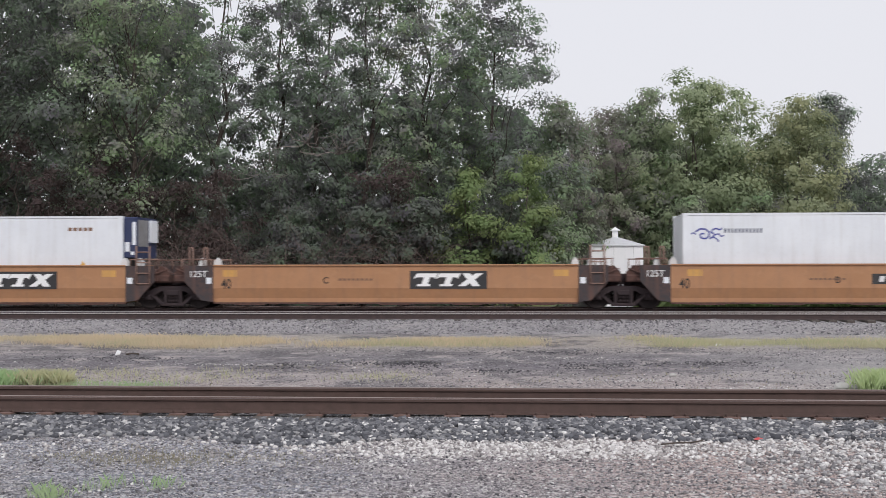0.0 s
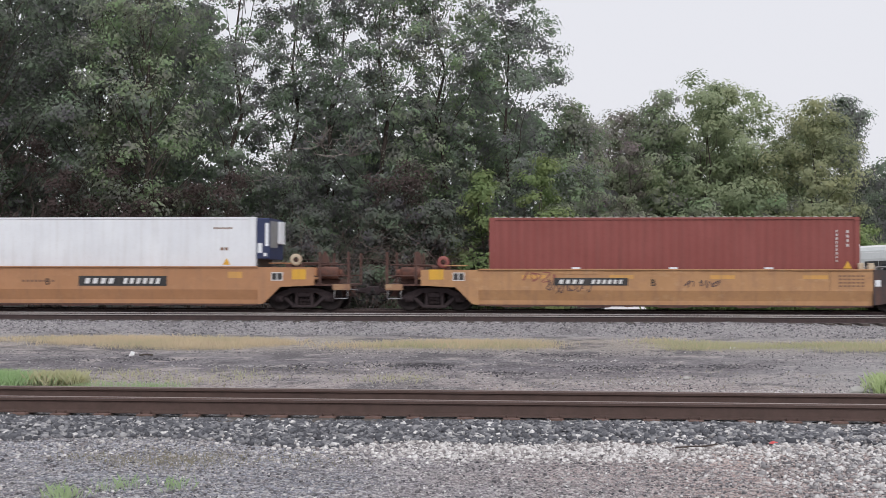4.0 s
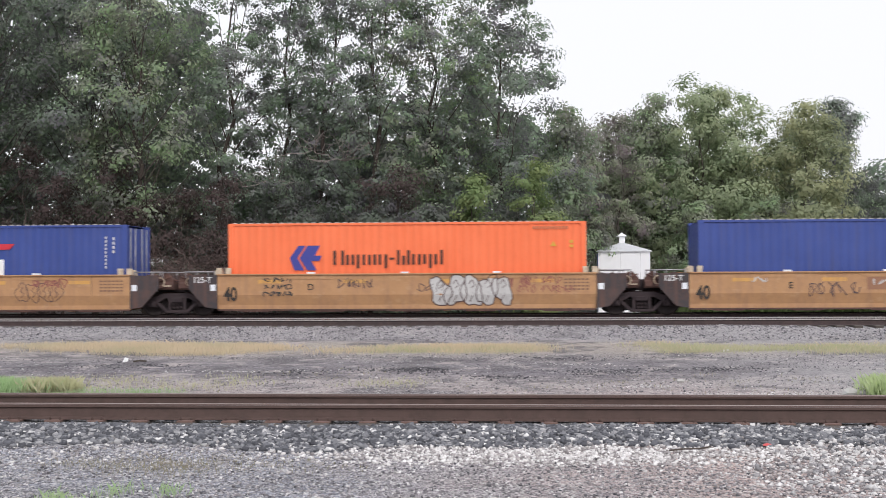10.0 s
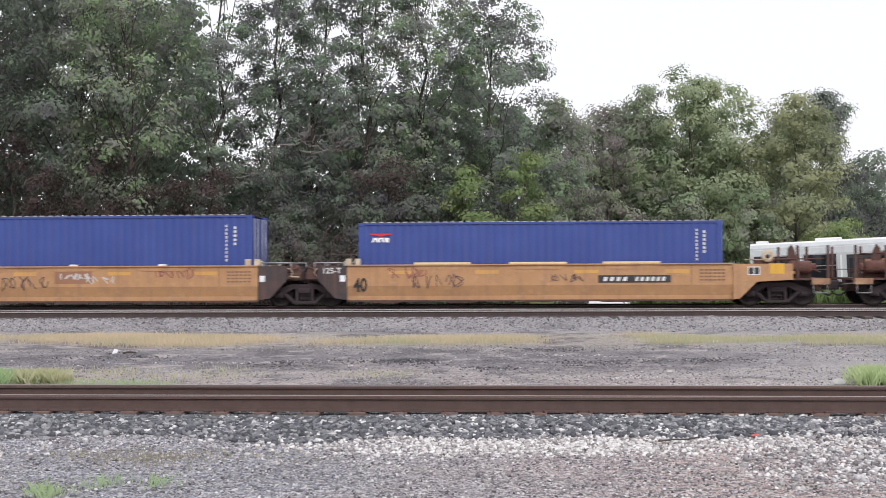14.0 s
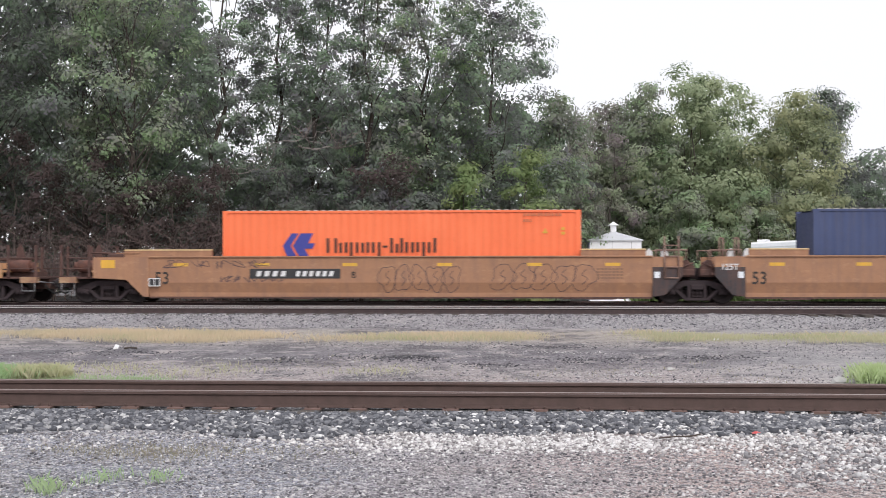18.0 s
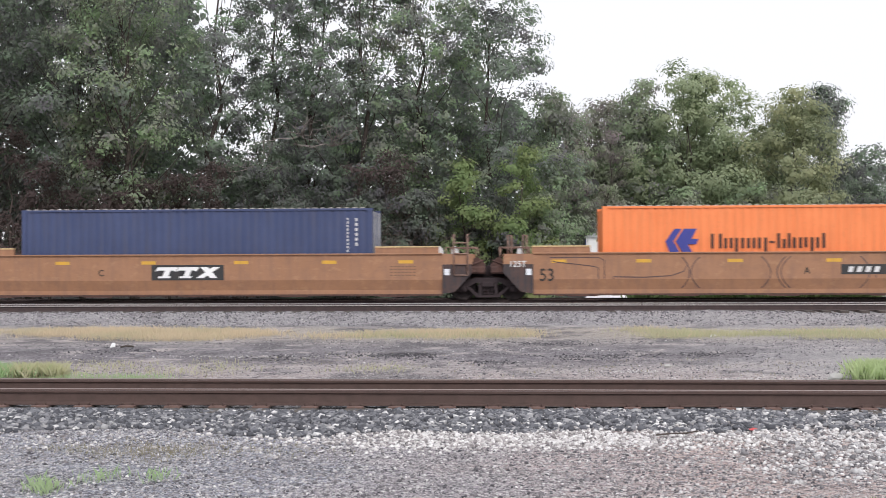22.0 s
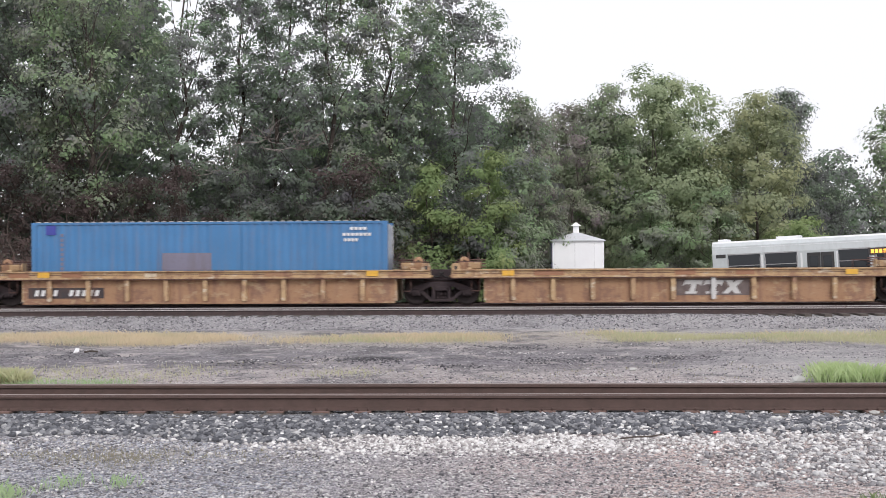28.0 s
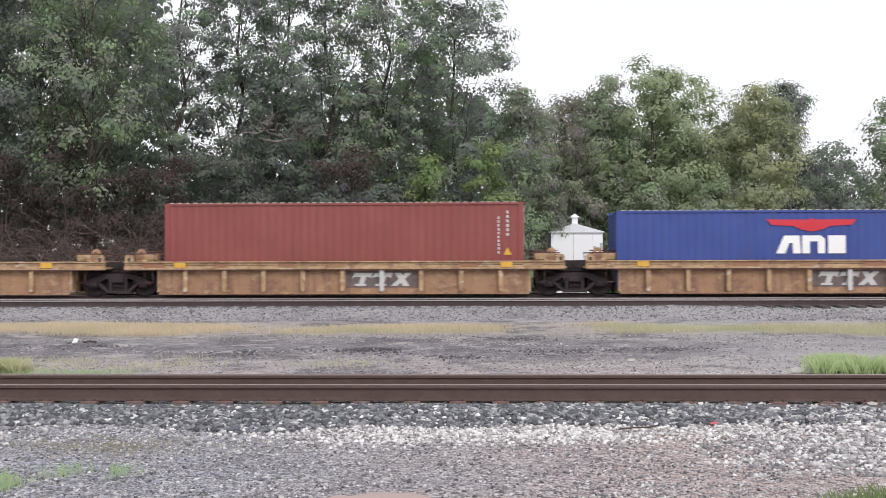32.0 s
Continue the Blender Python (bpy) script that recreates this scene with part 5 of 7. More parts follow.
def post_car(cl, cr, ends, label, logo_u):
    """An older well unit: worn top chord, recessed lower sheet with upright posts."""
    mid = (cl + cr) / 2
    car = on_train(thing("well_car", label, "rail car", "well cars of the train"), mid)
    a, b = cl - mid, cr - mid
    x0, x1 = a + 1.5, b - 1.55
    r = random.Random(int(cl))
    for s in (-1, 1):
        yo, yi = 1.57 * s, 1.50 * s
        ch = Geo().loft([(yo, 1.74), (yo, 1.705), (yi, 1.69), (yi, 1.525), (yo, 1.51), (yo, 1.455), (1.36 * s, 1.455), (1.36 * s, 1.74)], a + 0.35, b - 0.35)
        part("top_chord", ch, "well4", car, "worn cream yellow top chord")
        for k in range(7):
            xx = a + 1.2 + (b - a - 2.4) * k / 6 + r.uniform(-0.3, 0.3)
            hw = r.uniform(0.15, 0.5)
            part("chord_plate", Geo().box(xx - hw, xx + hw, min(yi, yi + 0.012 * s), max(yi, yi + 0.012 * s), 1.535, 1.68), r.choice(("well4", "well4_low", "well4_pale", "primer", "well4")) if s < 0 else "well4", car)
        part("chord_lip", Geo().box(a + 0.35, b - 0.35, min(yo, yo + 0.012 * s), max(yo, yo + 0.012 * s), 1.44, 1.468), "rust", car, "dark rusty lower lip of the chord")
        part("chord_crease", Geo().box(a + 0.4, b - 0.4, min(yi, yi + 0.004 * s), max(yi, yi + 0.004 * s), 1.60, 1.615), "rust", car, "dark seam along the chord")
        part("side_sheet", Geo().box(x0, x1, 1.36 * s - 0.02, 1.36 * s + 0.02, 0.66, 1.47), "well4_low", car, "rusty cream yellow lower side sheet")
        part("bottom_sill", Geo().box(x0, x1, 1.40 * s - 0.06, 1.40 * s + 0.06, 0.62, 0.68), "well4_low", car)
        n = 9
        for k in range(n):
            xx = x0 + 0.92 + 1.33 * k
            part("side_post", Geo().prism([(xx - 0.07, 1.455), (xx + 0.07, 1.455), (xx + 0.07, 0.76), (xx + 0.05, 0.72), (xx - 0.05, 0.72), (xx - 0.07, 0.76)], 1.42 * s - (0.12 if s < 0 else -0.01), 1.42 * s + (0.12 if s > 0 else -0.01)), "tag_white" if logo_u is not None and k == 5 and s < 0 else "well4", car, "white painted side post" if logo_u is not None and k == 5 and s < 0 else "")
    fl = Geo()
    for k in range(8):
        xx = x0 + (x1 - x0) * (k + 0.5) / 8
        fl.box(xx - 0.12, xx + 0.12, -1.38, 1.38, 0.70, 0.79)
    part("floor_beams", fl, "well4", car, "well floor cross beams")
    for x, c, e, s in ((x0, a, ends[0], -1), (x1, b, ends[1], 1)):
        part("bulkhead", Geo().box(min(x, x + 0.06 * s), max(x, x + 0.06 * s), -1.4, 1.4, 0.7, 1.62), "well4", car, "well end wall")
        e0, e1 = sorted((x, c - 0.3 * s))
        part("end_deck", Geo().box(e0, e1, -1.42, 1.42, 1.48, 1.55), "well4", car, "end deck")
        g = Geo()
        g.box(c - 1.15 * s - 0.22, c - 1.15 * s + 0.22, -1.2, -0.8, 1.74, 2.02, 0.04)
        for k in range(5):
            g.box(c - 1.15 * s - 0.17 + 0.07 * k, c - 1.15 * s - 0.13 + 0.07 * k, -1.215, -1.2, 1.82, 1.86)
        g.box(c - 0.95 * s - 0.08, c - 0.95 * s + 0.08, -1.25, -0.4, 1.62, 1.80, 0.03)
        part("locking_box", g, "well4", car, "cast locking pedestal")
        hoop = Geo()
        hx = c - 0.5 * s
        hoop.prism([(hx - 0.14, 1.5), (hx + 0.14, 1.5), (hx + 0.14, 1.86), (hx + 0.09, 1.96), (hx - 0.09, 1.96), (hx - 0.14, 1.86)], -1.5, -1.38)
        ped = part("pedestal", hoop, "well4", car, "rounded guide pedestal")
        part("eye_hole", Geo().box(hx - 0.045, hx + 0.045, -1.506, -1.49, 1.72, 1.86), "black", ped, "dark slot")
        g = Geo()
        g.lathe([(0.05, -0.05), (0.15, -0.05), (0.16, 0.0), (0.15, 0.05), (0.05, 0.05)], (c - 0.78 * s, -1.0, 2.02), "y", 16)
        g.box(c - 0.78 * s - 0.16, c - 0.78 * s + 0.16, -1.15, -0.85, 1.55, 2.02, 0.05)
        part("hand_brake", g, "well4_low", car, "rust-stained brake wheel and housing")
        g = Geo()
        for kk, zz in ((0.95, 2.32), (0.72, 2.22), (1.28, 2.15)):
            g.tube((c - kk * s, -0.9, 1.6), (c - kk * s - 0.03, -0.88, zz), 0.022, n=6)
        for zz in (1.82, 1.93, 2.06):
            g.tube((c - 1.5 * s, -0.7, zz), (c - 0.55 * s, -0.6, zz + 0.02), 0.024, n=6)
        part("rods", g, "rust", car, "rusty uncoupling rods")
        for q in (-1.35, 1.35):
            g = Geo()
            g.tube((c - 1.4 * s, q, 2.0), (c - 0.5 * s, q, 2.0), 0.02, n=6)
            for k in (1.35, 0.55):
                g.tube((c - k * s, q, 1.72), (c - k * s, q, 2.0), 0.018, n=6)
            part("handrail", g, "rust", car, "rusty handrail")
        g = Geo()
        g.box(min(c - 1.3 * s, c + 0.35 * s), max(c - 1.3 * s, c + 0.35 * s), -0.35, 0.35, 1.16, 1.5, 0.04)
        g.tube((c - 0.9 * s, -0.6, 1.66), (c + 0.1 * s, -0.2, 1.5), 0.05, n=7)
        part("end_sill", g, "rust", car, "rusty end sill")
        h = Geo().path([(c - 0.4 * s + 0.07 * k * s, -0.8, 1.62 - 0.14 * math.sin(k * 0.5)) for k in range(8)], 0.025, 6)
        part("air_hose", h, "rubber", car, "black air hose")
        st = Geo().tube((c - 1.3 * s, -1.45, 1.02), (c - 1.02 * s, -1.45, 1.02), 0.015, n=6)
        st.tube((c - 1.3 * s, -1.45, 1.02), (c - 1.3 * s, -1.45, 1.47), 0.015, n=6).tube((c - 1.02 * s, -1.45, 1.02), (c - 1.02 * s, -1.45, 1.47), 0.015, n=6)
        part("sill_step", st, "rust", car, "hanging sill step")
        if e == "c":
            part("platform", Geo().box(min(c - 0.4 * s, c + 1.55 * s), max(c - 0.4 * s, c + 1.55 * s), -1.45, 1.45, 1.45, 1.70), "well4", car, "end platform")
            g = Geo()
            g.box(min(c + 1.5 * s, c + 2.0 * s), max(c + 1.5 * s, c + 2.0 * s), -0.1, 0.1, 1.14, 1.32, 0.02)
            g.box(min(c + 1.95 * s, c + 2.2 * s), max(c + 1.95 * s, c + 2.2 * s), -0.2, 0.17, 1.06, 1.38, 0.04)
            part("coupler", g, "bogie", car, "knuckle coupler")
            hx = c + 0.95 * s
            wheel = part("brake_wheel", Geo().lathe([(0.0, -0.05), (0.17, -0.04), (0.20, 0.0), (0.17, 0.04), (0.0, 0.05)], (hx, -0.9, 2.06), "y", 20), "tag_red", car, "red hand brake wheel")
            part("stem", Geo().tube((hx, -0.86, 1.6), (hx, -0.86, 2.06), 0.04, n=8), "rust", wheel, "rusty stem")
        part("yellow_panel", Geo().box(x - 0.75 * s - 0.2, x - 0.75 * s + 0.2, -1.576, -1.571, 1.53, 1.70), "orange_mark", car, "orange yellow reflective panel")
    if logo_u is not None:
        k = x0 + 0.92 + 1.33 * 5
        part("name_panel", Geo().box(k - 1.22, k + 1.22, -1.387, -1.381, 0.84, 1.40), "patch_brown", car, "dark grimy logo panel")
        for q in (-0.66, 0.02, 0.66):
            device_shape(car, k + q, 1.12, 2.2, 0.62, -1.3875, q > 0.5, "tag_white")
    return car, mid


# containers: bogie-free boxes that ride in the wells
def container(u0, u1, mat, height, label, reefer=False, z0=0.81):
    """A 40 foot container between u0 and u1; the door end is at u1."""
    L = u1 - u0
    mid = (u0 + u1) / 2
    c = on_train(thing("shipping_container", label, "container", "containers on the train"), mid)
    x0, x1, zt = -L / 2, L / 2, z0 + height
    for s in (-1, 1):
        y = 1.19 * s
        g = Geo()
        if reefer:
            g.box(x0 + 0.1, x1 - 0.1, min(y - 0.02, y + 0.02), max(y - 0.02, y + 0.02), z0 + 0.1, zt - 0.08)
        else:
            n, pts = int((L - 0.3) / 0.278), []
            st = (L - 0.3) / n
            for k in range(n):
                xx = x0 + 0.15 + st * k
                pts += [(xx, 0.0), (xx + 0.072, 0.0), (xx + 0.139, 0.018), (xx + 0.211, 0.018)]
            pts.append((x1 - 0.15, 0.0))
            v = [(px, y - d * s, z) for px, d in pts for z in (z0 + 0.12, zt - 0.06)]
            g.add(v, [(2 * i, 2 * i + 2, 2 * i + 3, 2 * i + 1) for i in range(len(pts) - 1)])
        part("side_wall", g, mat, c, "smooth insulated side" if reefer else "corrugated steel side")
        part("top_rail", Geo().box(x0, x1, min(y, y + 0.03 * s), max(y, y + 0.03 * s), zt - 0.07, zt), mat, c)
        part("bottom_rail", Geo().box(x0, x1, min(y - 0.02 * s, y + 0.03 * s), max(y - 0.02 * s, y + 0.03 * s), z0, z0 + 0.14), mat, c)
        for x in (x0, x1):
            d = 0.08 if x < 0 else -0.08
            part("corner_post", Geo().box(min(x, x + 2 * d), max(x, x + 2 * d), min(y - 0.12 * s, y + 0.028 * s), max(y - 0.12 * s, y + 0.028 * s), z0 + 0.12, zt - 0.11), mat, c)
            for z in (z0, zt - 0.115):
                part("corner_casting", Geo().box(min(x - d * 0.05, x + 2.2 * d), max(x - d * 0.05, x + 2.2 * d), min(y - 0.13 * s, y + 0.033 * s), max(y - 0.13 * s, y + 0.033 * s), z, z + 0.118), mat, c)
    roof = Geo()
    if reefer:
        roof.box(x0 + 0.05, x1 - 0.05, -1.19, 1.19, zt - 0.05, zt - 0.012)
    else:
        n = 44
        pts = []
        for k in range(n):
            xx = x0 + 0.15 + (L - 0.3) / n * k
            pts += [(xx, 0.0), (xx + 0.08, 0.0), (xx + 0.13, 0.02), (xx + 0.2, 0.02)]
        pts.append((x1 - 0.15, 0.0))
        v = [(px, yy, zt - 0.012 + d) for px, d in pts for yy in (-1.2, 1.2)]
        roof.add(v, [(2 * i, 2 * i + 2, 2 * i + 3, 2 * i + 1) for i in range(len(pts) - 1)])
    part("roof", roof, mat, c, "container roof")
    if not reefer:
        edge = [(x0 + 0.1, zt - 0.004)]
        for k in range(44):
            xx = x0 + 0.15 + (L - 0.3) / 44 * k
            edge += [(xx, zt + 0.003), (xx + 0.03, zt + 0.03), (xx + 0.14, zt + 0.03), (xx + 0.17, zt + 0.003)]
        # corrugation ends, coloured pale to paint the dotted highlights along the roof edge
        lip = Geo().prism(edge + [(x1 - 0.1, zt - 0.004)], -1.205, -1.17)
        part("roof_lip", lip, "roof_edge", c, "ends of the roof corrugation with highlights in their pale colour")
    part("floor", Geo().box(x0 + 0.05, x1 - 0.05, -1.16, 1.16, z0 + 0.05, z0 + 0.16), "tie", c, "container floor")
    part("front_wall", Geo().box(x0 + 0.02, x0 + 0.07, -1.1, 1.1, z0 + 0.1, zt - 0.08), mat, c, "front wall")
    if reefer:
        part("machinery", Geo().box(x1 - 0.05, x1 + 0.45, -1.08, 1.08, z0 + 1.5, zt - 0.03, 0.03), "unit_blue", c, "dark blue refrigeration unit")
        # black sheet paints the dark of the open frame under the unit
        part("lower_recess_sheet", Geo().box(x1 - 0.05, x1 + 0.06, -1.0, 1.0, z0 + 0.2, z0 + 1.5), "black", c, "black sheet for the dark recess of the open frame below the unit")
        part("grille", Geo().box(x1 + 0.451, x1 + 0.47, -0.95, 0.1, z0 + 1.9, zt - 0.12), "galv", c, "condenser grille")
        part("control_box", Geo().box(x1 + 0.45, x1 + 0.55, 0.25, 0.95, z0 + 2.05, zt - 0.1, 0.02), "box_white", c, "white control box")
        part("panel_label", Geo().box(x1 + 0.04, x1 + 0.2, -1.086, -1.079, z0 + 1.72, z0 + 2.05), "box_white", c, "white label")
        part("panel_label", Geo().box(x1 + 0.30, x1 + 0.42, -1.086, -1.079, z0 + 1.95, zt - 0.2), "box_white", c, "white side panel")
        part("panel_label", Geo().box(x1 + 0.24, x1 + 0.36, -1.088, -1.081, z0 + 1.6, z0 + 1.72), "box_white", c, "small white label")
        part("end_frame", Geo().box(x1 - 0.06, x1, -1.1, 1.1, z0 + 0.1, zt - 0.06), "box_white", c)
    else:
        for s in (-1, 1):
            dr = part("door", Geo().box(x1 - 0.06, x1 - 0.02, min(0.01 * s, 1.12 * s), max(0.01 * s, 1.12 * s), z0 + 0.13, zt - 0.1), mat, c, "container door")
            for k in (0.35, 0.85):
                part("lock_bar", Geo().tube((x1 + 0.005, k * s, z0 + 0.12), (x1 + 0.005, k * s, zt - 0.1), 0.022, n=7), "galv", dr, "galvanised lock bar")
    return c, mid, zt


def marks(c, x, z, w, h, n, mat="white", upright=False, y=-1.212, label="small plain bar in place of a code mark"):
    """A row or a column of n small plain bars, each its own part."""
    if upright:
        bar = Geo().box(-w * 0.42, w * 0.42, -0.004, 0, -h / n * 0.32, h / n * 0.32).mesh("code_bar", mat)
    else:
        bar = Geo().box(-w / n * 0.36, w / n * 0.36, -0.004, 0, -h / 2, h / 2).mesh("code_bar", mat)
    for i in range(n):
        ob = new("code_bar", bar)
        ob.parent = c
        k = (i + 0.5) / n - 0.5
        ob.location = (x, y, z - h * k) if upright else (x + w * k, y, z)
        tagged(ob, label)


def triangle(c, x, z, r, mat="orange_mark", y=-1.212):
    part("warning_mark", Geo().prism([(x - r, z - r * 0.8), (x + r, z - r * 0.8), (x, z + r)], y - 0.004, y), mat, c, "yellow warning triangle")


def hl_logo(c, x, z):
    """Blue double chevron and a row of dark word shapes: stems, rings and a dash."""
    g = Geo()
    y = -1.213
    g.prism([(x - 0.52, z), (x - 0.22, z + 0.42), (x + 0.02, z + 0.42), (x - 0.26, z), (x - 0.02, z - 0.42), (x - 0.36, z - 0.42)], y - 0.004, y)
    g.prism([(x - 0.18, z), (x + 0.09, z + 0.42), (x + 0.52, z + 0.42), (x + 0.34, z + 0.08), (x + 0.58, z + 0.08), (x + 0.50, z - 0.10), (x + 0.22, z - 0.10), (x + 0.40, z - 0.42), (x + 0.08, z - 0.42)], y - 0.004, y)
    part("device", g, "logo_blue", c, "blue double chevron logo shape")
    # plain upright bars in place of the word: x from the start of the row, foot, head
    bars_at = [(0.0, -0.24, 0.25), (0.27, -0.24, 0.25), (0.44, -0.24, 0.10), (0.62, -0.24, 0.11), (0.80, -0.36, 0.11), (1.00, -0.24, 0.11), (1.19, -0.24, 0.10), (1.37, -0.24, 0.11), (1.55, -0.24, 0.11), (1.75, -0.36, 0.11),
               (2.18, -0.24, 0.25), (2.36, -0.24, 0.06), (2.52, -0.24, 0.25), (2.69, -0.24, 0.11), (2.89, -0.24, 0.11), (3.07, -0.22, 0.11), (3.27, -0.36, 0.11), (3.45, -0.24, 0.11), (3.65, -0.24, 0.25)]
    for dx, lo, hi in bars_at:
        part("word_bar", Geo().box(x + 0.98 + dx, x + 1.075 + dx, y - 0.004, y, z + lo, z + hi), "logo_brown", c)
    part("word_bar", Geo().box(x + 0.98 + 1.92, x + 0.98 + 2.09, y - 0.004, y, z - 0.07, z + 0.0), "logo_brown", c)


def eagle_logo(c, x, z, k):
    """Flat red spread wings over three white block shapes."""
    y = -1.213
    for s in (-1, 1):
        w = Geo().prism([(x, z + 0.17 * k), (x + 0.16 * k * s, z + 0.13 * k), (x + 1.5 * k * s, z + 0.14 * k), (x + 1.32 * k * s, z - 0.05 * k), (x + 0.62 * k * s, z - 0.08 * k), (x + 0.36 * k * s, z - 0.20 * k), (x, z - 0.27 * k)], y - 0.004, y)
        part("wing_shape", w, "logo_red", c, "flat red wing-like logo shape")
    hi, lo = z - 0.40 * k, z - 1.0 * k
    legs = Geo().prism([(x - 1.18 * k, lo), (x - 0.92 * k, hi), (x - 0.40 * k, hi), (x - 0.36 * k, lo), (x - 0.62 * k, lo), (x - 0.64 * k, hi - 0.25 * k), (x - 0.74 * k, hi - 0.25 * k), (x - 0.88 * k, lo)], y - 0.004, y)
    part("word_shape", legs, "eagle_white", c)
    hook = Geo().box(x - 0.32 * k, x - 0.06 * k, y - 0.004, y, lo, hi).prism([(x - 0.06 * k, hi), (x + 0.30 * k, hi), (x + 0.44 * k, hi - 0.12 * k), (x + 0.44 * k, lo), (x + 0.20 * k, lo), (x + 0.20 * k, hi - 0.2 * k), (x - 0.06 * k, hi - 0.2 * k)], y - 0.004, y)
    part("word_shape", hook, "eagle_white", c)
    part("word_shape", Geo().box(x + 0.54 * k, x + 1.12 * k, y - 0.004, y, lo, hi), "eagle_white", c)


TR = [-27.35, -11.93, 3.46, 19.28, 23.75, 39.67, 55.52, 71.38, 87.22, 103.1, 107.15, 127.2, 147.1, 166.65, 171.05, 186.75, 202.65, 218.2, 233.9]
master = bogie_master()
for i, u in enumerate(TR):
    b = master if i == 0 else copy_thing(master, Matrix.Identity(4))
    on_train(b, u)
    WHEELS.append(b)

# first articulated car, plain style
for i, (size_at, lt, logo, lab) in enumerate((("L", None, -17.15, "carrying a white container"), ("L", ("C", -6.55), -2.4, "with an empty well"), ("L", ("B", 10.4), None, "carrying a white container"))):
    car, m = well_car(TR[i], TR[i + 1], ("j", "j") if i < 2 else ("j", "c"), "well", "40", 2.03, True, "dusty yellow well car unit " + lab, lt, size_at)
    if logo:
        name_plate(car, logo - m, 1.545, 2.6, 0.60, "logo")
    else:
        name_plate(car, 13.05 - m, 1.56, 3.1, 0.34, "bars")
    for q in (-1, 1):
        part("yellow_panel", Geo().box(q * 5.6 - 0.25, q * 5.6 + 0.25, -1.506, -1.501, 1.66, 1.88), "orange_faded", car, "faded orange yellow panel")
    marks(car, -1.3, 1.56, 1.2, 0.07, 8, "mark_faint", False, -1.502, "faded stencil bar")
    if TR[i + 1] - TR[i] < 15.6 or True:
        lettering("125T", 0.30, "white", car, TR[i] - m + 1.0, -1.525, 1.74, "white stencilled 125T") if i else None

# second car, five units, loaded, with spray-painted tags
specs = [(4, "c", "j", ("B", 31.05), "red"), (5, "j", "j", ("C", 44.7), "blue"), (6, "j", "j", ("D", 60.25), "orange"), (7, "j", "j", ("E", 76.2), "blue"), (8, "j", "c", ("A", 96.35), "blue")]
for k, (i, e0, e1, lt, lab) in enumerate(specs):
    car, m = well_car(TR[i], TR[i + 1], (e0, e1), "well3", "40" if e0 == "j" else "", 1.95, False, "tagged weathered yellow well car unit carrying a %s container" % lab, lt)
    if e0 == "j":
        lettering("125-T", 0.27, "white", car, TR[i] - m + 1.0, -1.525, 1.78, "white stencilled 125-T")
    if k == 0:
        name_plate(car, 29.0 - m, 1.56, 2.45, 0.25, "bars")
    if k == 4:
        name_plate(car, 98.35 - m, 1.47, 2.4, 0.25, "bars")
    for q in (-3.2, 0.0, 3.1):
        br = Geo().prism([(q - 0.95, 1.95), (q + 0.95, 1.95), (q + 0.75, 1.80), (q - 0.75, 1.80)], -1.515, -1.498)
        part("stiffener", br, "well3", car, "pressed edge stiffener")
        if k < 4:
            part("edge_block", Geo().box(q - 0.13, q + 0.13, -1.54, -1.4, 1.95, 2.04, 0.01), "box_white", car, "pale rubbing block")
        else:
            part("edge_guard", Geo().box(q - 0.95, q + 0.95, -1.56, -1.44, 1.95, 2.05, 0.03), "guard", car, "pale yellow edge guard")
    for q in (-4.6, -1.7, 1.6, 4.6):
        part("yellow_mark", Geo().box(q - 0.4, q + 0.4, -1.505, -1.501, 1.66, 1.78), "orange_faded", car, "faded orange yellow stripe")
    for q in range(4):
        marks(car, 5.75, 1.76 - 0.11 * q, 0.85, 0.05, 6, "mark_faint", False, -1.502, "faded stencil bar")
    part("panel_seam", Geo().box(5.05, 5.07, -1.506, -1.5, 1.28, 1.94), "mark_faint", car)
    spray(car, -5.0 if k in (0, 4) else 2.9, 1.5, 1.3, 0.42, 4, -1.503, 50 + k, 0.035, "tag_red", "maroon spray-painted tag strokes")
    spray(car, -2.25 if k == 2 else -2.6 if k % 2 else -4.2, 1.45 if k == 2 else 1.15, 1.2 if k == 2 else 1.7, 0.4 if k == 2 else 0.55, 5, -1.503, 60 + k, 0.03, "tag_dark", "dark spray-painted tag strokes")
    spray(car, 0.4, 1.35, 1.1, 0.3, 4, -1.503, 70 + k, 0.025, "tag_dark" if k != 3 else "tag_white", "spray-painted tag strokes")
    if k == 1:
        bubble_row(car, -1.85, 0.2, 1.02, 1.80, 4, 5, 0.024, "tag_dark", "dark rounded outline of spray paint")
        part("primer_patch", side_patch(0.6, 1.45, [(-0.1, 1.15), (1.3, 1.2), (1.25, 1.78), (-0.05, 1.72)]), "primer", car, "brown painted-over patch")
        bubble_row(car, 2.4, 4.0, 1.02, 1.72, 4, 9, 0.024, "tag_dark", "dark rounded outline of spray paint")
        spray(car, -6.1, 1.45, 3.0, 0.3, 9, -1.503, 44, 0.02, "tag_red", "maroon spray-painted tag strokes")
    if k == 3:
        part("primer_patch", Geo().box(-0.65, 0.65, -1.5045, -1.5005, 1.38, 1.86), "primer", car, "brown primer patch")
        spray(car, -0.5, 1.5, 1.1, 0.24, 5, -1.506, 95, 0.035, "tag_white", "white scribbled spray paint")
        spray(car, -4.4, 1.62, 0.5, 0.22, 2, -1.503, 96, 0.03, "tag_white", "small white spray-painted mark")
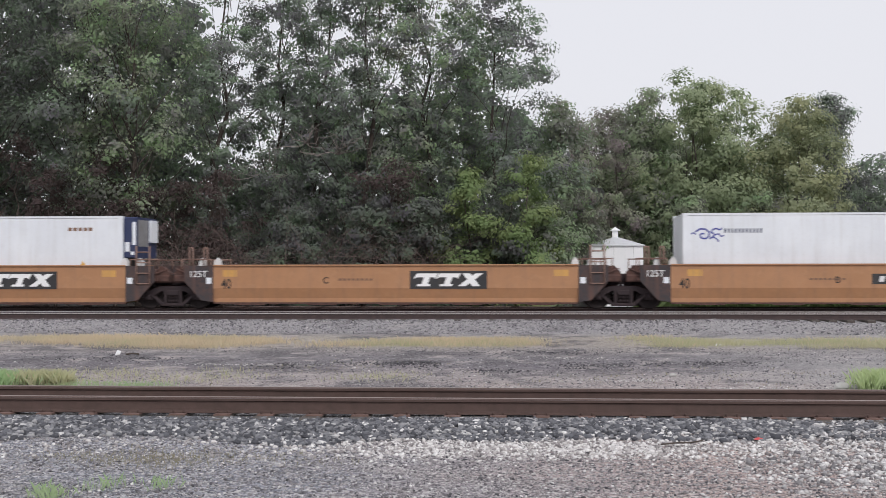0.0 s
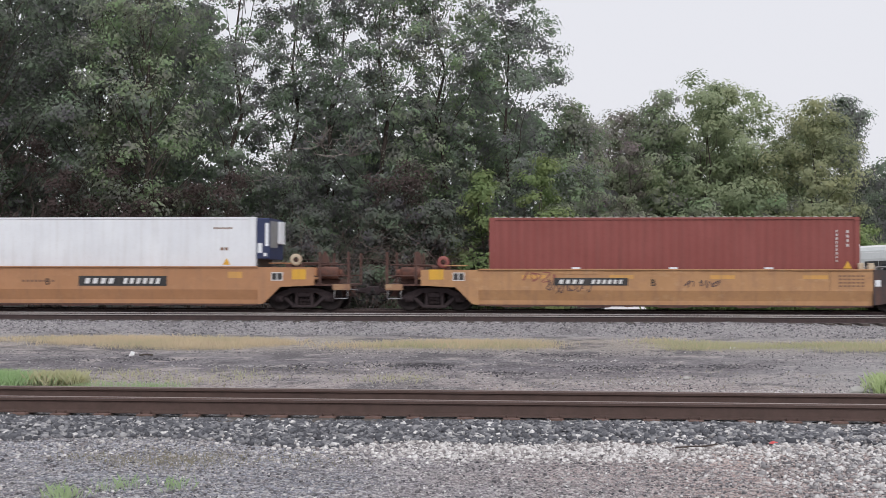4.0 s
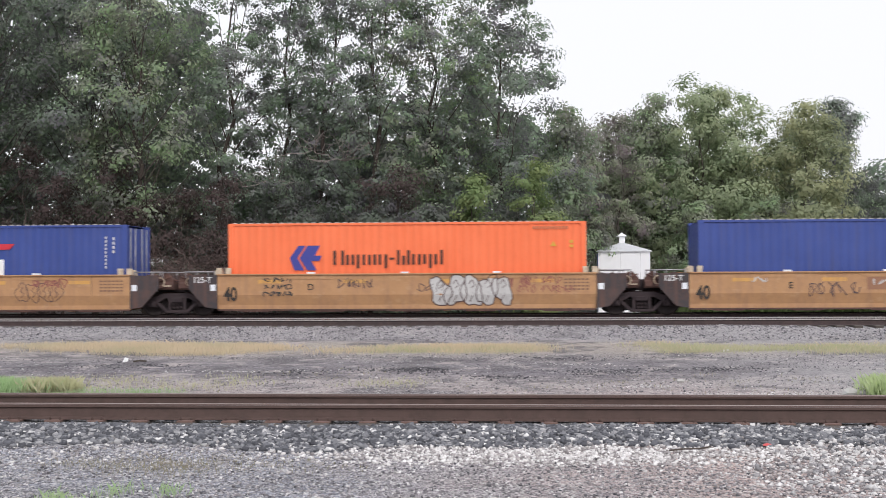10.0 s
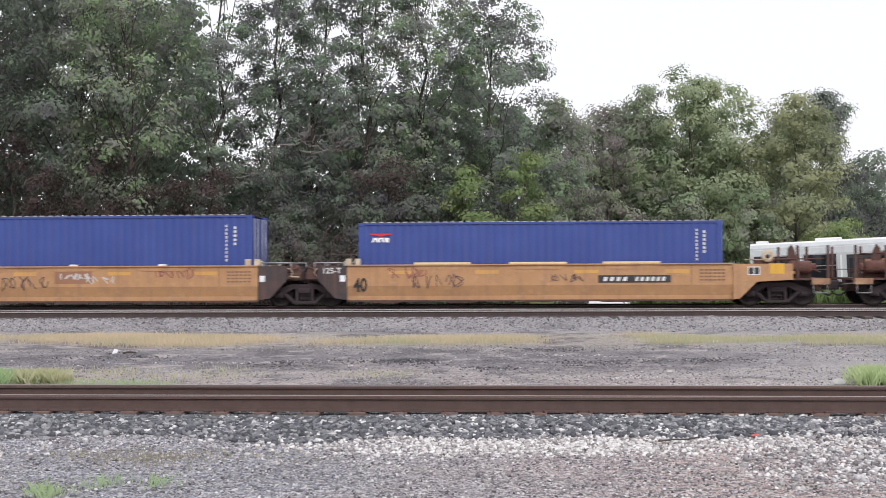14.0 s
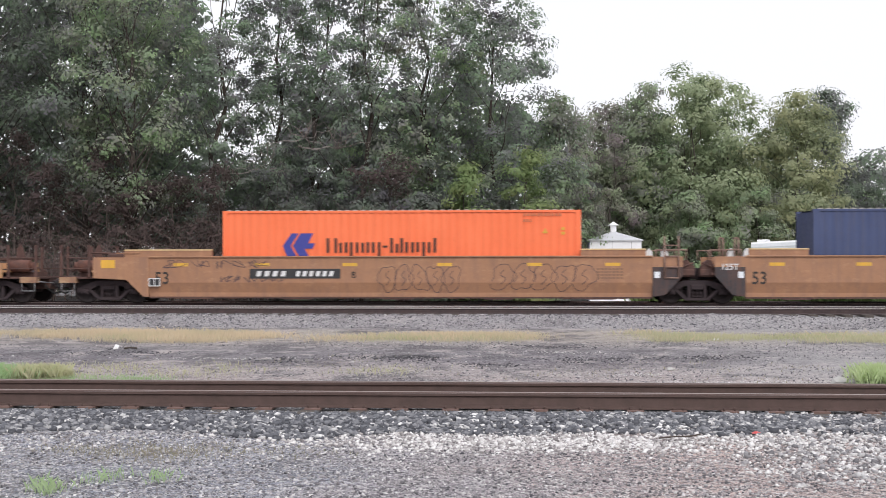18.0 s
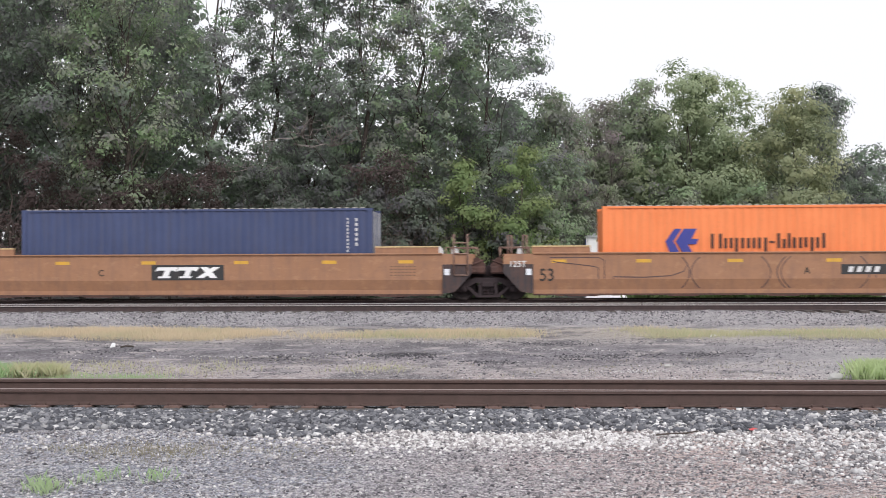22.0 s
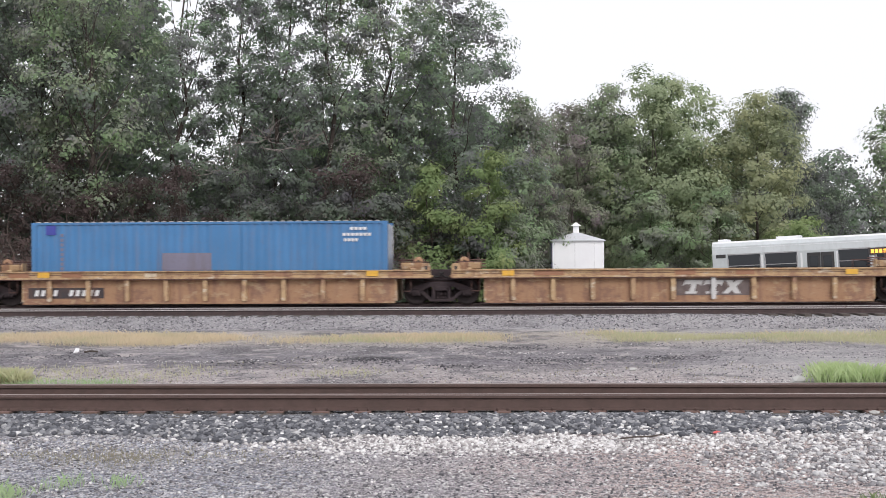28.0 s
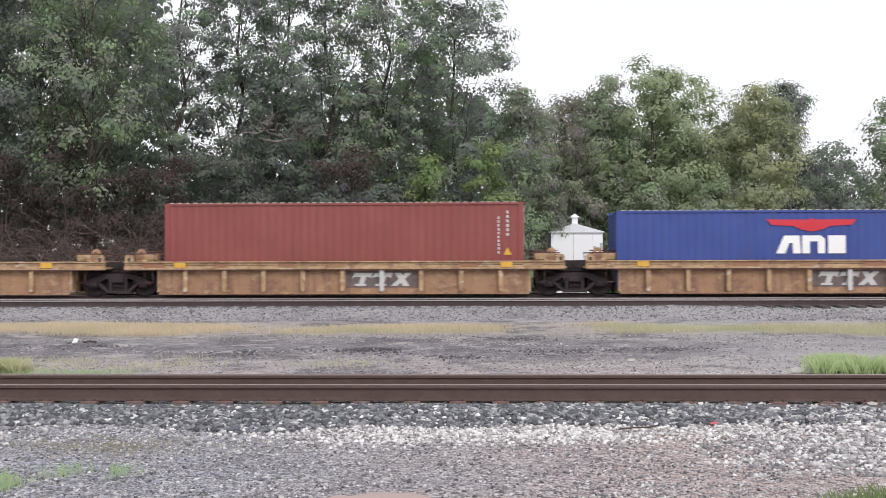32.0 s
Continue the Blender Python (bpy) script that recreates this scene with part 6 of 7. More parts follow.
    if k == 2:
        gx = 64.5 - m
        rr = random.Random(8)
        for q, (cx, cz, hw, hh, tilt) in enumerate(((0.15, 1.36, 0.34, 0.50, -0.10), (0.66, 1.40, 0.36, 0.52, 0.12), (1.20, 1.38, 0.36, 0.54, -0.06), (1.74, 1.40, 0.36, 0.52, 0.10), (2.24, 1.38, 0.32, 0.50, -0.12))):
            cx += gx
            ring = []
            for j in range(22):
                an = 2 * math.pi * j / 22
                rad = (1 + 0.14 * math.cos(3 * an + q) + 0.10 * math.cos(5 * an + 2 * q)) * rr.uniform(0.95, 1.05)
                ring.append((cx + hw * rad * math.cos(an) + tilt * math.sin(an), max(0.90, min(1.93, cz + hh * rad * math.sin(an)))))
            part("spray_tag_fill", side_patch(cx, cz, ring, 0.004 + 0.002 * q), "tag_white", car, "silver bubble-shaped spray paint")
            edge = Geo()
            for pts, w in ((ring + [ring[0]], 0.035), ([(cx - 0.10, 1.62), (cx + 0.02, 1.76), (cx + 0.12, 1.58), (cx - 0.02, 1.48)], 0.025), ([(cx - 0.06, 1.02), (cx + 0.04, 1.24)], 0.025)):
                for (xa, za), (xb, zb) in zip(pts[:-1], pts[1:]):
                    d = math.hypot(xb - xa, zb - za) or 1e-6
                    nx, nz = -(zb - za) / d * w / 2, (xb - xa) / d * w / 2
                    edge.add([(px, -1.519 + 0.294 * max(0.0, 1.27 - pz), pz) for px, pz in ((xa - nx, za - nz), (xb - nx, zb - nz), (xb + nx, zb + nz), (xa + nx, za + nz))], [(0, 1, 2, 3)])
            part("spray_tag_outline", edge, "tag_dark", car, "dark outline of spray paint")
        for j in range(2):
            spray(car, 67.2 - m, 1.30 + 0.3 * j, 1.9 - 0.4 * j, 0.30, 8, -1.503, 91 + 7 * j, 0.022, "tag_red", "maroon cursive spray-painted strokes")
        for j in range(3):
            spray(car, 58.65 - m, 1.22 + 0.23 * j, 0.95, 0.19, 5, -1.503, 92 + j, 0.034, "black", "black scribbled spray paint")

# third car, three long units
specs = [(10, "c", "j", ("B", 115.7), None, "an orange"), (11, "j", "j", ("C", 133.9), 136.9, "a navy blue"), (12, "j", "c", ("A", 157.6), None, "an orange")]
for k, (i, e0, e1, lt, logo, lab) in enumerate(specs):
    car, m = well_car(TR[i], TR[i + 1], (e0, e1), "well2", "53", 2.13, True, "dusty tan-yellow long well car unit carrying %s container" % lab, lt)
    if logo:
        name_plate(car, logo - m, 1.54, 2.5, 0.52, "logo")
    else:
        name_plate(car, (113.7 if k == 0 else 160.25) - m, 1.57, 3.1, 0.33, "bars")
    if e0 == "j":
        lettering("125T", 0.28, "white", car, TR[i] - m + 1.0, -1.525, 1.78, "white stencilled 125T")
    for x in ((-8.3 - 1.1 * (k == 0), -6.35), (6.15, 8.3 + 1.1 * (k == 2))):
        part("inner_chord", Geo().box(x[0], x[1], -1.40, -1.30, 2.0, 2.36), "well2", car, "raised inner side chord")
        # pale strip that paints the bright highlight along the chord's top surface
        part("inner_chord_cap", Geo().box(x[0], x[1], -1.43, -1.28, 2.36, 2.40), "guard", car, "pale strip painted as the highlight on the chord top")
    for q in (-7.4, -4.6, -1.6, 1.6, 4.6, 7.2):
        part("yellow_mark", Geo().box(q - 0.25, q + 0.25, -1.505, -1.501, 1.82, 1.93), "orange_mark", car, "orange yellow stripe")
    if k == 2:
        for q, bow in ((-3.35, 0.25), (-2.75, -0.3), (-0.75, 0.3), (0.05, -0.3), (0.2, -0.32), (2.45, 0.3)):
            arc = [(q + bow * (1 - (2 * j / 12 - 1) ** 2), 0.96 + 1.04 * j / 12) for j in range(13)]
            part("spray_tag", side_stroke(arc, 0.035), "tag_dark", car, "thin curved spray-painted stroke")
        part("spray_tag", Geo().ribbon([(-5.6, 1.28), (-5.6, 1.35), (-4.6, 1.33), (-3.7, 1.38), (-3.3, 1.52), (-3.15, 1.75), (-3.3, 1.95)], 0.035, -1.503), "tag_dark", car, "long curved spray-painted stroke")
        part("spray_tag", Geo().ribbon([(-7.6, 1.86), (-6.4, 1.72), (-6.1, 1.66), (-6.1, 1.29)], 0.035, -1.503).ribbon([(-7.6, 1.92), (-7.6, 1.86)], 0.035, -1.503).ribbon([(-7.7, 2.0), (-6.1, 2.0), (-5.9, 1.9), (-5.9, 1.29)], 0.03, -1.503), "tag_dark", car, "angular spray-painted outline")
        part("spray_tag", Geo().ribbon([(2.95, 1.29), (2.95, 1.75)], 0.03, -1.503).ribbon([(4.0, 1.29), (4.0, 1.6), (4.15, 1.75), (4.9, 2.0)], 0.035, -1.503).ribbon([(4.0, 1.62), (4.6, 1.29)], 0.03, -1.503).ribbon([(3.7, 2.0), (4.0, 1.88), (4.05, 1.7)], 0.03, -1.503), "tag_dark", car, "branching spray-painted strokes")
        part("spray_tag", Geo().ribbon([(6.7, 2.05), (5.2, 1.60), (6.0, 1.44), (7.4, 1.29)], 0.035, -1.503), "tag_dark", car, "pointed spray-painted stroke")
        spray(car, 5.7, 1.65, 2.6, 0.3, 7, -1.503, 83, 0.02, "mark_faint", "faint scribbled spray paint")
    if k == 0:
        spray(car, -8.0, 1.72, 3.6, 0.35, 9, -1.503, 80, 0.022, "tag_dark", "thin scribbled spray paint along the upper edge")
        spray(car, -6.15, 1.28, 2.3, 0.24, 8, -1.503, 81, 0.025, "tag_dark", "scribbled spray paint")
        bubble_row(car, -0.6, 2.1, 0.93, 1.88, 5, 12, 0.024, "tag_dark", "thin rounded outline of spray paint")
        bubble_row(car, 3.2, 6.6, 0.97, 1.92, 5, 15, 0.024, "tag_dark", "thin rounded outline of spray paint")
    for q in range(4):
        marks(car, 7.1, 1.72 - 0.1 * q, 0.9, 0.045, 7, "mark_faint", False, -1.502, "faded stencil bar")

# fourth car, older units with posts
specs = [(14, "c", "j", None, "carrying a light blue container"), (15, "j", "j", 195.95, "with an empty well"), (16, "j", "j", 211.7, "carrying a red container"), (17, "j", "j", 227.4, "carrying a blue container")]
for i, e0, e1, lg, lab in specs:
    car, m = post_car(TR[i], TR[i + 1], (e0, e1), "rusty cream-yellow posted well car unit " + lab, lg)
    if i == 14:
        part("name_plate", Geo().box(172.7 - m, 175.3 - m, -1.392, -1.381, 0.82, 1.18), "grey", car, "dark panel")
        bars(car, 173.3 - m, 1.0, 0.85, 0.2, 4, -1.3925, 0.25, "white", "white bar")
        bars(car, 174.6 - m, 1.0, 1.1, 0.2, 5, -1.3925, 0.25, "white", "white bar")

# loads
HC, STD = 2.896, 2.591
c, m, zt = container(-25.85, -13.66, "box_white", HC + 0.05, "white refrigerated container with a dark blue machinery end", True)
marks(c, 4.6, 3.3, 0.9, 0.12, 5, "mark_faint")
triangle(c, 4.7, 2.1, 0.12)
c, m, zt = container(5.42, 17.61, "box_white", HC + 0.05, "white refrigerated container with a blue swirl logo in a well car", True)
g = Geo()
g.ribbon([(-5.42 + 0.024 * a * math.cos(a * 0.75), 3.03 + 0.020 * a * math.sin(a * 0.75)) for a in range(1, 13)], 0.055, -1.213)
g.ribbon(curved([(-5.22, 2.90), (-5.05, 3.02), (-5.16, 3.14), (-5.02, 3.24), (-4.88, 3.20), (-4.80, 3.26)]), 0.05, -1.2135)
g.ribbon(curved([(-5.06, 3.02), (-4.92, 3.06), (-4.84, 2.98), (-4.74, 3.02)]), 0.04, -1.214)
g.ribbon(curved([(-5.10, 2.96), (-4.96, 2.88), (-4.92, 2.80)]), 0.04, -1.2145)
g.ribbon(curved([(-5.66, 3.04), (-5.74, 3.10), (-5.82, 3.06)]), 0.035, -1.215)
part("device", g, "logo_blue", c, "blue swirling logo shape")
for k in range(11):
    wx = -4.70 + 0.118 * k
    part("word_bar", Geo().box(wx - 0.028, wx + 0.028, -1.217, -1.213, 3.10, 3.24), "unit_blue", c, "dark blue plain bar")
marks(c, 4.95, 3.37, 0.68, 0.06, 7, "mark_faint")
marks(c, 5.0, 2.66, 0.3, 0.1, 2, "mark_faint")
triangle(c, 5.08, 2.22, 0.13)
c, m, zt = container(25.62, 37.81, "box_red", HC, "brick red corrugated container in a well car")
marks(c, 5.35, 2.75, 0.05, 1.1, 9, "white", True)
marks(c, 5.7, 3.0, 0.07, 0.6, 4, "white", True)
triangle(c, 5.7, 2.12, 0.14)
c, m, zt = container(41.6, 53.79, "box_blue", HC, "royal blue corrugated container with a red wing logo")
eagle_logo(c, 48.3 - m, 2.93, 1.0)
marks(c, 5.35, 2.75, 0.06, 1.15, 9, "white", True)
marks(c, 5.62, 3.0, 0.08, 0.6, 4, "white", True)
c, m, zt = container(57.35, 69.54, "box_orange", HC, "bright orange corrugated container with a blue chevron logo")
hl_logo(c, 60.0 - m, 2.52)
triangle(c, 5.0, 2.95, 0.1)
marks(c, 5.6, 2.95, 0.13, 0.3, 2, "orange_mark", True)
marks(c, 4.9, 3.5, 1.2, 0.09, 11, "mark_orange")
c, m, zt = container(73.25, 85.44, "box_blue", HC, "plain royal blue corrugated container in a well car")
marks(c, 5.2, 2.75, 0.07, 1.3, 10, "white", True)
marks(c, 5.5, 3.0, 0.1, 0.7, 5, "white", True)
c, m, zt = container(89.1, 101.29, "box_blue", STD, "royal blue container with a small red and white logo")
eagle_logo(c, 89.85 - m, 3.0, 0.26)
marks(c, 5.25, 2.6, 0.07, 1.1, 9, "white", True)
marks(c, 5.5, 2.7, 0.09, 0.8, 6, "white", True)
for u in (111.15, 150.95):
    c, m, zt = container(u, u + 12.19, "box_orange" if u < 130 else "box_orange_faded", HC, "bright orange corrugated container in a long well car")
    hl_logo(c, 2.6 - 12.19 / 2, 2.52)
    triangle(c, 4.9, 3.0, 0.1)
    marks(c, 5.5, 3.0, 0.13, 0.3, 2, "orange_mark", True)
    marks(c, 4.8, 3.55, 1.3, 0.09, 11, "mark_orange")
    marks(c, 4.3, 3.35, 0.3, 0.09, 3, "mark_orange")
c, m, zt = container(131.0, 143.19, "box_navy", HC, "faded navy blue corrugated container in a long well car")
marks(c, 5.25, 2.8, 0.06, 1.2, 10, "white", True)
marks(c, 5.55, 2.9, 0.09, 1.0, 6, "white", True)
c, m, zt = container(172.75, 184.94, "box_lightblue", STD, "faded light blue corrugated container with grey repair patches")
part("repair_patch", Geo().box(-1.6, 0.1, -1.216, -1.211, 1.75, 2.35), "patch_grey", c, "mauve grey repair patch")
part("repair_patch", Geo().box(0.05, 1.1, -1.216, -1.211, 1.75, 3.3), "box_lightblue", c, "repainted patch")
part("repair_patch", Geo().box(-5.6, -5.25, -1.216, -1.211, 2.98, 3.3), "logo_blue", c, "dark blue square patch")
marks(c, -5.05, 2.4, 0.12, 1.3, 8, "patch_grey", True)
marks(c, 5.1, 3.15, 0.6, 0.1, 4)
marks(c, 5.05, 2.95, 1.0, 0.1, 7)
marks(c, 4.85, 2.76, 0.5, 0.1, 4)
c, m, zt = container(204.3, 216.49, "box_red", HC, "brick red corrugated container in an older well car")
marks(c, 5.25, 2.6, 0.06, 1.3, 10, "white", True)
marks(c, 5.55, 3.0, 0.08, 0.9, 6, "white", True)
triangle(c, 5.55, 2.05, 0.14)
c, m, zt = container(219.6, 231.79, "box_blue", STD, "royal blue corrugated container in an older well car")
eagle_logo(c, 226.1 - m, 2.95, 1.0)


# ---- behind the line: shed, bus, far building, small things ----
def shed(x, y, w, d, eave):
    s = thing("utility_shed", "white sheet-metal utility hut with hipped roof and vent cupola", "shed", at=(x, y, ground_z(x, y)))
    h = eave - ground_z(x, y)
    hw, hd = w / 2, d / 2
    for nm, g in (("front_wall", Geo().box(-hw, hw, -hd, -hd + 0.06, -0.2, h)), ("back_wall", Geo().box(-hw, hw, hd - 0.06, hd, -0.2, h)),
                  ("side_wall", Geo().box(-hw, -hw + 0.06, -hd + 0.06, hd - 0.06, -0.2, h)), ("side_wall", Geo().box(hw - 0.06, hw, -hd + 0.06, hd - 0.06, -0.2, h))):
        part(nm, g, "shed", s, "white sheet-metal wall")
    o = 0.09
    v = [(-hw - o, -hd - o, h - 0.05), (hw + o, -hd - o, h - 0.05), (hw + o, hd + o, h - 0.05), (-hw - o, hd + o, h - 0.05), (-hw - o, -hd - o, h), (hw + o, -hd - o, h), (hw + o, hd + o, h), (-hw - o, hd + o, h),
         (-0.18, -0.18, h + 0.42), (0.18, -0.18, h + 0.42), (0.18, 0.18, h + 0.42), (-0.18, 0.18, h + 0.42)]
    f = [(0, 1, 5, 4), (1, 2, 6, 5), (2, 3, 7, 6), (3, 0, 4, 7), (4, 5, 9, 8), (5, 6, 10, 9), (6, 7, 11, 10), (7, 4, 8, 11), (8, 9, 10, 11), (3, 2, 1, 0)]
    part("roof", Geo().add(v, f), "roof_pale", s, "pale grey hipped metal roof")
    cu = Geo().box(-0.15, 0.15, -0.15, 0.15, h + 0.38, h + 0.78)
    part("cupola", cu, "shed", s, "white vent cupola")
    part("cupola_cap", Geo().add([(-0.27, -0.27, h + 0.78), (0.27, -0.27, h + 0.78), (0.27, 0.27, h + 0.78), (-0.27, 0.27, h + 0.78), (0, 0, h + 0.98)], [(0, 1, 4), (1, 2, 4), (2, 3, 4), (3, 0, 4), (3, 2, 1, 0)]), "shed", s, "pointed cap")
    seam = Geo()
    for k in (-0.12, 0.62):
        seam.box(hw * k - 0.006, hw * k + 0.006, -hd - 0.006, -hd, 0.0, h - 0.1)
    part("wall_seam", seam, "galv", s)
    part("trim", Geo().box(-hw - 0.03, -hw + 0.02, -hd - 0.02, -hd + 0.05, -0.2, h - 0.05), "unit_blue", s, "dark corner trim")
    part("hatch", Geo().box(hw * 0.32, hw * 0.62, -hd - 0.02, -hd, h - 1.1, h - 0.45), "shed", s, "small wall hatch")
    return s


hut = shed(4.95, 61.0, 2.66, 2.5, 3.12)
part("base_slab", Geo().box(-1.36, 1.36, -1.3, 1.3, -0.25, 0.06), "shed", hut, "white concrete base slab")


def bus():
    b = thing("transit_bus", "white city bus with dark windows and amber destination sign", "bus")
    L, W, H = 12.1, 2.55, 2.98
    prof = [(-W / 2, 0.35), (-W / 2, 2.45), (-W / 2 + 0.08, 2.78), (-W / 2 + 0.35, H), (W / 2 - 0.35, H), (W / 2 - 0.08, 2.78), (W / 2, 2.45), (W / 2, 0.35)]
    part("body", Geo().loft(prof, 0, L), "bus_shaded", b, "white bus body, greyed for its shaded sides")
    part("roof", Geo().loft([(-W / 2 + 0.055, 2.70), (-W / 2 + 0.34, H + 0.012), (W / 2 - 0.34, H + 0.012), (W / 2 - 0.055, 2.70), (W / 2 - 0.3, 2.6), (-W / 2 + 0.3, 2.6)], -0.01, L + 0.01), "bus", b, "white bus roof")
    for x in (2.03, 3.6, 5.0, 6.38, 7.75):
        part("pillar", Geo().box(x - 0.04, x + 0.04, -W / 2 - 0.006, -W / 2 - 0.001, 1.2, 2.36), "bus", b, "pale window pillar")
    y = -W / 2
    wins = [(0.65, 1.95), (2.15, 3.42), (5.05, 6.25), (6.5, 7.6), (8.2, 9.2)]
    for x0, x1 in wins:
        w = part("window", Geo().box(x0, x1, y - 0.012, y - 0.002, 1.25, 2.42), "glass", b, "dark tinted side window")
        fr = Geo()
        for a0, a1, z0, z1 in ((x0 - 0.03, x1 + 0.03, 2.40, 2.45), (x0 - 0.03, x1 + 0.03, 1.21, 1.26), (x0 - 0.03, x0 + 0.02, 1.26, 2.26), (x1 - 0.02, x1 + 0.03, 1.26, 2.26), (x0, x1, 1.93, 1.96)):
            fr.box(a0, a1, y - 0.02, y - 0.003, z0, z1)
        part("frame", fr, "galv", w)
    for x0 in (3.82, 4.36):
        d = part("door", Geo().box(x0, x0 + 0.52, y - 0.015, y - 0.003, 0.4, 2.35), "black", b, "black-framed door leaf")
        part("pane", Geo().box(x0 + 0.1, x0 + 0.42, y - 0.022, y - 0.016, 0.6, 2.2), "glass", d)
    d = part("door", Geo().box(10.3, 11.5, y - 0.015, y - 0.003, 0.4, 2.35), "black", b, "black-framed front door")
    part("pane", Geo().box(10.4, 11.4, y - 0.022, y - 0.016, 0.6, 2.22), "glass", d)
    sg = part("destination_sign", Geo().box(6.2, 7.3, y - 0.03, y - 0.02, 2.14, 2.42), "black", b, "side destination display")
    part("lamp_bars", blocks(6.75, 2.28, 0.95, 0.16, 6, y - 0.031, 0, 0.25, 3), "amber", sg, "lit amber bars")
    part("windscreen", Geo().box(L - 0.005, L + 0.01, -1.15, 1.15, 1.0, 2.5), "glass", b, "dark windscreen")
    # added grey sheet that darkens the rear face, which lies in shade
    part("rear_shade_panel", Geo().box(-0.02, -0.004, -1.1, 1.1, 0.5, 2.5), "galv", b, "grey panel added for the shade on the rear of the bus")
    part("rear_window", Geo().box(-0.03, -0.021, -0.95, 0.95, 1.5, 2.3), "glass", b, "dark rear window")
    part("rear_vent", Geo().box(0.15, 0.55, y - 0.01, y, 2.3, 2.45), "black", b, "dark rear vent")
    part("number_bars", blocks(9.1, 2.62, 0.5, 0.14, 4, y + 0.06, 0, 0.3), "unit_blue", b, "small bars")
    for x0, x1 in ((2.6, 3.6), (7.6, 9.2), (0.2, 0.6)):
        part("roof_unit", Geo().box(x0, x1, -0.7, 0.7, H - 0.02, H + 0.12, 0.04), "bus", b, "white roof unit")
    part("skirt", Geo().box(0.05, L - 0.05, -W / 2 + 0.02, W / 2 - 0.02, 0.28, 0.36), "black", b)
    for x in (2.4, 9.2):
        for s in (-1, 1):
            t = part("wheel", Geo().lathe([(0.0, -0.14), (0.3, -0.14), (0.48, -0.12), (0.5, -0.08), (0.5, 0.08), (0.48, 0.12), (0.3, 0.14), (0.0, 0.14)], (x, 1.1 * s, 0.5), "y", 22), "rubber", b, "black tyre")
            part("rim", Geo().lathe([(0.0, 0.16 * s), (0.2, 0.16 * s), (0.27, 0.145 * s), (0.28, 0.13 * s)], (x, 1.1 * s, 0.5), "y", 16), "galv", t, "steel rim")
    d = BUS_B - BUS_A
    yaw = math.degrees(math.atan2(d.y, d.x))
    b.matrix_basis = pose(BUS_A.x + 0.25, BUS_A.y + 0.6, -0.2, 0, -2.55, yaw)
    return b


bus()
road = Geo()
dirv = (BUS_B - BUS_A).normalized()
side = Vector((-dirv.y, dirv.x))
quads = []
for k in range(1, 31):
    for s in (-2.6, 4.4):
        p = BUS_A + dirv * k + side * s
        quads.append((p.x, p.y, -0.14 + 0.045 * min(max(k, -2.0), 14.0) + 0.012))
road.add(quads, [(2 * i, 2 * i + 2, 2 * i + 3, 2 * i + 1) for i in range(29)])
tagged(part("road", road, "concrete", None), "pale concrete road rising towards the crossing", "road", kind="structure")

b = thing("white_box_building", "white panelled flat-roofed building behind the bus", "building", at=(29.2, 75.0, 0))
part("wall", Geo().box(0, 19, 0, 8, -0.3, 5.0), "shed", b, "white panelled wall")
for k in range(7):
    part("panel_joint", Geo().box(0, 19, -0.02, 0, 0.7 * k + 0.6, 0.7 * k + 0.63), "galv", b)
part("roof_edge", Geo().box(-0.1, 19.1, -0.1, 8.1, 5.0, 5.15), "shed", b, "white roof edge")
part("roof_unit", Geo().box(5.3, 6.1, 1.0, 2.0, 5.1, 6.05, 0.05), "galv", b, "grey rooftop unit")
part("roof_vent", Geo().tube((6.7, 1.2, 5.1), (6.7, 1.2, 6.0), 0.3, 0.26, 14).tube((6.7, 1.2, 6.0), (6.7, 1.2, 6.25), 0.18, 0.16, 12), "post_orange", b, "orange rooftop vent")

post = thing("delineator_post", "white plastic delineator post with an orange top", "marker post", at=(16.4, 33.8, ground_z(16.4, 33.8)))
part("tube", Geo().tube((0, 0, -0.05), (0.06, 0, 1.21), 0.068, 0.064, 14), "white", post, "white tube")
part("top_band", Geo().tube((0.06, 0, 1.21), (0.10, 0, 1.75), 0.058, 0.054, 14), "post_orange", post, "orange top")
part("base", Geo().tube((0, 0, -0.02), (0, 0, 0.04), 0.11, 0.09, 14), "rubber", post, "black base")

slab = thing("kerb_slab", "white painted concrete slab at the edge of the gravel", "kerb", at=(0, 0, 0))
g = Geo()
pl = [(3.85, 8.35), (4.75, 9.35), (6.3, 10.2), (7.2, 7.6), (4.6, 7.0)]
v = [(x, y, 0.02) for x, y in pl] + [(x, y, 0.17) for x, y in pl]
g.add(v, [(0, 1, 6, 5), (1, 2, 7, 6), (2, 3, 8, 7), (3, 4, 9, 8), (4, 0, 5, 9), (5, 6, 7, 8, 9), (4, 3, 2, 1, 0)])
part("slab", g, "white", slab, "white painted concrete")

lit = thing("red_litter", "small crumpled red plastic wrapper on the gravel", "litter", at=(2.42, 12.05, ground_z(2.42, 12.05)))
part("wrapper", Geo().add([(-0.045, -0.02, 0.02), (0.035, -0.03, 0.02), (0.05, 0.02, 0.03), (-0.03, 0.035, 0.03), (0.0, 0.0, 0.045)], [(0, 1, 4), (1, 2, 4), (2, 3, 4), (3, 0, 4), (3, 2, 1, 0)]), "red_litter", lit)
stick = thing("fallen_stick", "thin dark stick lying on the ballast", "stick", at=(1.6, 11.75, ground_z(1.6, 11.75) + 0.05))
part("branch", Geo().path([(-0.2, 0, 0.0), (-0.05, 0.03, 0.012), (0.1, 0.02, 0.018), (0.22, 0.05, 0.035)], 0.009, 6), "bark", stick)
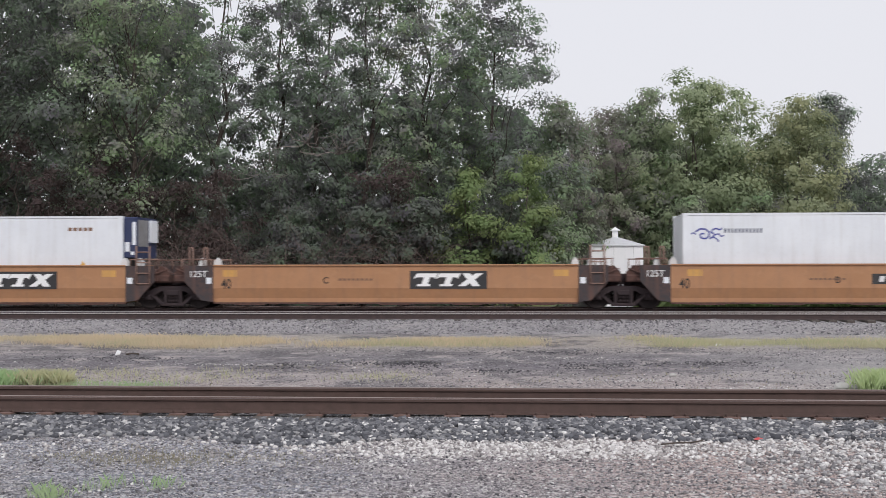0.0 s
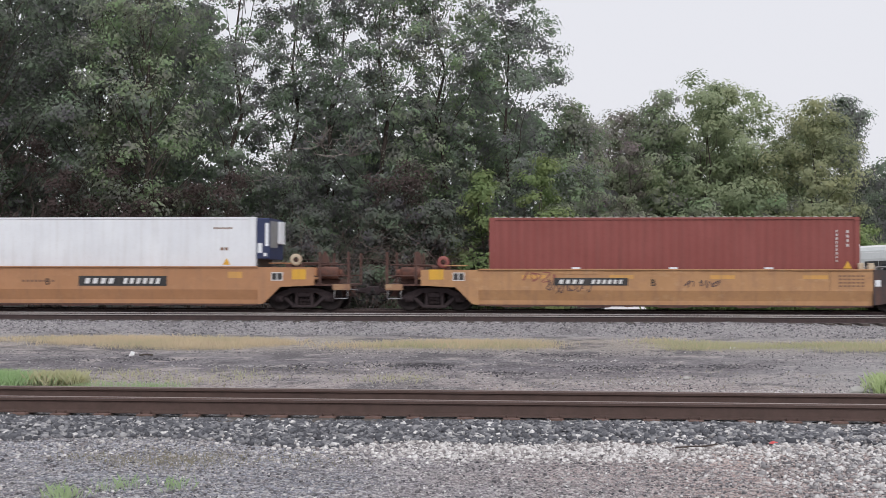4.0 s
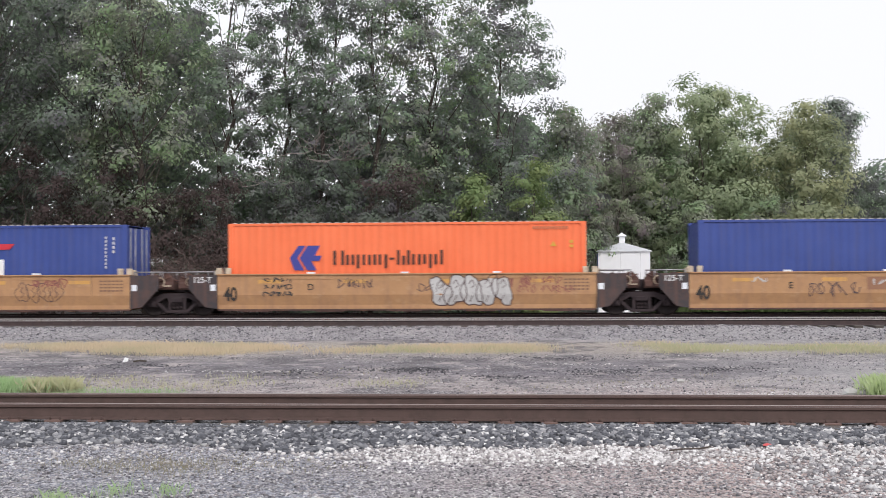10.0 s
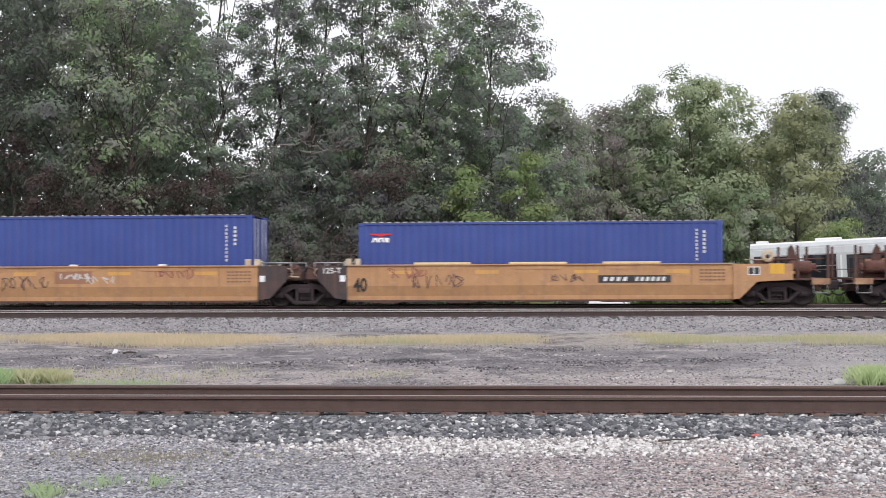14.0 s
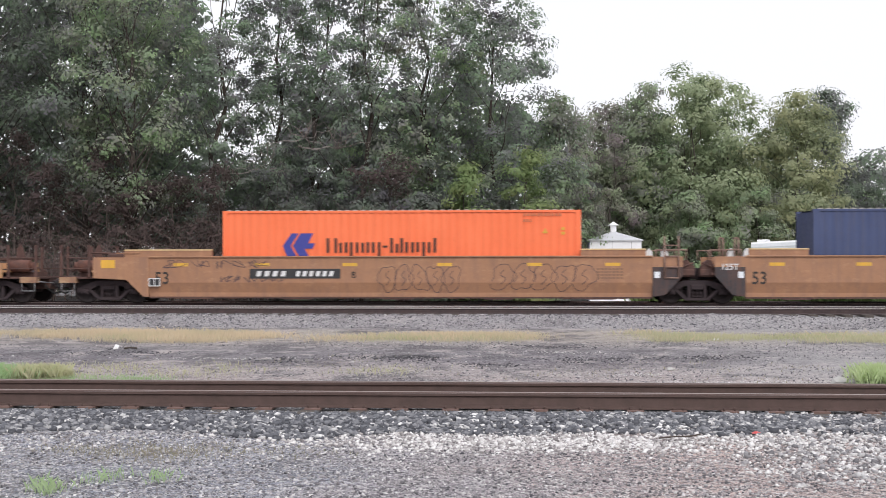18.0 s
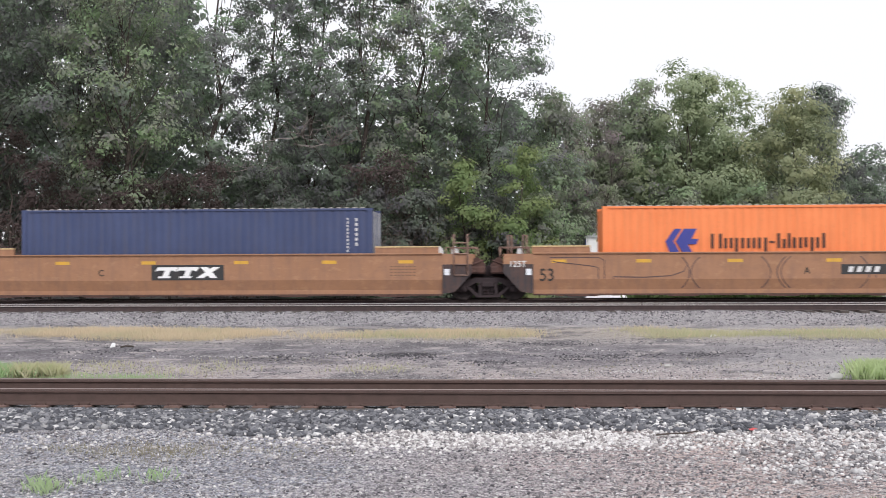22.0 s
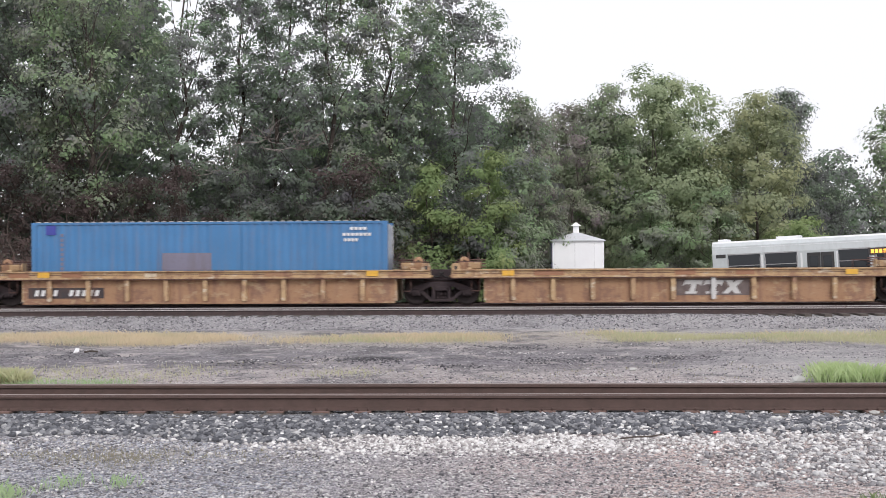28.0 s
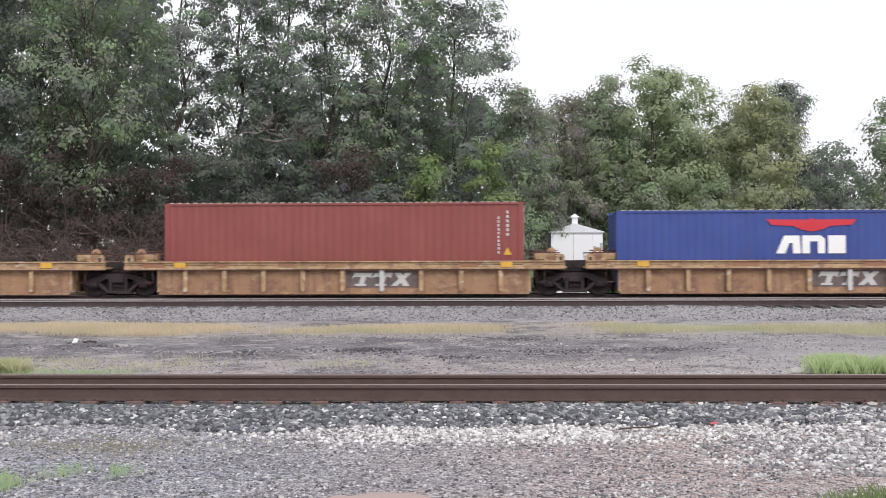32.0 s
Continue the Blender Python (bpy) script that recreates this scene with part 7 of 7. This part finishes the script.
for x, y, r, nm in ((4.75, 17.55, 0.12, "pale_rock"), (4.95, 17.6, 0.07, "pale_rock"), (2.5, 19.4, 0.06, "pale_rock"), (1.35, 8.6, 0.05, "pale_rock"), (6.0, 13.1, 0.07, "pale_rock"), (4.45, 13.3, 0.06, "pale_rock")):
    rr = random.Random(int(x * 10))
    t = thing(nm, "pale limestone rock lying on the gravel", "rock", "loose rocks", at=(x, y, ground_z(x, y)))
    part("rock", Geo().add([(a * r * rr.uniform(0.8, 1.4), q * r * rr.uniform(0.7, 1.1), (c + 0.5) * r * 0.7) for a, q, c in ICO], ICO_F), "concrete", t)
scrap = thing("paper_scrap", "crumpled cream paper scrap lying in the yard", "litter", at=(-8.38, 23.75, ground_z(-8.38, 23.75)))
part("sheet", Geo().add([(-0.06, -0.03, 0.0), (0.05, -0.04, 0.01), (0.06, 0.03, 0.08), (-0.03, 0.05, 0.10), (0.0, 0.0, 0.04)], [(0, 1, 4), (1, 2, 4), (2, 3, 4), (3, 0, 4), (3, 2, 1, 0)]), "white", scrap)
stick2 = thing("fallen_stick", "short dark stick lying on the yard gravel", "stick", at=(-8.08, 23.7, ground_z(-8.08, 23.7) + 0.015))
part("branch", Geo().path([(-0.12, 0, 0.0), (0.0, 0.02, 0.02), (0.16, 0.0, 0.01)], 0.02, 6), "bark", stick2)
scrap = thing("paper_scrap", "small white paper scrap caught in the dry grass", "litter", at=(4.6, 27.4, ground_z(4.6, 27.4)))
part("sheet", Geo().add([(-0.09, -0.04, 0.0), (0.07, -0.05, 0.02), (0.08, 0.05, 0.04), (-0.04, 0.07, 0.05), (0.0, 0.0, 0.06)], [(0, 1, 4), (1, 2, 4), (2, 3, 4), (3, 0, 4), (3, 2, 1, 0)]), "white", scrap)
post2 = thing("timber_post", "short grey timber post standing behind the main line", "post", at=(8.3, 45.2, ground_z(8.3, 45.2)))
part("post", Geo().box(-0.09, 0.09, -0.09, 0.09, -0.1, 0.78), "concrete", post2)


# ---- trees ----
def limb(g, a, b, r0, r1, rnd, wob=0.12, n=4):
    pts = [Vector(a).lerp(Vector(b), k / n) + Vector((rnd.uniform(-1, 1), rnd.uniform(-1, 1), rnd.uniform(-1, 1))) * wob * (0 < k < n) for k in range(n + 1)]
    for k in range(n):
        g.tube(pts[k], pts[k + 1], r0 + (r1 - r0) * k / n, r0 + (r1 - r0) * (k + 1) / n, 7 if r0 > 0.07 else 4, False)
    return pts


def leaf_cloud(centres, radii, per, size, rng, squash=0.75, shell=0.5, faces_to=None, inner_share=0.0):
    """Leaves as bent diamonds gathered on the outside of clumps, facing outwards and up; per: leaves on a clump of mean radius.
    faces_to: for each clump the way in which its bough faces, which its leaves follow."""
    radii = np.asarray(radii)
    cnt = np.maximum(4, (per * (radii / radii.mean()) ** 2).astype(int))
    cl, rr = np.repeat(centres, cnt, 0), np.repeat(radii, cnt)
    n = len(rr)
    d = rng.normal(size=(n, 3))
    d /= np.linalg.norm(d, axis=1)[:, None]
    pos = cl + d * (rr * rng.random(n) ** shell)[:, None] * np.array([1, 1, squash])
    nrm = d + rng.normal(size=(n, 3)) * 0.3 + np.array([0, 0, 0.25])
    if faces_to is not None:
        nrm = 0.6 * nrm + 0.75 * np.repeat(faces_to, cnt, 0)
    nrm /= np.linalg.norm(nrm, axis=1)[:, None]
    t = np.cross(nrm, rng.normal(size=(n, 3)))
    t /= np.linalg.norm(t, axis=1)[:, None] + 1e-9
    R = np.stack([t, np.cross(nrm, t), nrm], 2)
    s = size * rng.uniform(0.55, 1.35, n)
    if inner_share:
        # shaded inner leaves, merged into larger sprays, close the clump
        inner = rng.random(n) < inner_share
        s[inner] *= 1.7
        pos[inner] = cl[inner] + (pos[inner] - cl[inner]) * 0.55
    tpl = np.array([(0, -0.5, 0), (0.32, 0.02, 0.10), (0, 0.5, 0), (-0.32, 0.02, 0.10)])
    v = np.einsum("nij,kj->nki", R, tpl) * s[:, None, None] + pos[:, None]
    f = (np.array([(0, 1, 2), (0, 2, 3)])[None] + 4 * np.arange(n)[:, None, None]).reshape(-1, 3)
    return v.reshape(-1, 3), f


def tree(x, y, h, r, seed, mat="leaf", base=0.25, clumps=260, per=34, size=0.14, gap=0.0, label="", name="tree", cl_r=0.85, peak=1.0, core=0.45, inner_share=0.12):
    """A tapered trunk with limbs that carry boughs: flat pads of leaf clumps, lit above and dark below, with gaps between them.
    base: fraction of the height where the crown begins; peak: how early the crown narrows; core: share of clumps inside the crown."""
    rnd, rng = random.Random(seed), np.random.default_rng(seed)
    z0 = ground_z(x, y) - 0.1
    t = thing(name, label or "tall dense deciduous tree with dark green leaves behind the railway", "tree", "trees behind the line", at=(x, y, z0))
    g = Geo()
    lean = rnd.uniform(-0.06, 0.06) * h
    top = Vector((lean, rnd.uniform(-0.3, 0.3), h * 0.84))
    limb(g, (0, 0, 0), top, 0.008 * h + 0.03, 0.012, rnd, 0.022 * h, 7)

    def width(u):
        """Crown radius at the height fraction u."""
        w = (u - base) / (1 - base)
        low, high = min(1.0, 0.6 + 1.5 * w), max(0.0, (1 - w) / 0.5)
        return r * low * min(1.0, high) ** (0.5 * peak)

    pads = []
    count = max(9, int(2.1 * h * r / 4.0 * (1.0 if core < 0.7 else 0.5)))
    for k in range(count):
        w = (k + 0.5 + rnd.uniform(-0.4, 0.4)) / count
        u = base + (1 - base) * min(0.97, w)
        an = k * 2.4 + rnd.uniform(-0.6, 0.6)
        ln = width(u) * rnd.uniform(0.42, 0.92)
        b = Vector((lean * u + math.cos(an) * ln, math.sin(an) * ln, h * u))
        a = Vector((0, 0, 0)).lerp(top, min(0.95, max(0.1, u - 0.45 * ln / h - 0.06)))
        pts = limb(g, a, b, 0.0035 * h * (1.1 - u) + 0.010, 0.008, rnd, 0.15, 4)
        for q in range(2):
            limb(g, pts[2 + q], pts[2 + q] + Vector((rnd.uniform(-1, 1), rnd.uniform(-1, 1), rnd.uniform(0.0, 1.0))) * ln * 0.4, 0.014, 0.005, rnd, 0.08, 3)
        pads.append((b, (0.30 + 0.16 * rnd.random()) * (0.45 * r + 0.55 * width(u)) + 0.35))
    part("trunk", g, "bark", t, "grey-brown trunk and limbs")
    pts, rad, way = [], [], []
    weight = [p[1] ** 2 for p in pads]
    tries = 0
    while len(pts) < clumps and tries < clumps * 30:
        tries += 1
        if rnd.random() > core:
            c, pr = rnd.choices(pads, weight)[0]
            d = Vector((rnd.gauss(0, 1), rnd.gauss(0, 1), rnd.gauss(0.25, 1))).normalized()
            q = c + Vector((d.x, d.y, d.z * 0.55)) * pr * rnd.random() ** 0.4
            face = Vector((d.x * 0.7 + c.x / (r + 0.01) * 0.5, d.y * 0.7 + c.y / (r + 0.01) * 0.5, d.z + 0.3))
        else:
            u = base + (1 - base) * rnd.random() ** 1.25
            an, k = rnd.uniform(0, 2 * math.pi), 0.95 * rnd.random() ** 0.5
            q = Vector((lean * u + math.cos(an) * k * width(u), math.sin(an) * k * width(u), h * u))
            face = Vector((math.cos(an), math.sin(an), 0.3)) * 0.8
        if q.z < 0.3 or noise.noise((q.x * 0.55, q.y * 0.55 + seed * 3.1, q.z * 0.55)) < gap - 0.35:
            continue
        if any((q.x - p[0]) ** 2 + (q.y - p[1]) ** 2 + (q.z - p[2]) ** 2 < (0.55 * cl_r) ** 2 for p in pts):
            continue
        pts.append(tuple(q))
        way.append(tuple(face))
        rad.append(cl_r * rnd.uniform(0.55, 1.3))
    v, f = leaf_cloud(np.array(pts), np.array(rad), per, size, rng, 0.66, 0.42, np.array(way), inner_share)
    cr = new("crown", raw_mesh("crown", v, f, mat))
    cr.parent = t
    tagged(cr, "ragged leafy crown")
    return t


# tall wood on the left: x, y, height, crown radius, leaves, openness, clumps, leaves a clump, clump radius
big = [(-27.5, 58.0, 20.5, 4.8, "leaf_shaded", -0.2, 210, 84, 1.05), (-22.8, 60.0, 21.0, 4.4, "leaf", -0.2, 200, 84, 1.05), (-19.2, 57.5, 20.0, 3.5, "leaf_mid", -0.15, 170, 84, 0.95),
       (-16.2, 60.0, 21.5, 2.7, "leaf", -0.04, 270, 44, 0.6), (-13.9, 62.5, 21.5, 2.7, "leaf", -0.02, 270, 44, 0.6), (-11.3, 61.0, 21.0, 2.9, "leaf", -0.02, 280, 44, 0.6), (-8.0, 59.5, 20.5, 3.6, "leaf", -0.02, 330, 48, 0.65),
       (-4.6, 61.0, 21.0, 4.0, "leaf_mid", -0.02, 330, 50, 0.7), (-0.7, 60.0, 17.6, 3.5, "leaf", -0.06, 290, 54, 0.75), (-32.5, 60.0, 20.5, 5.0, "leaf_shaded", -0.2, 190, 66, 1.1), (-38.0, 62.0, 20.5, 5.0, "leaf", -0.2, 150, 50, 1.1)]
for k, (x, y, h, r, mt, gp, nc, pr, cr) in enumerate(big):
    tree(x, y, h * 1.03, r * 1.12, 100 + k, mt, 0.24 if k < 3 or k > 8 else 0.06, nc, int(pr * (1.3 if cr > 0.9 else 1.75)), 0.17, gp, cl_r=cr, core=0.5 if cr > 0.9 else 0.75, inner_share=0.12 if cr > 0.9 else 0.05)
tree(2.0, 59.5, 10.6, 2.1, 120, "leaf_mid", 0.08, 150, 80, 0.165, -0.05, "leafy tree with a ragged open crown edging the wood", cl_r=0.75)
# right-hand group, further off: x, y, height, crown radius, leaves, openness, crown base, how early it narrows
for k, (x, y, h, r, mt, gp, bs, pk) in enumerate([(3.6, 72.5, 11.2, 2.3, "leaf_hazy", -0.1, 0.02, 0.9), (5.9, 73.5, 12.0, 2.4, "leaf_hazy", -0.15, 0.02, 0.8), (7.8, 71.5, 12.9, 2.5, "leaf_mid", -0.2, 0.02, 0.9), (9.8, 70, 13.6, 3.3, "leaf_olive", -0.25, 0.04, 0.9), (12.7, 71, 13.0, 3.3, "leaf_olive", -0.25, 0.04, 0.8),
                                                (16.0, 69, 11.8, 3.2, "leaf_gold", -0.25, 0.04, 0.7), (17.2, 73, 11.2, 2.2, "leaf_mid", -0.2, 0.04, 0.9), (19.7, 77, 13.3, 1.2, "leaf", 0.0, 0.7, 0.6), (21.0, 79, 9.8, 2.0, "leaf_shaded", -0.2, 0.04, 1.0), (24.0, 83, 8.2, 2.8, "leaf_shaded", -0.2, 0.02, 1.0)]):
    tree(x, y, h, r, 140 + k, mt, bs, 175 if bs < 0.5 else 60, 115, 0.185, gp, "broad mid-green deciduous tree behind the white hut", cl_r=0.9, peak=pk)
# distant trees to the right
for k, (x, y, h, r, mt) in enumerate([(39.6, 112, 16.6, 2.0, "leaf_mid"), (44.6, 114, 17.2, 3.8, "leaf"), (49.5, 112, 17.0, 4.4, "leaf"), (55, 114, 17.5, 5.0, "leaf"), (61, 116, 18.0, 5.0, "leaf"), (68, 118, 18.0, 5.5, "leaf"), (34.6, 112, 12.6, 3.8, "leaf"), (30.0, 108, 10.5, 3.5, "leaf_mid")]):
    tree(x, y, h, r, 160 + k, mt, 0.03, 120, 64, 0.34, -0.2 if k else 0.15, "distant dark green tree beyond the road", cl_r=1.3, peak=0.8)
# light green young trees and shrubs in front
for k, (x, y, h, r, mt) in enumerate([(-2.2, 54.5, 6.8, 1.6, "leaf_light"), (0.3, 54.0, 7.2, 1.4, "leaf_light"), (-4.4, 54.5, 5.4, 1.6, "leaf_shaded"), (1.3, 54.5, 5.2, 1.3, "leaf_mid"), (-1.0, 55.0, 5.0, 1.6, "leaf_shaded"), (-7.0, 54.5, 5.5, 1.8, "leaf_shaded"), (-10.5, 54, 4.6, 1.8, "leaf_shaded"),
                                   (2.9, 65, 8.2, 2.2, "leaf_hazy"), (5.2, 67.5, 9.5, 2.6, "leaf_hazy"), (9.6, 66, 6.0, 2.0, "leaf_mid"), (13.4, 65, 6.0, 2.4, "leaf_mid"), (17.5, 64, 4.6, 2.0, "leaf_light")]):
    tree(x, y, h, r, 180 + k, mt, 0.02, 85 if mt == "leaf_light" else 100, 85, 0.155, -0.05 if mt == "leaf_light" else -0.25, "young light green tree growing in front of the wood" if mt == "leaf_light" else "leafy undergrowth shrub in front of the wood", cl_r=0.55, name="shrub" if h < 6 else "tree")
# thickets take the darkened leaf colours, which hold the shade at the wood's foot
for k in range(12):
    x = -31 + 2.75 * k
    tree(x, 55.5 + (k % 3) * 0.8, (6.6 if x < -16 else 5.8) + (k * 7 % 5) * 0.5, 2.2, 220 + k, "leaf_brown" if k % 3 == 0 or x < -16 else "leaf_shaded", 0.0, 80, 66, 0.14, -0.2, "brownish tangled thicket at the foot of the wood", cl_r=0.6, name="thicket")


def brush(x0, x1, y, n, seed):
    """Dry vine stems and twigs that arch over and hang at the foot of the wood."""
    rnd = random.Random(seed)
    g = Geo()
    for k in range(n):
        x, yy = rnd.uniform(x0, x1), y + rnd.uniform(-0.8, 0.8)
        p = Vector((x, yy, rnd.uniform(0.0, 1.2)))
        pts = [p]
        d = Vector((rnd.uniform(-0.5, 0.5), rnd.uniform(-0.2, 0.1), 1.0))
        bend = Vector((rnd.uniform(-0.28, 0.28), rnd.uniform(-0.1, 0.1), rnd.uniform(-0.34, -0.05)))
        for q in range(7):
            p = p + d * rnd.uniform(0.4, 0.8)
            d = d + bend + Vector((rnd.uniform(-0.2, 0.2), rnd.uniform(-0.1, 0.1), rnd.uniform(-0.15, 0.15)))
            pts.append(p.copy())
        for j in range(len(pts) - 1):
            w = 0.004 + 0.008 * (1 - j / 7) * rnd.random()
            g.tube(pts[j], pts[j + 1], w, w * 0.85, 3, False)
    return tagged(part("dry_brush", g, "vine", None), "tangle of dry brown vines and twigs at the foot of the wood", "brush", kind="stuff")


brush(-30, -4, 52.8, 900, 4)


def bare_limb(x, y, z, seed):
    """A dead branch with fine grey twigs hanging out of the wood."""
    rnd = random.Random(seed)
    t = thing("dead_branch", "dead grey branch with fine bare twigs", "branch", "dead branches", at=(x, y, z))
    g = Geo()
    for k in range(9):
        an = rnd.uniform(-0.5, 3.6)
        e = Vector((math.cos(an) * rnd.uniform(0.9, 2.0), -0.4, math.sin(an) * rnd.uniform(0.5, 1.4)))
        pts = limb(g, (0, 0.6, 0), e, 0.03, 0.012, rnd, 0.12, 4)
        for q in pts[2:]:
            limb(g, q, q + Vector((rnd.uniform(-0.6, 0.6), -0.1, rnd.uniform(-0.4, 0.5))), 0.012, 0.006, rnd, 0.05, 2)
    part("twig_spray", g, "twig", t)
    return t


bare_limb(-10.6, 56.6, 8.2, 31)
bare_limb(-12.6, 56.4, 6.6, 32)
bare_limb(-9.0, 56.4, 7.6, 33)

# deep wood behind, closing the view
rng = np.random.default_rng(77)
n = 6200
cx = rng.uniform(-62, 4, n)
cz = 0.4 + rng.random(n) * 20.5
# how high the dense mass reaches along the wood: open crowns above it let the sky through
reach = np.interp(cx, [-62, -21, -19, -17.5, -14.5, -13, -9, -5, -2, 0.5, 3.5], [21, 20.5, 17, 8.0, 7.5, 11.0, 11.5, 12.0, 12.5, 10.5, 7.0])
reach += 1.2 * np.array([noise.noise((a * 0.5, 3.0, 1.0)) for a in cx])
cen = np.stack([cx, rng.uniform(64.5, 71, n), cz], 1)[cz < reach]
v, f = leaf_cloud(cen, rng.uniform(0.6, 1.25, len(cen)), 24, 0.5, rng, 0.75, 0.5)
tagged(new("deep_wood", raw_mesh("deep_wood", v, f, "leaf")), "dark mass of leaves deeper in the wood", "woods", kind="stuff")
n = 700
cx = rng.uniform(2.5, 18.5, n)
reach = np.interp(cx, [2.5, 6, 9, 13, 17, 18.5], [6.5, 8.5, 10.5, 9.0, 7.0, 5.0])
cen = np.stack([cx, rng.uniform(75.5, 79, n), 0.3 + rng.random(n) * reach], 1)
v, f = leaf_cloud(cen, rng.uniform(0.6, 1.2, n), 26, 0.6, rng)
tagged(new("hut_wood", raw_mesh("hut_wood", v, f, "leaf_mid")), "mass of leaves behind the trees at the white hut", "woods", kind="stuff")
n = 900
cen = np.stack([rng.uniform(2, 80, n), rng.uniform(118, 126, n), rng.uniform(0.3, 9.5, n)], 1)
v, f = leaf_cloud(cen, rng.uniform(1.0, 2.0, n), 24, 0.6, rng)
tagged(new("far_wood", raw_mesh("far_wood", v, f, "leaf")), "far line of dark green woods", "woods", kind="stuff")


# ---- motion of the train ----
def motions():
    for ob, u, y, z in MOVERS:
        walk(ob, [(t, pose(u + s, y, z)) for t, s in TRAVEL])
    steps = [k / 15 for k in range(481)]
    for b in WHEELS:
        for w in b.children:
            if w.name.startswith("wheelset"):
                at = w.location.copy()
                walk(w, [(t, pose(at.x, at.y, at.z, 0, math.degrees(travel(t) / RW), 0)) for t in steps])


motions()
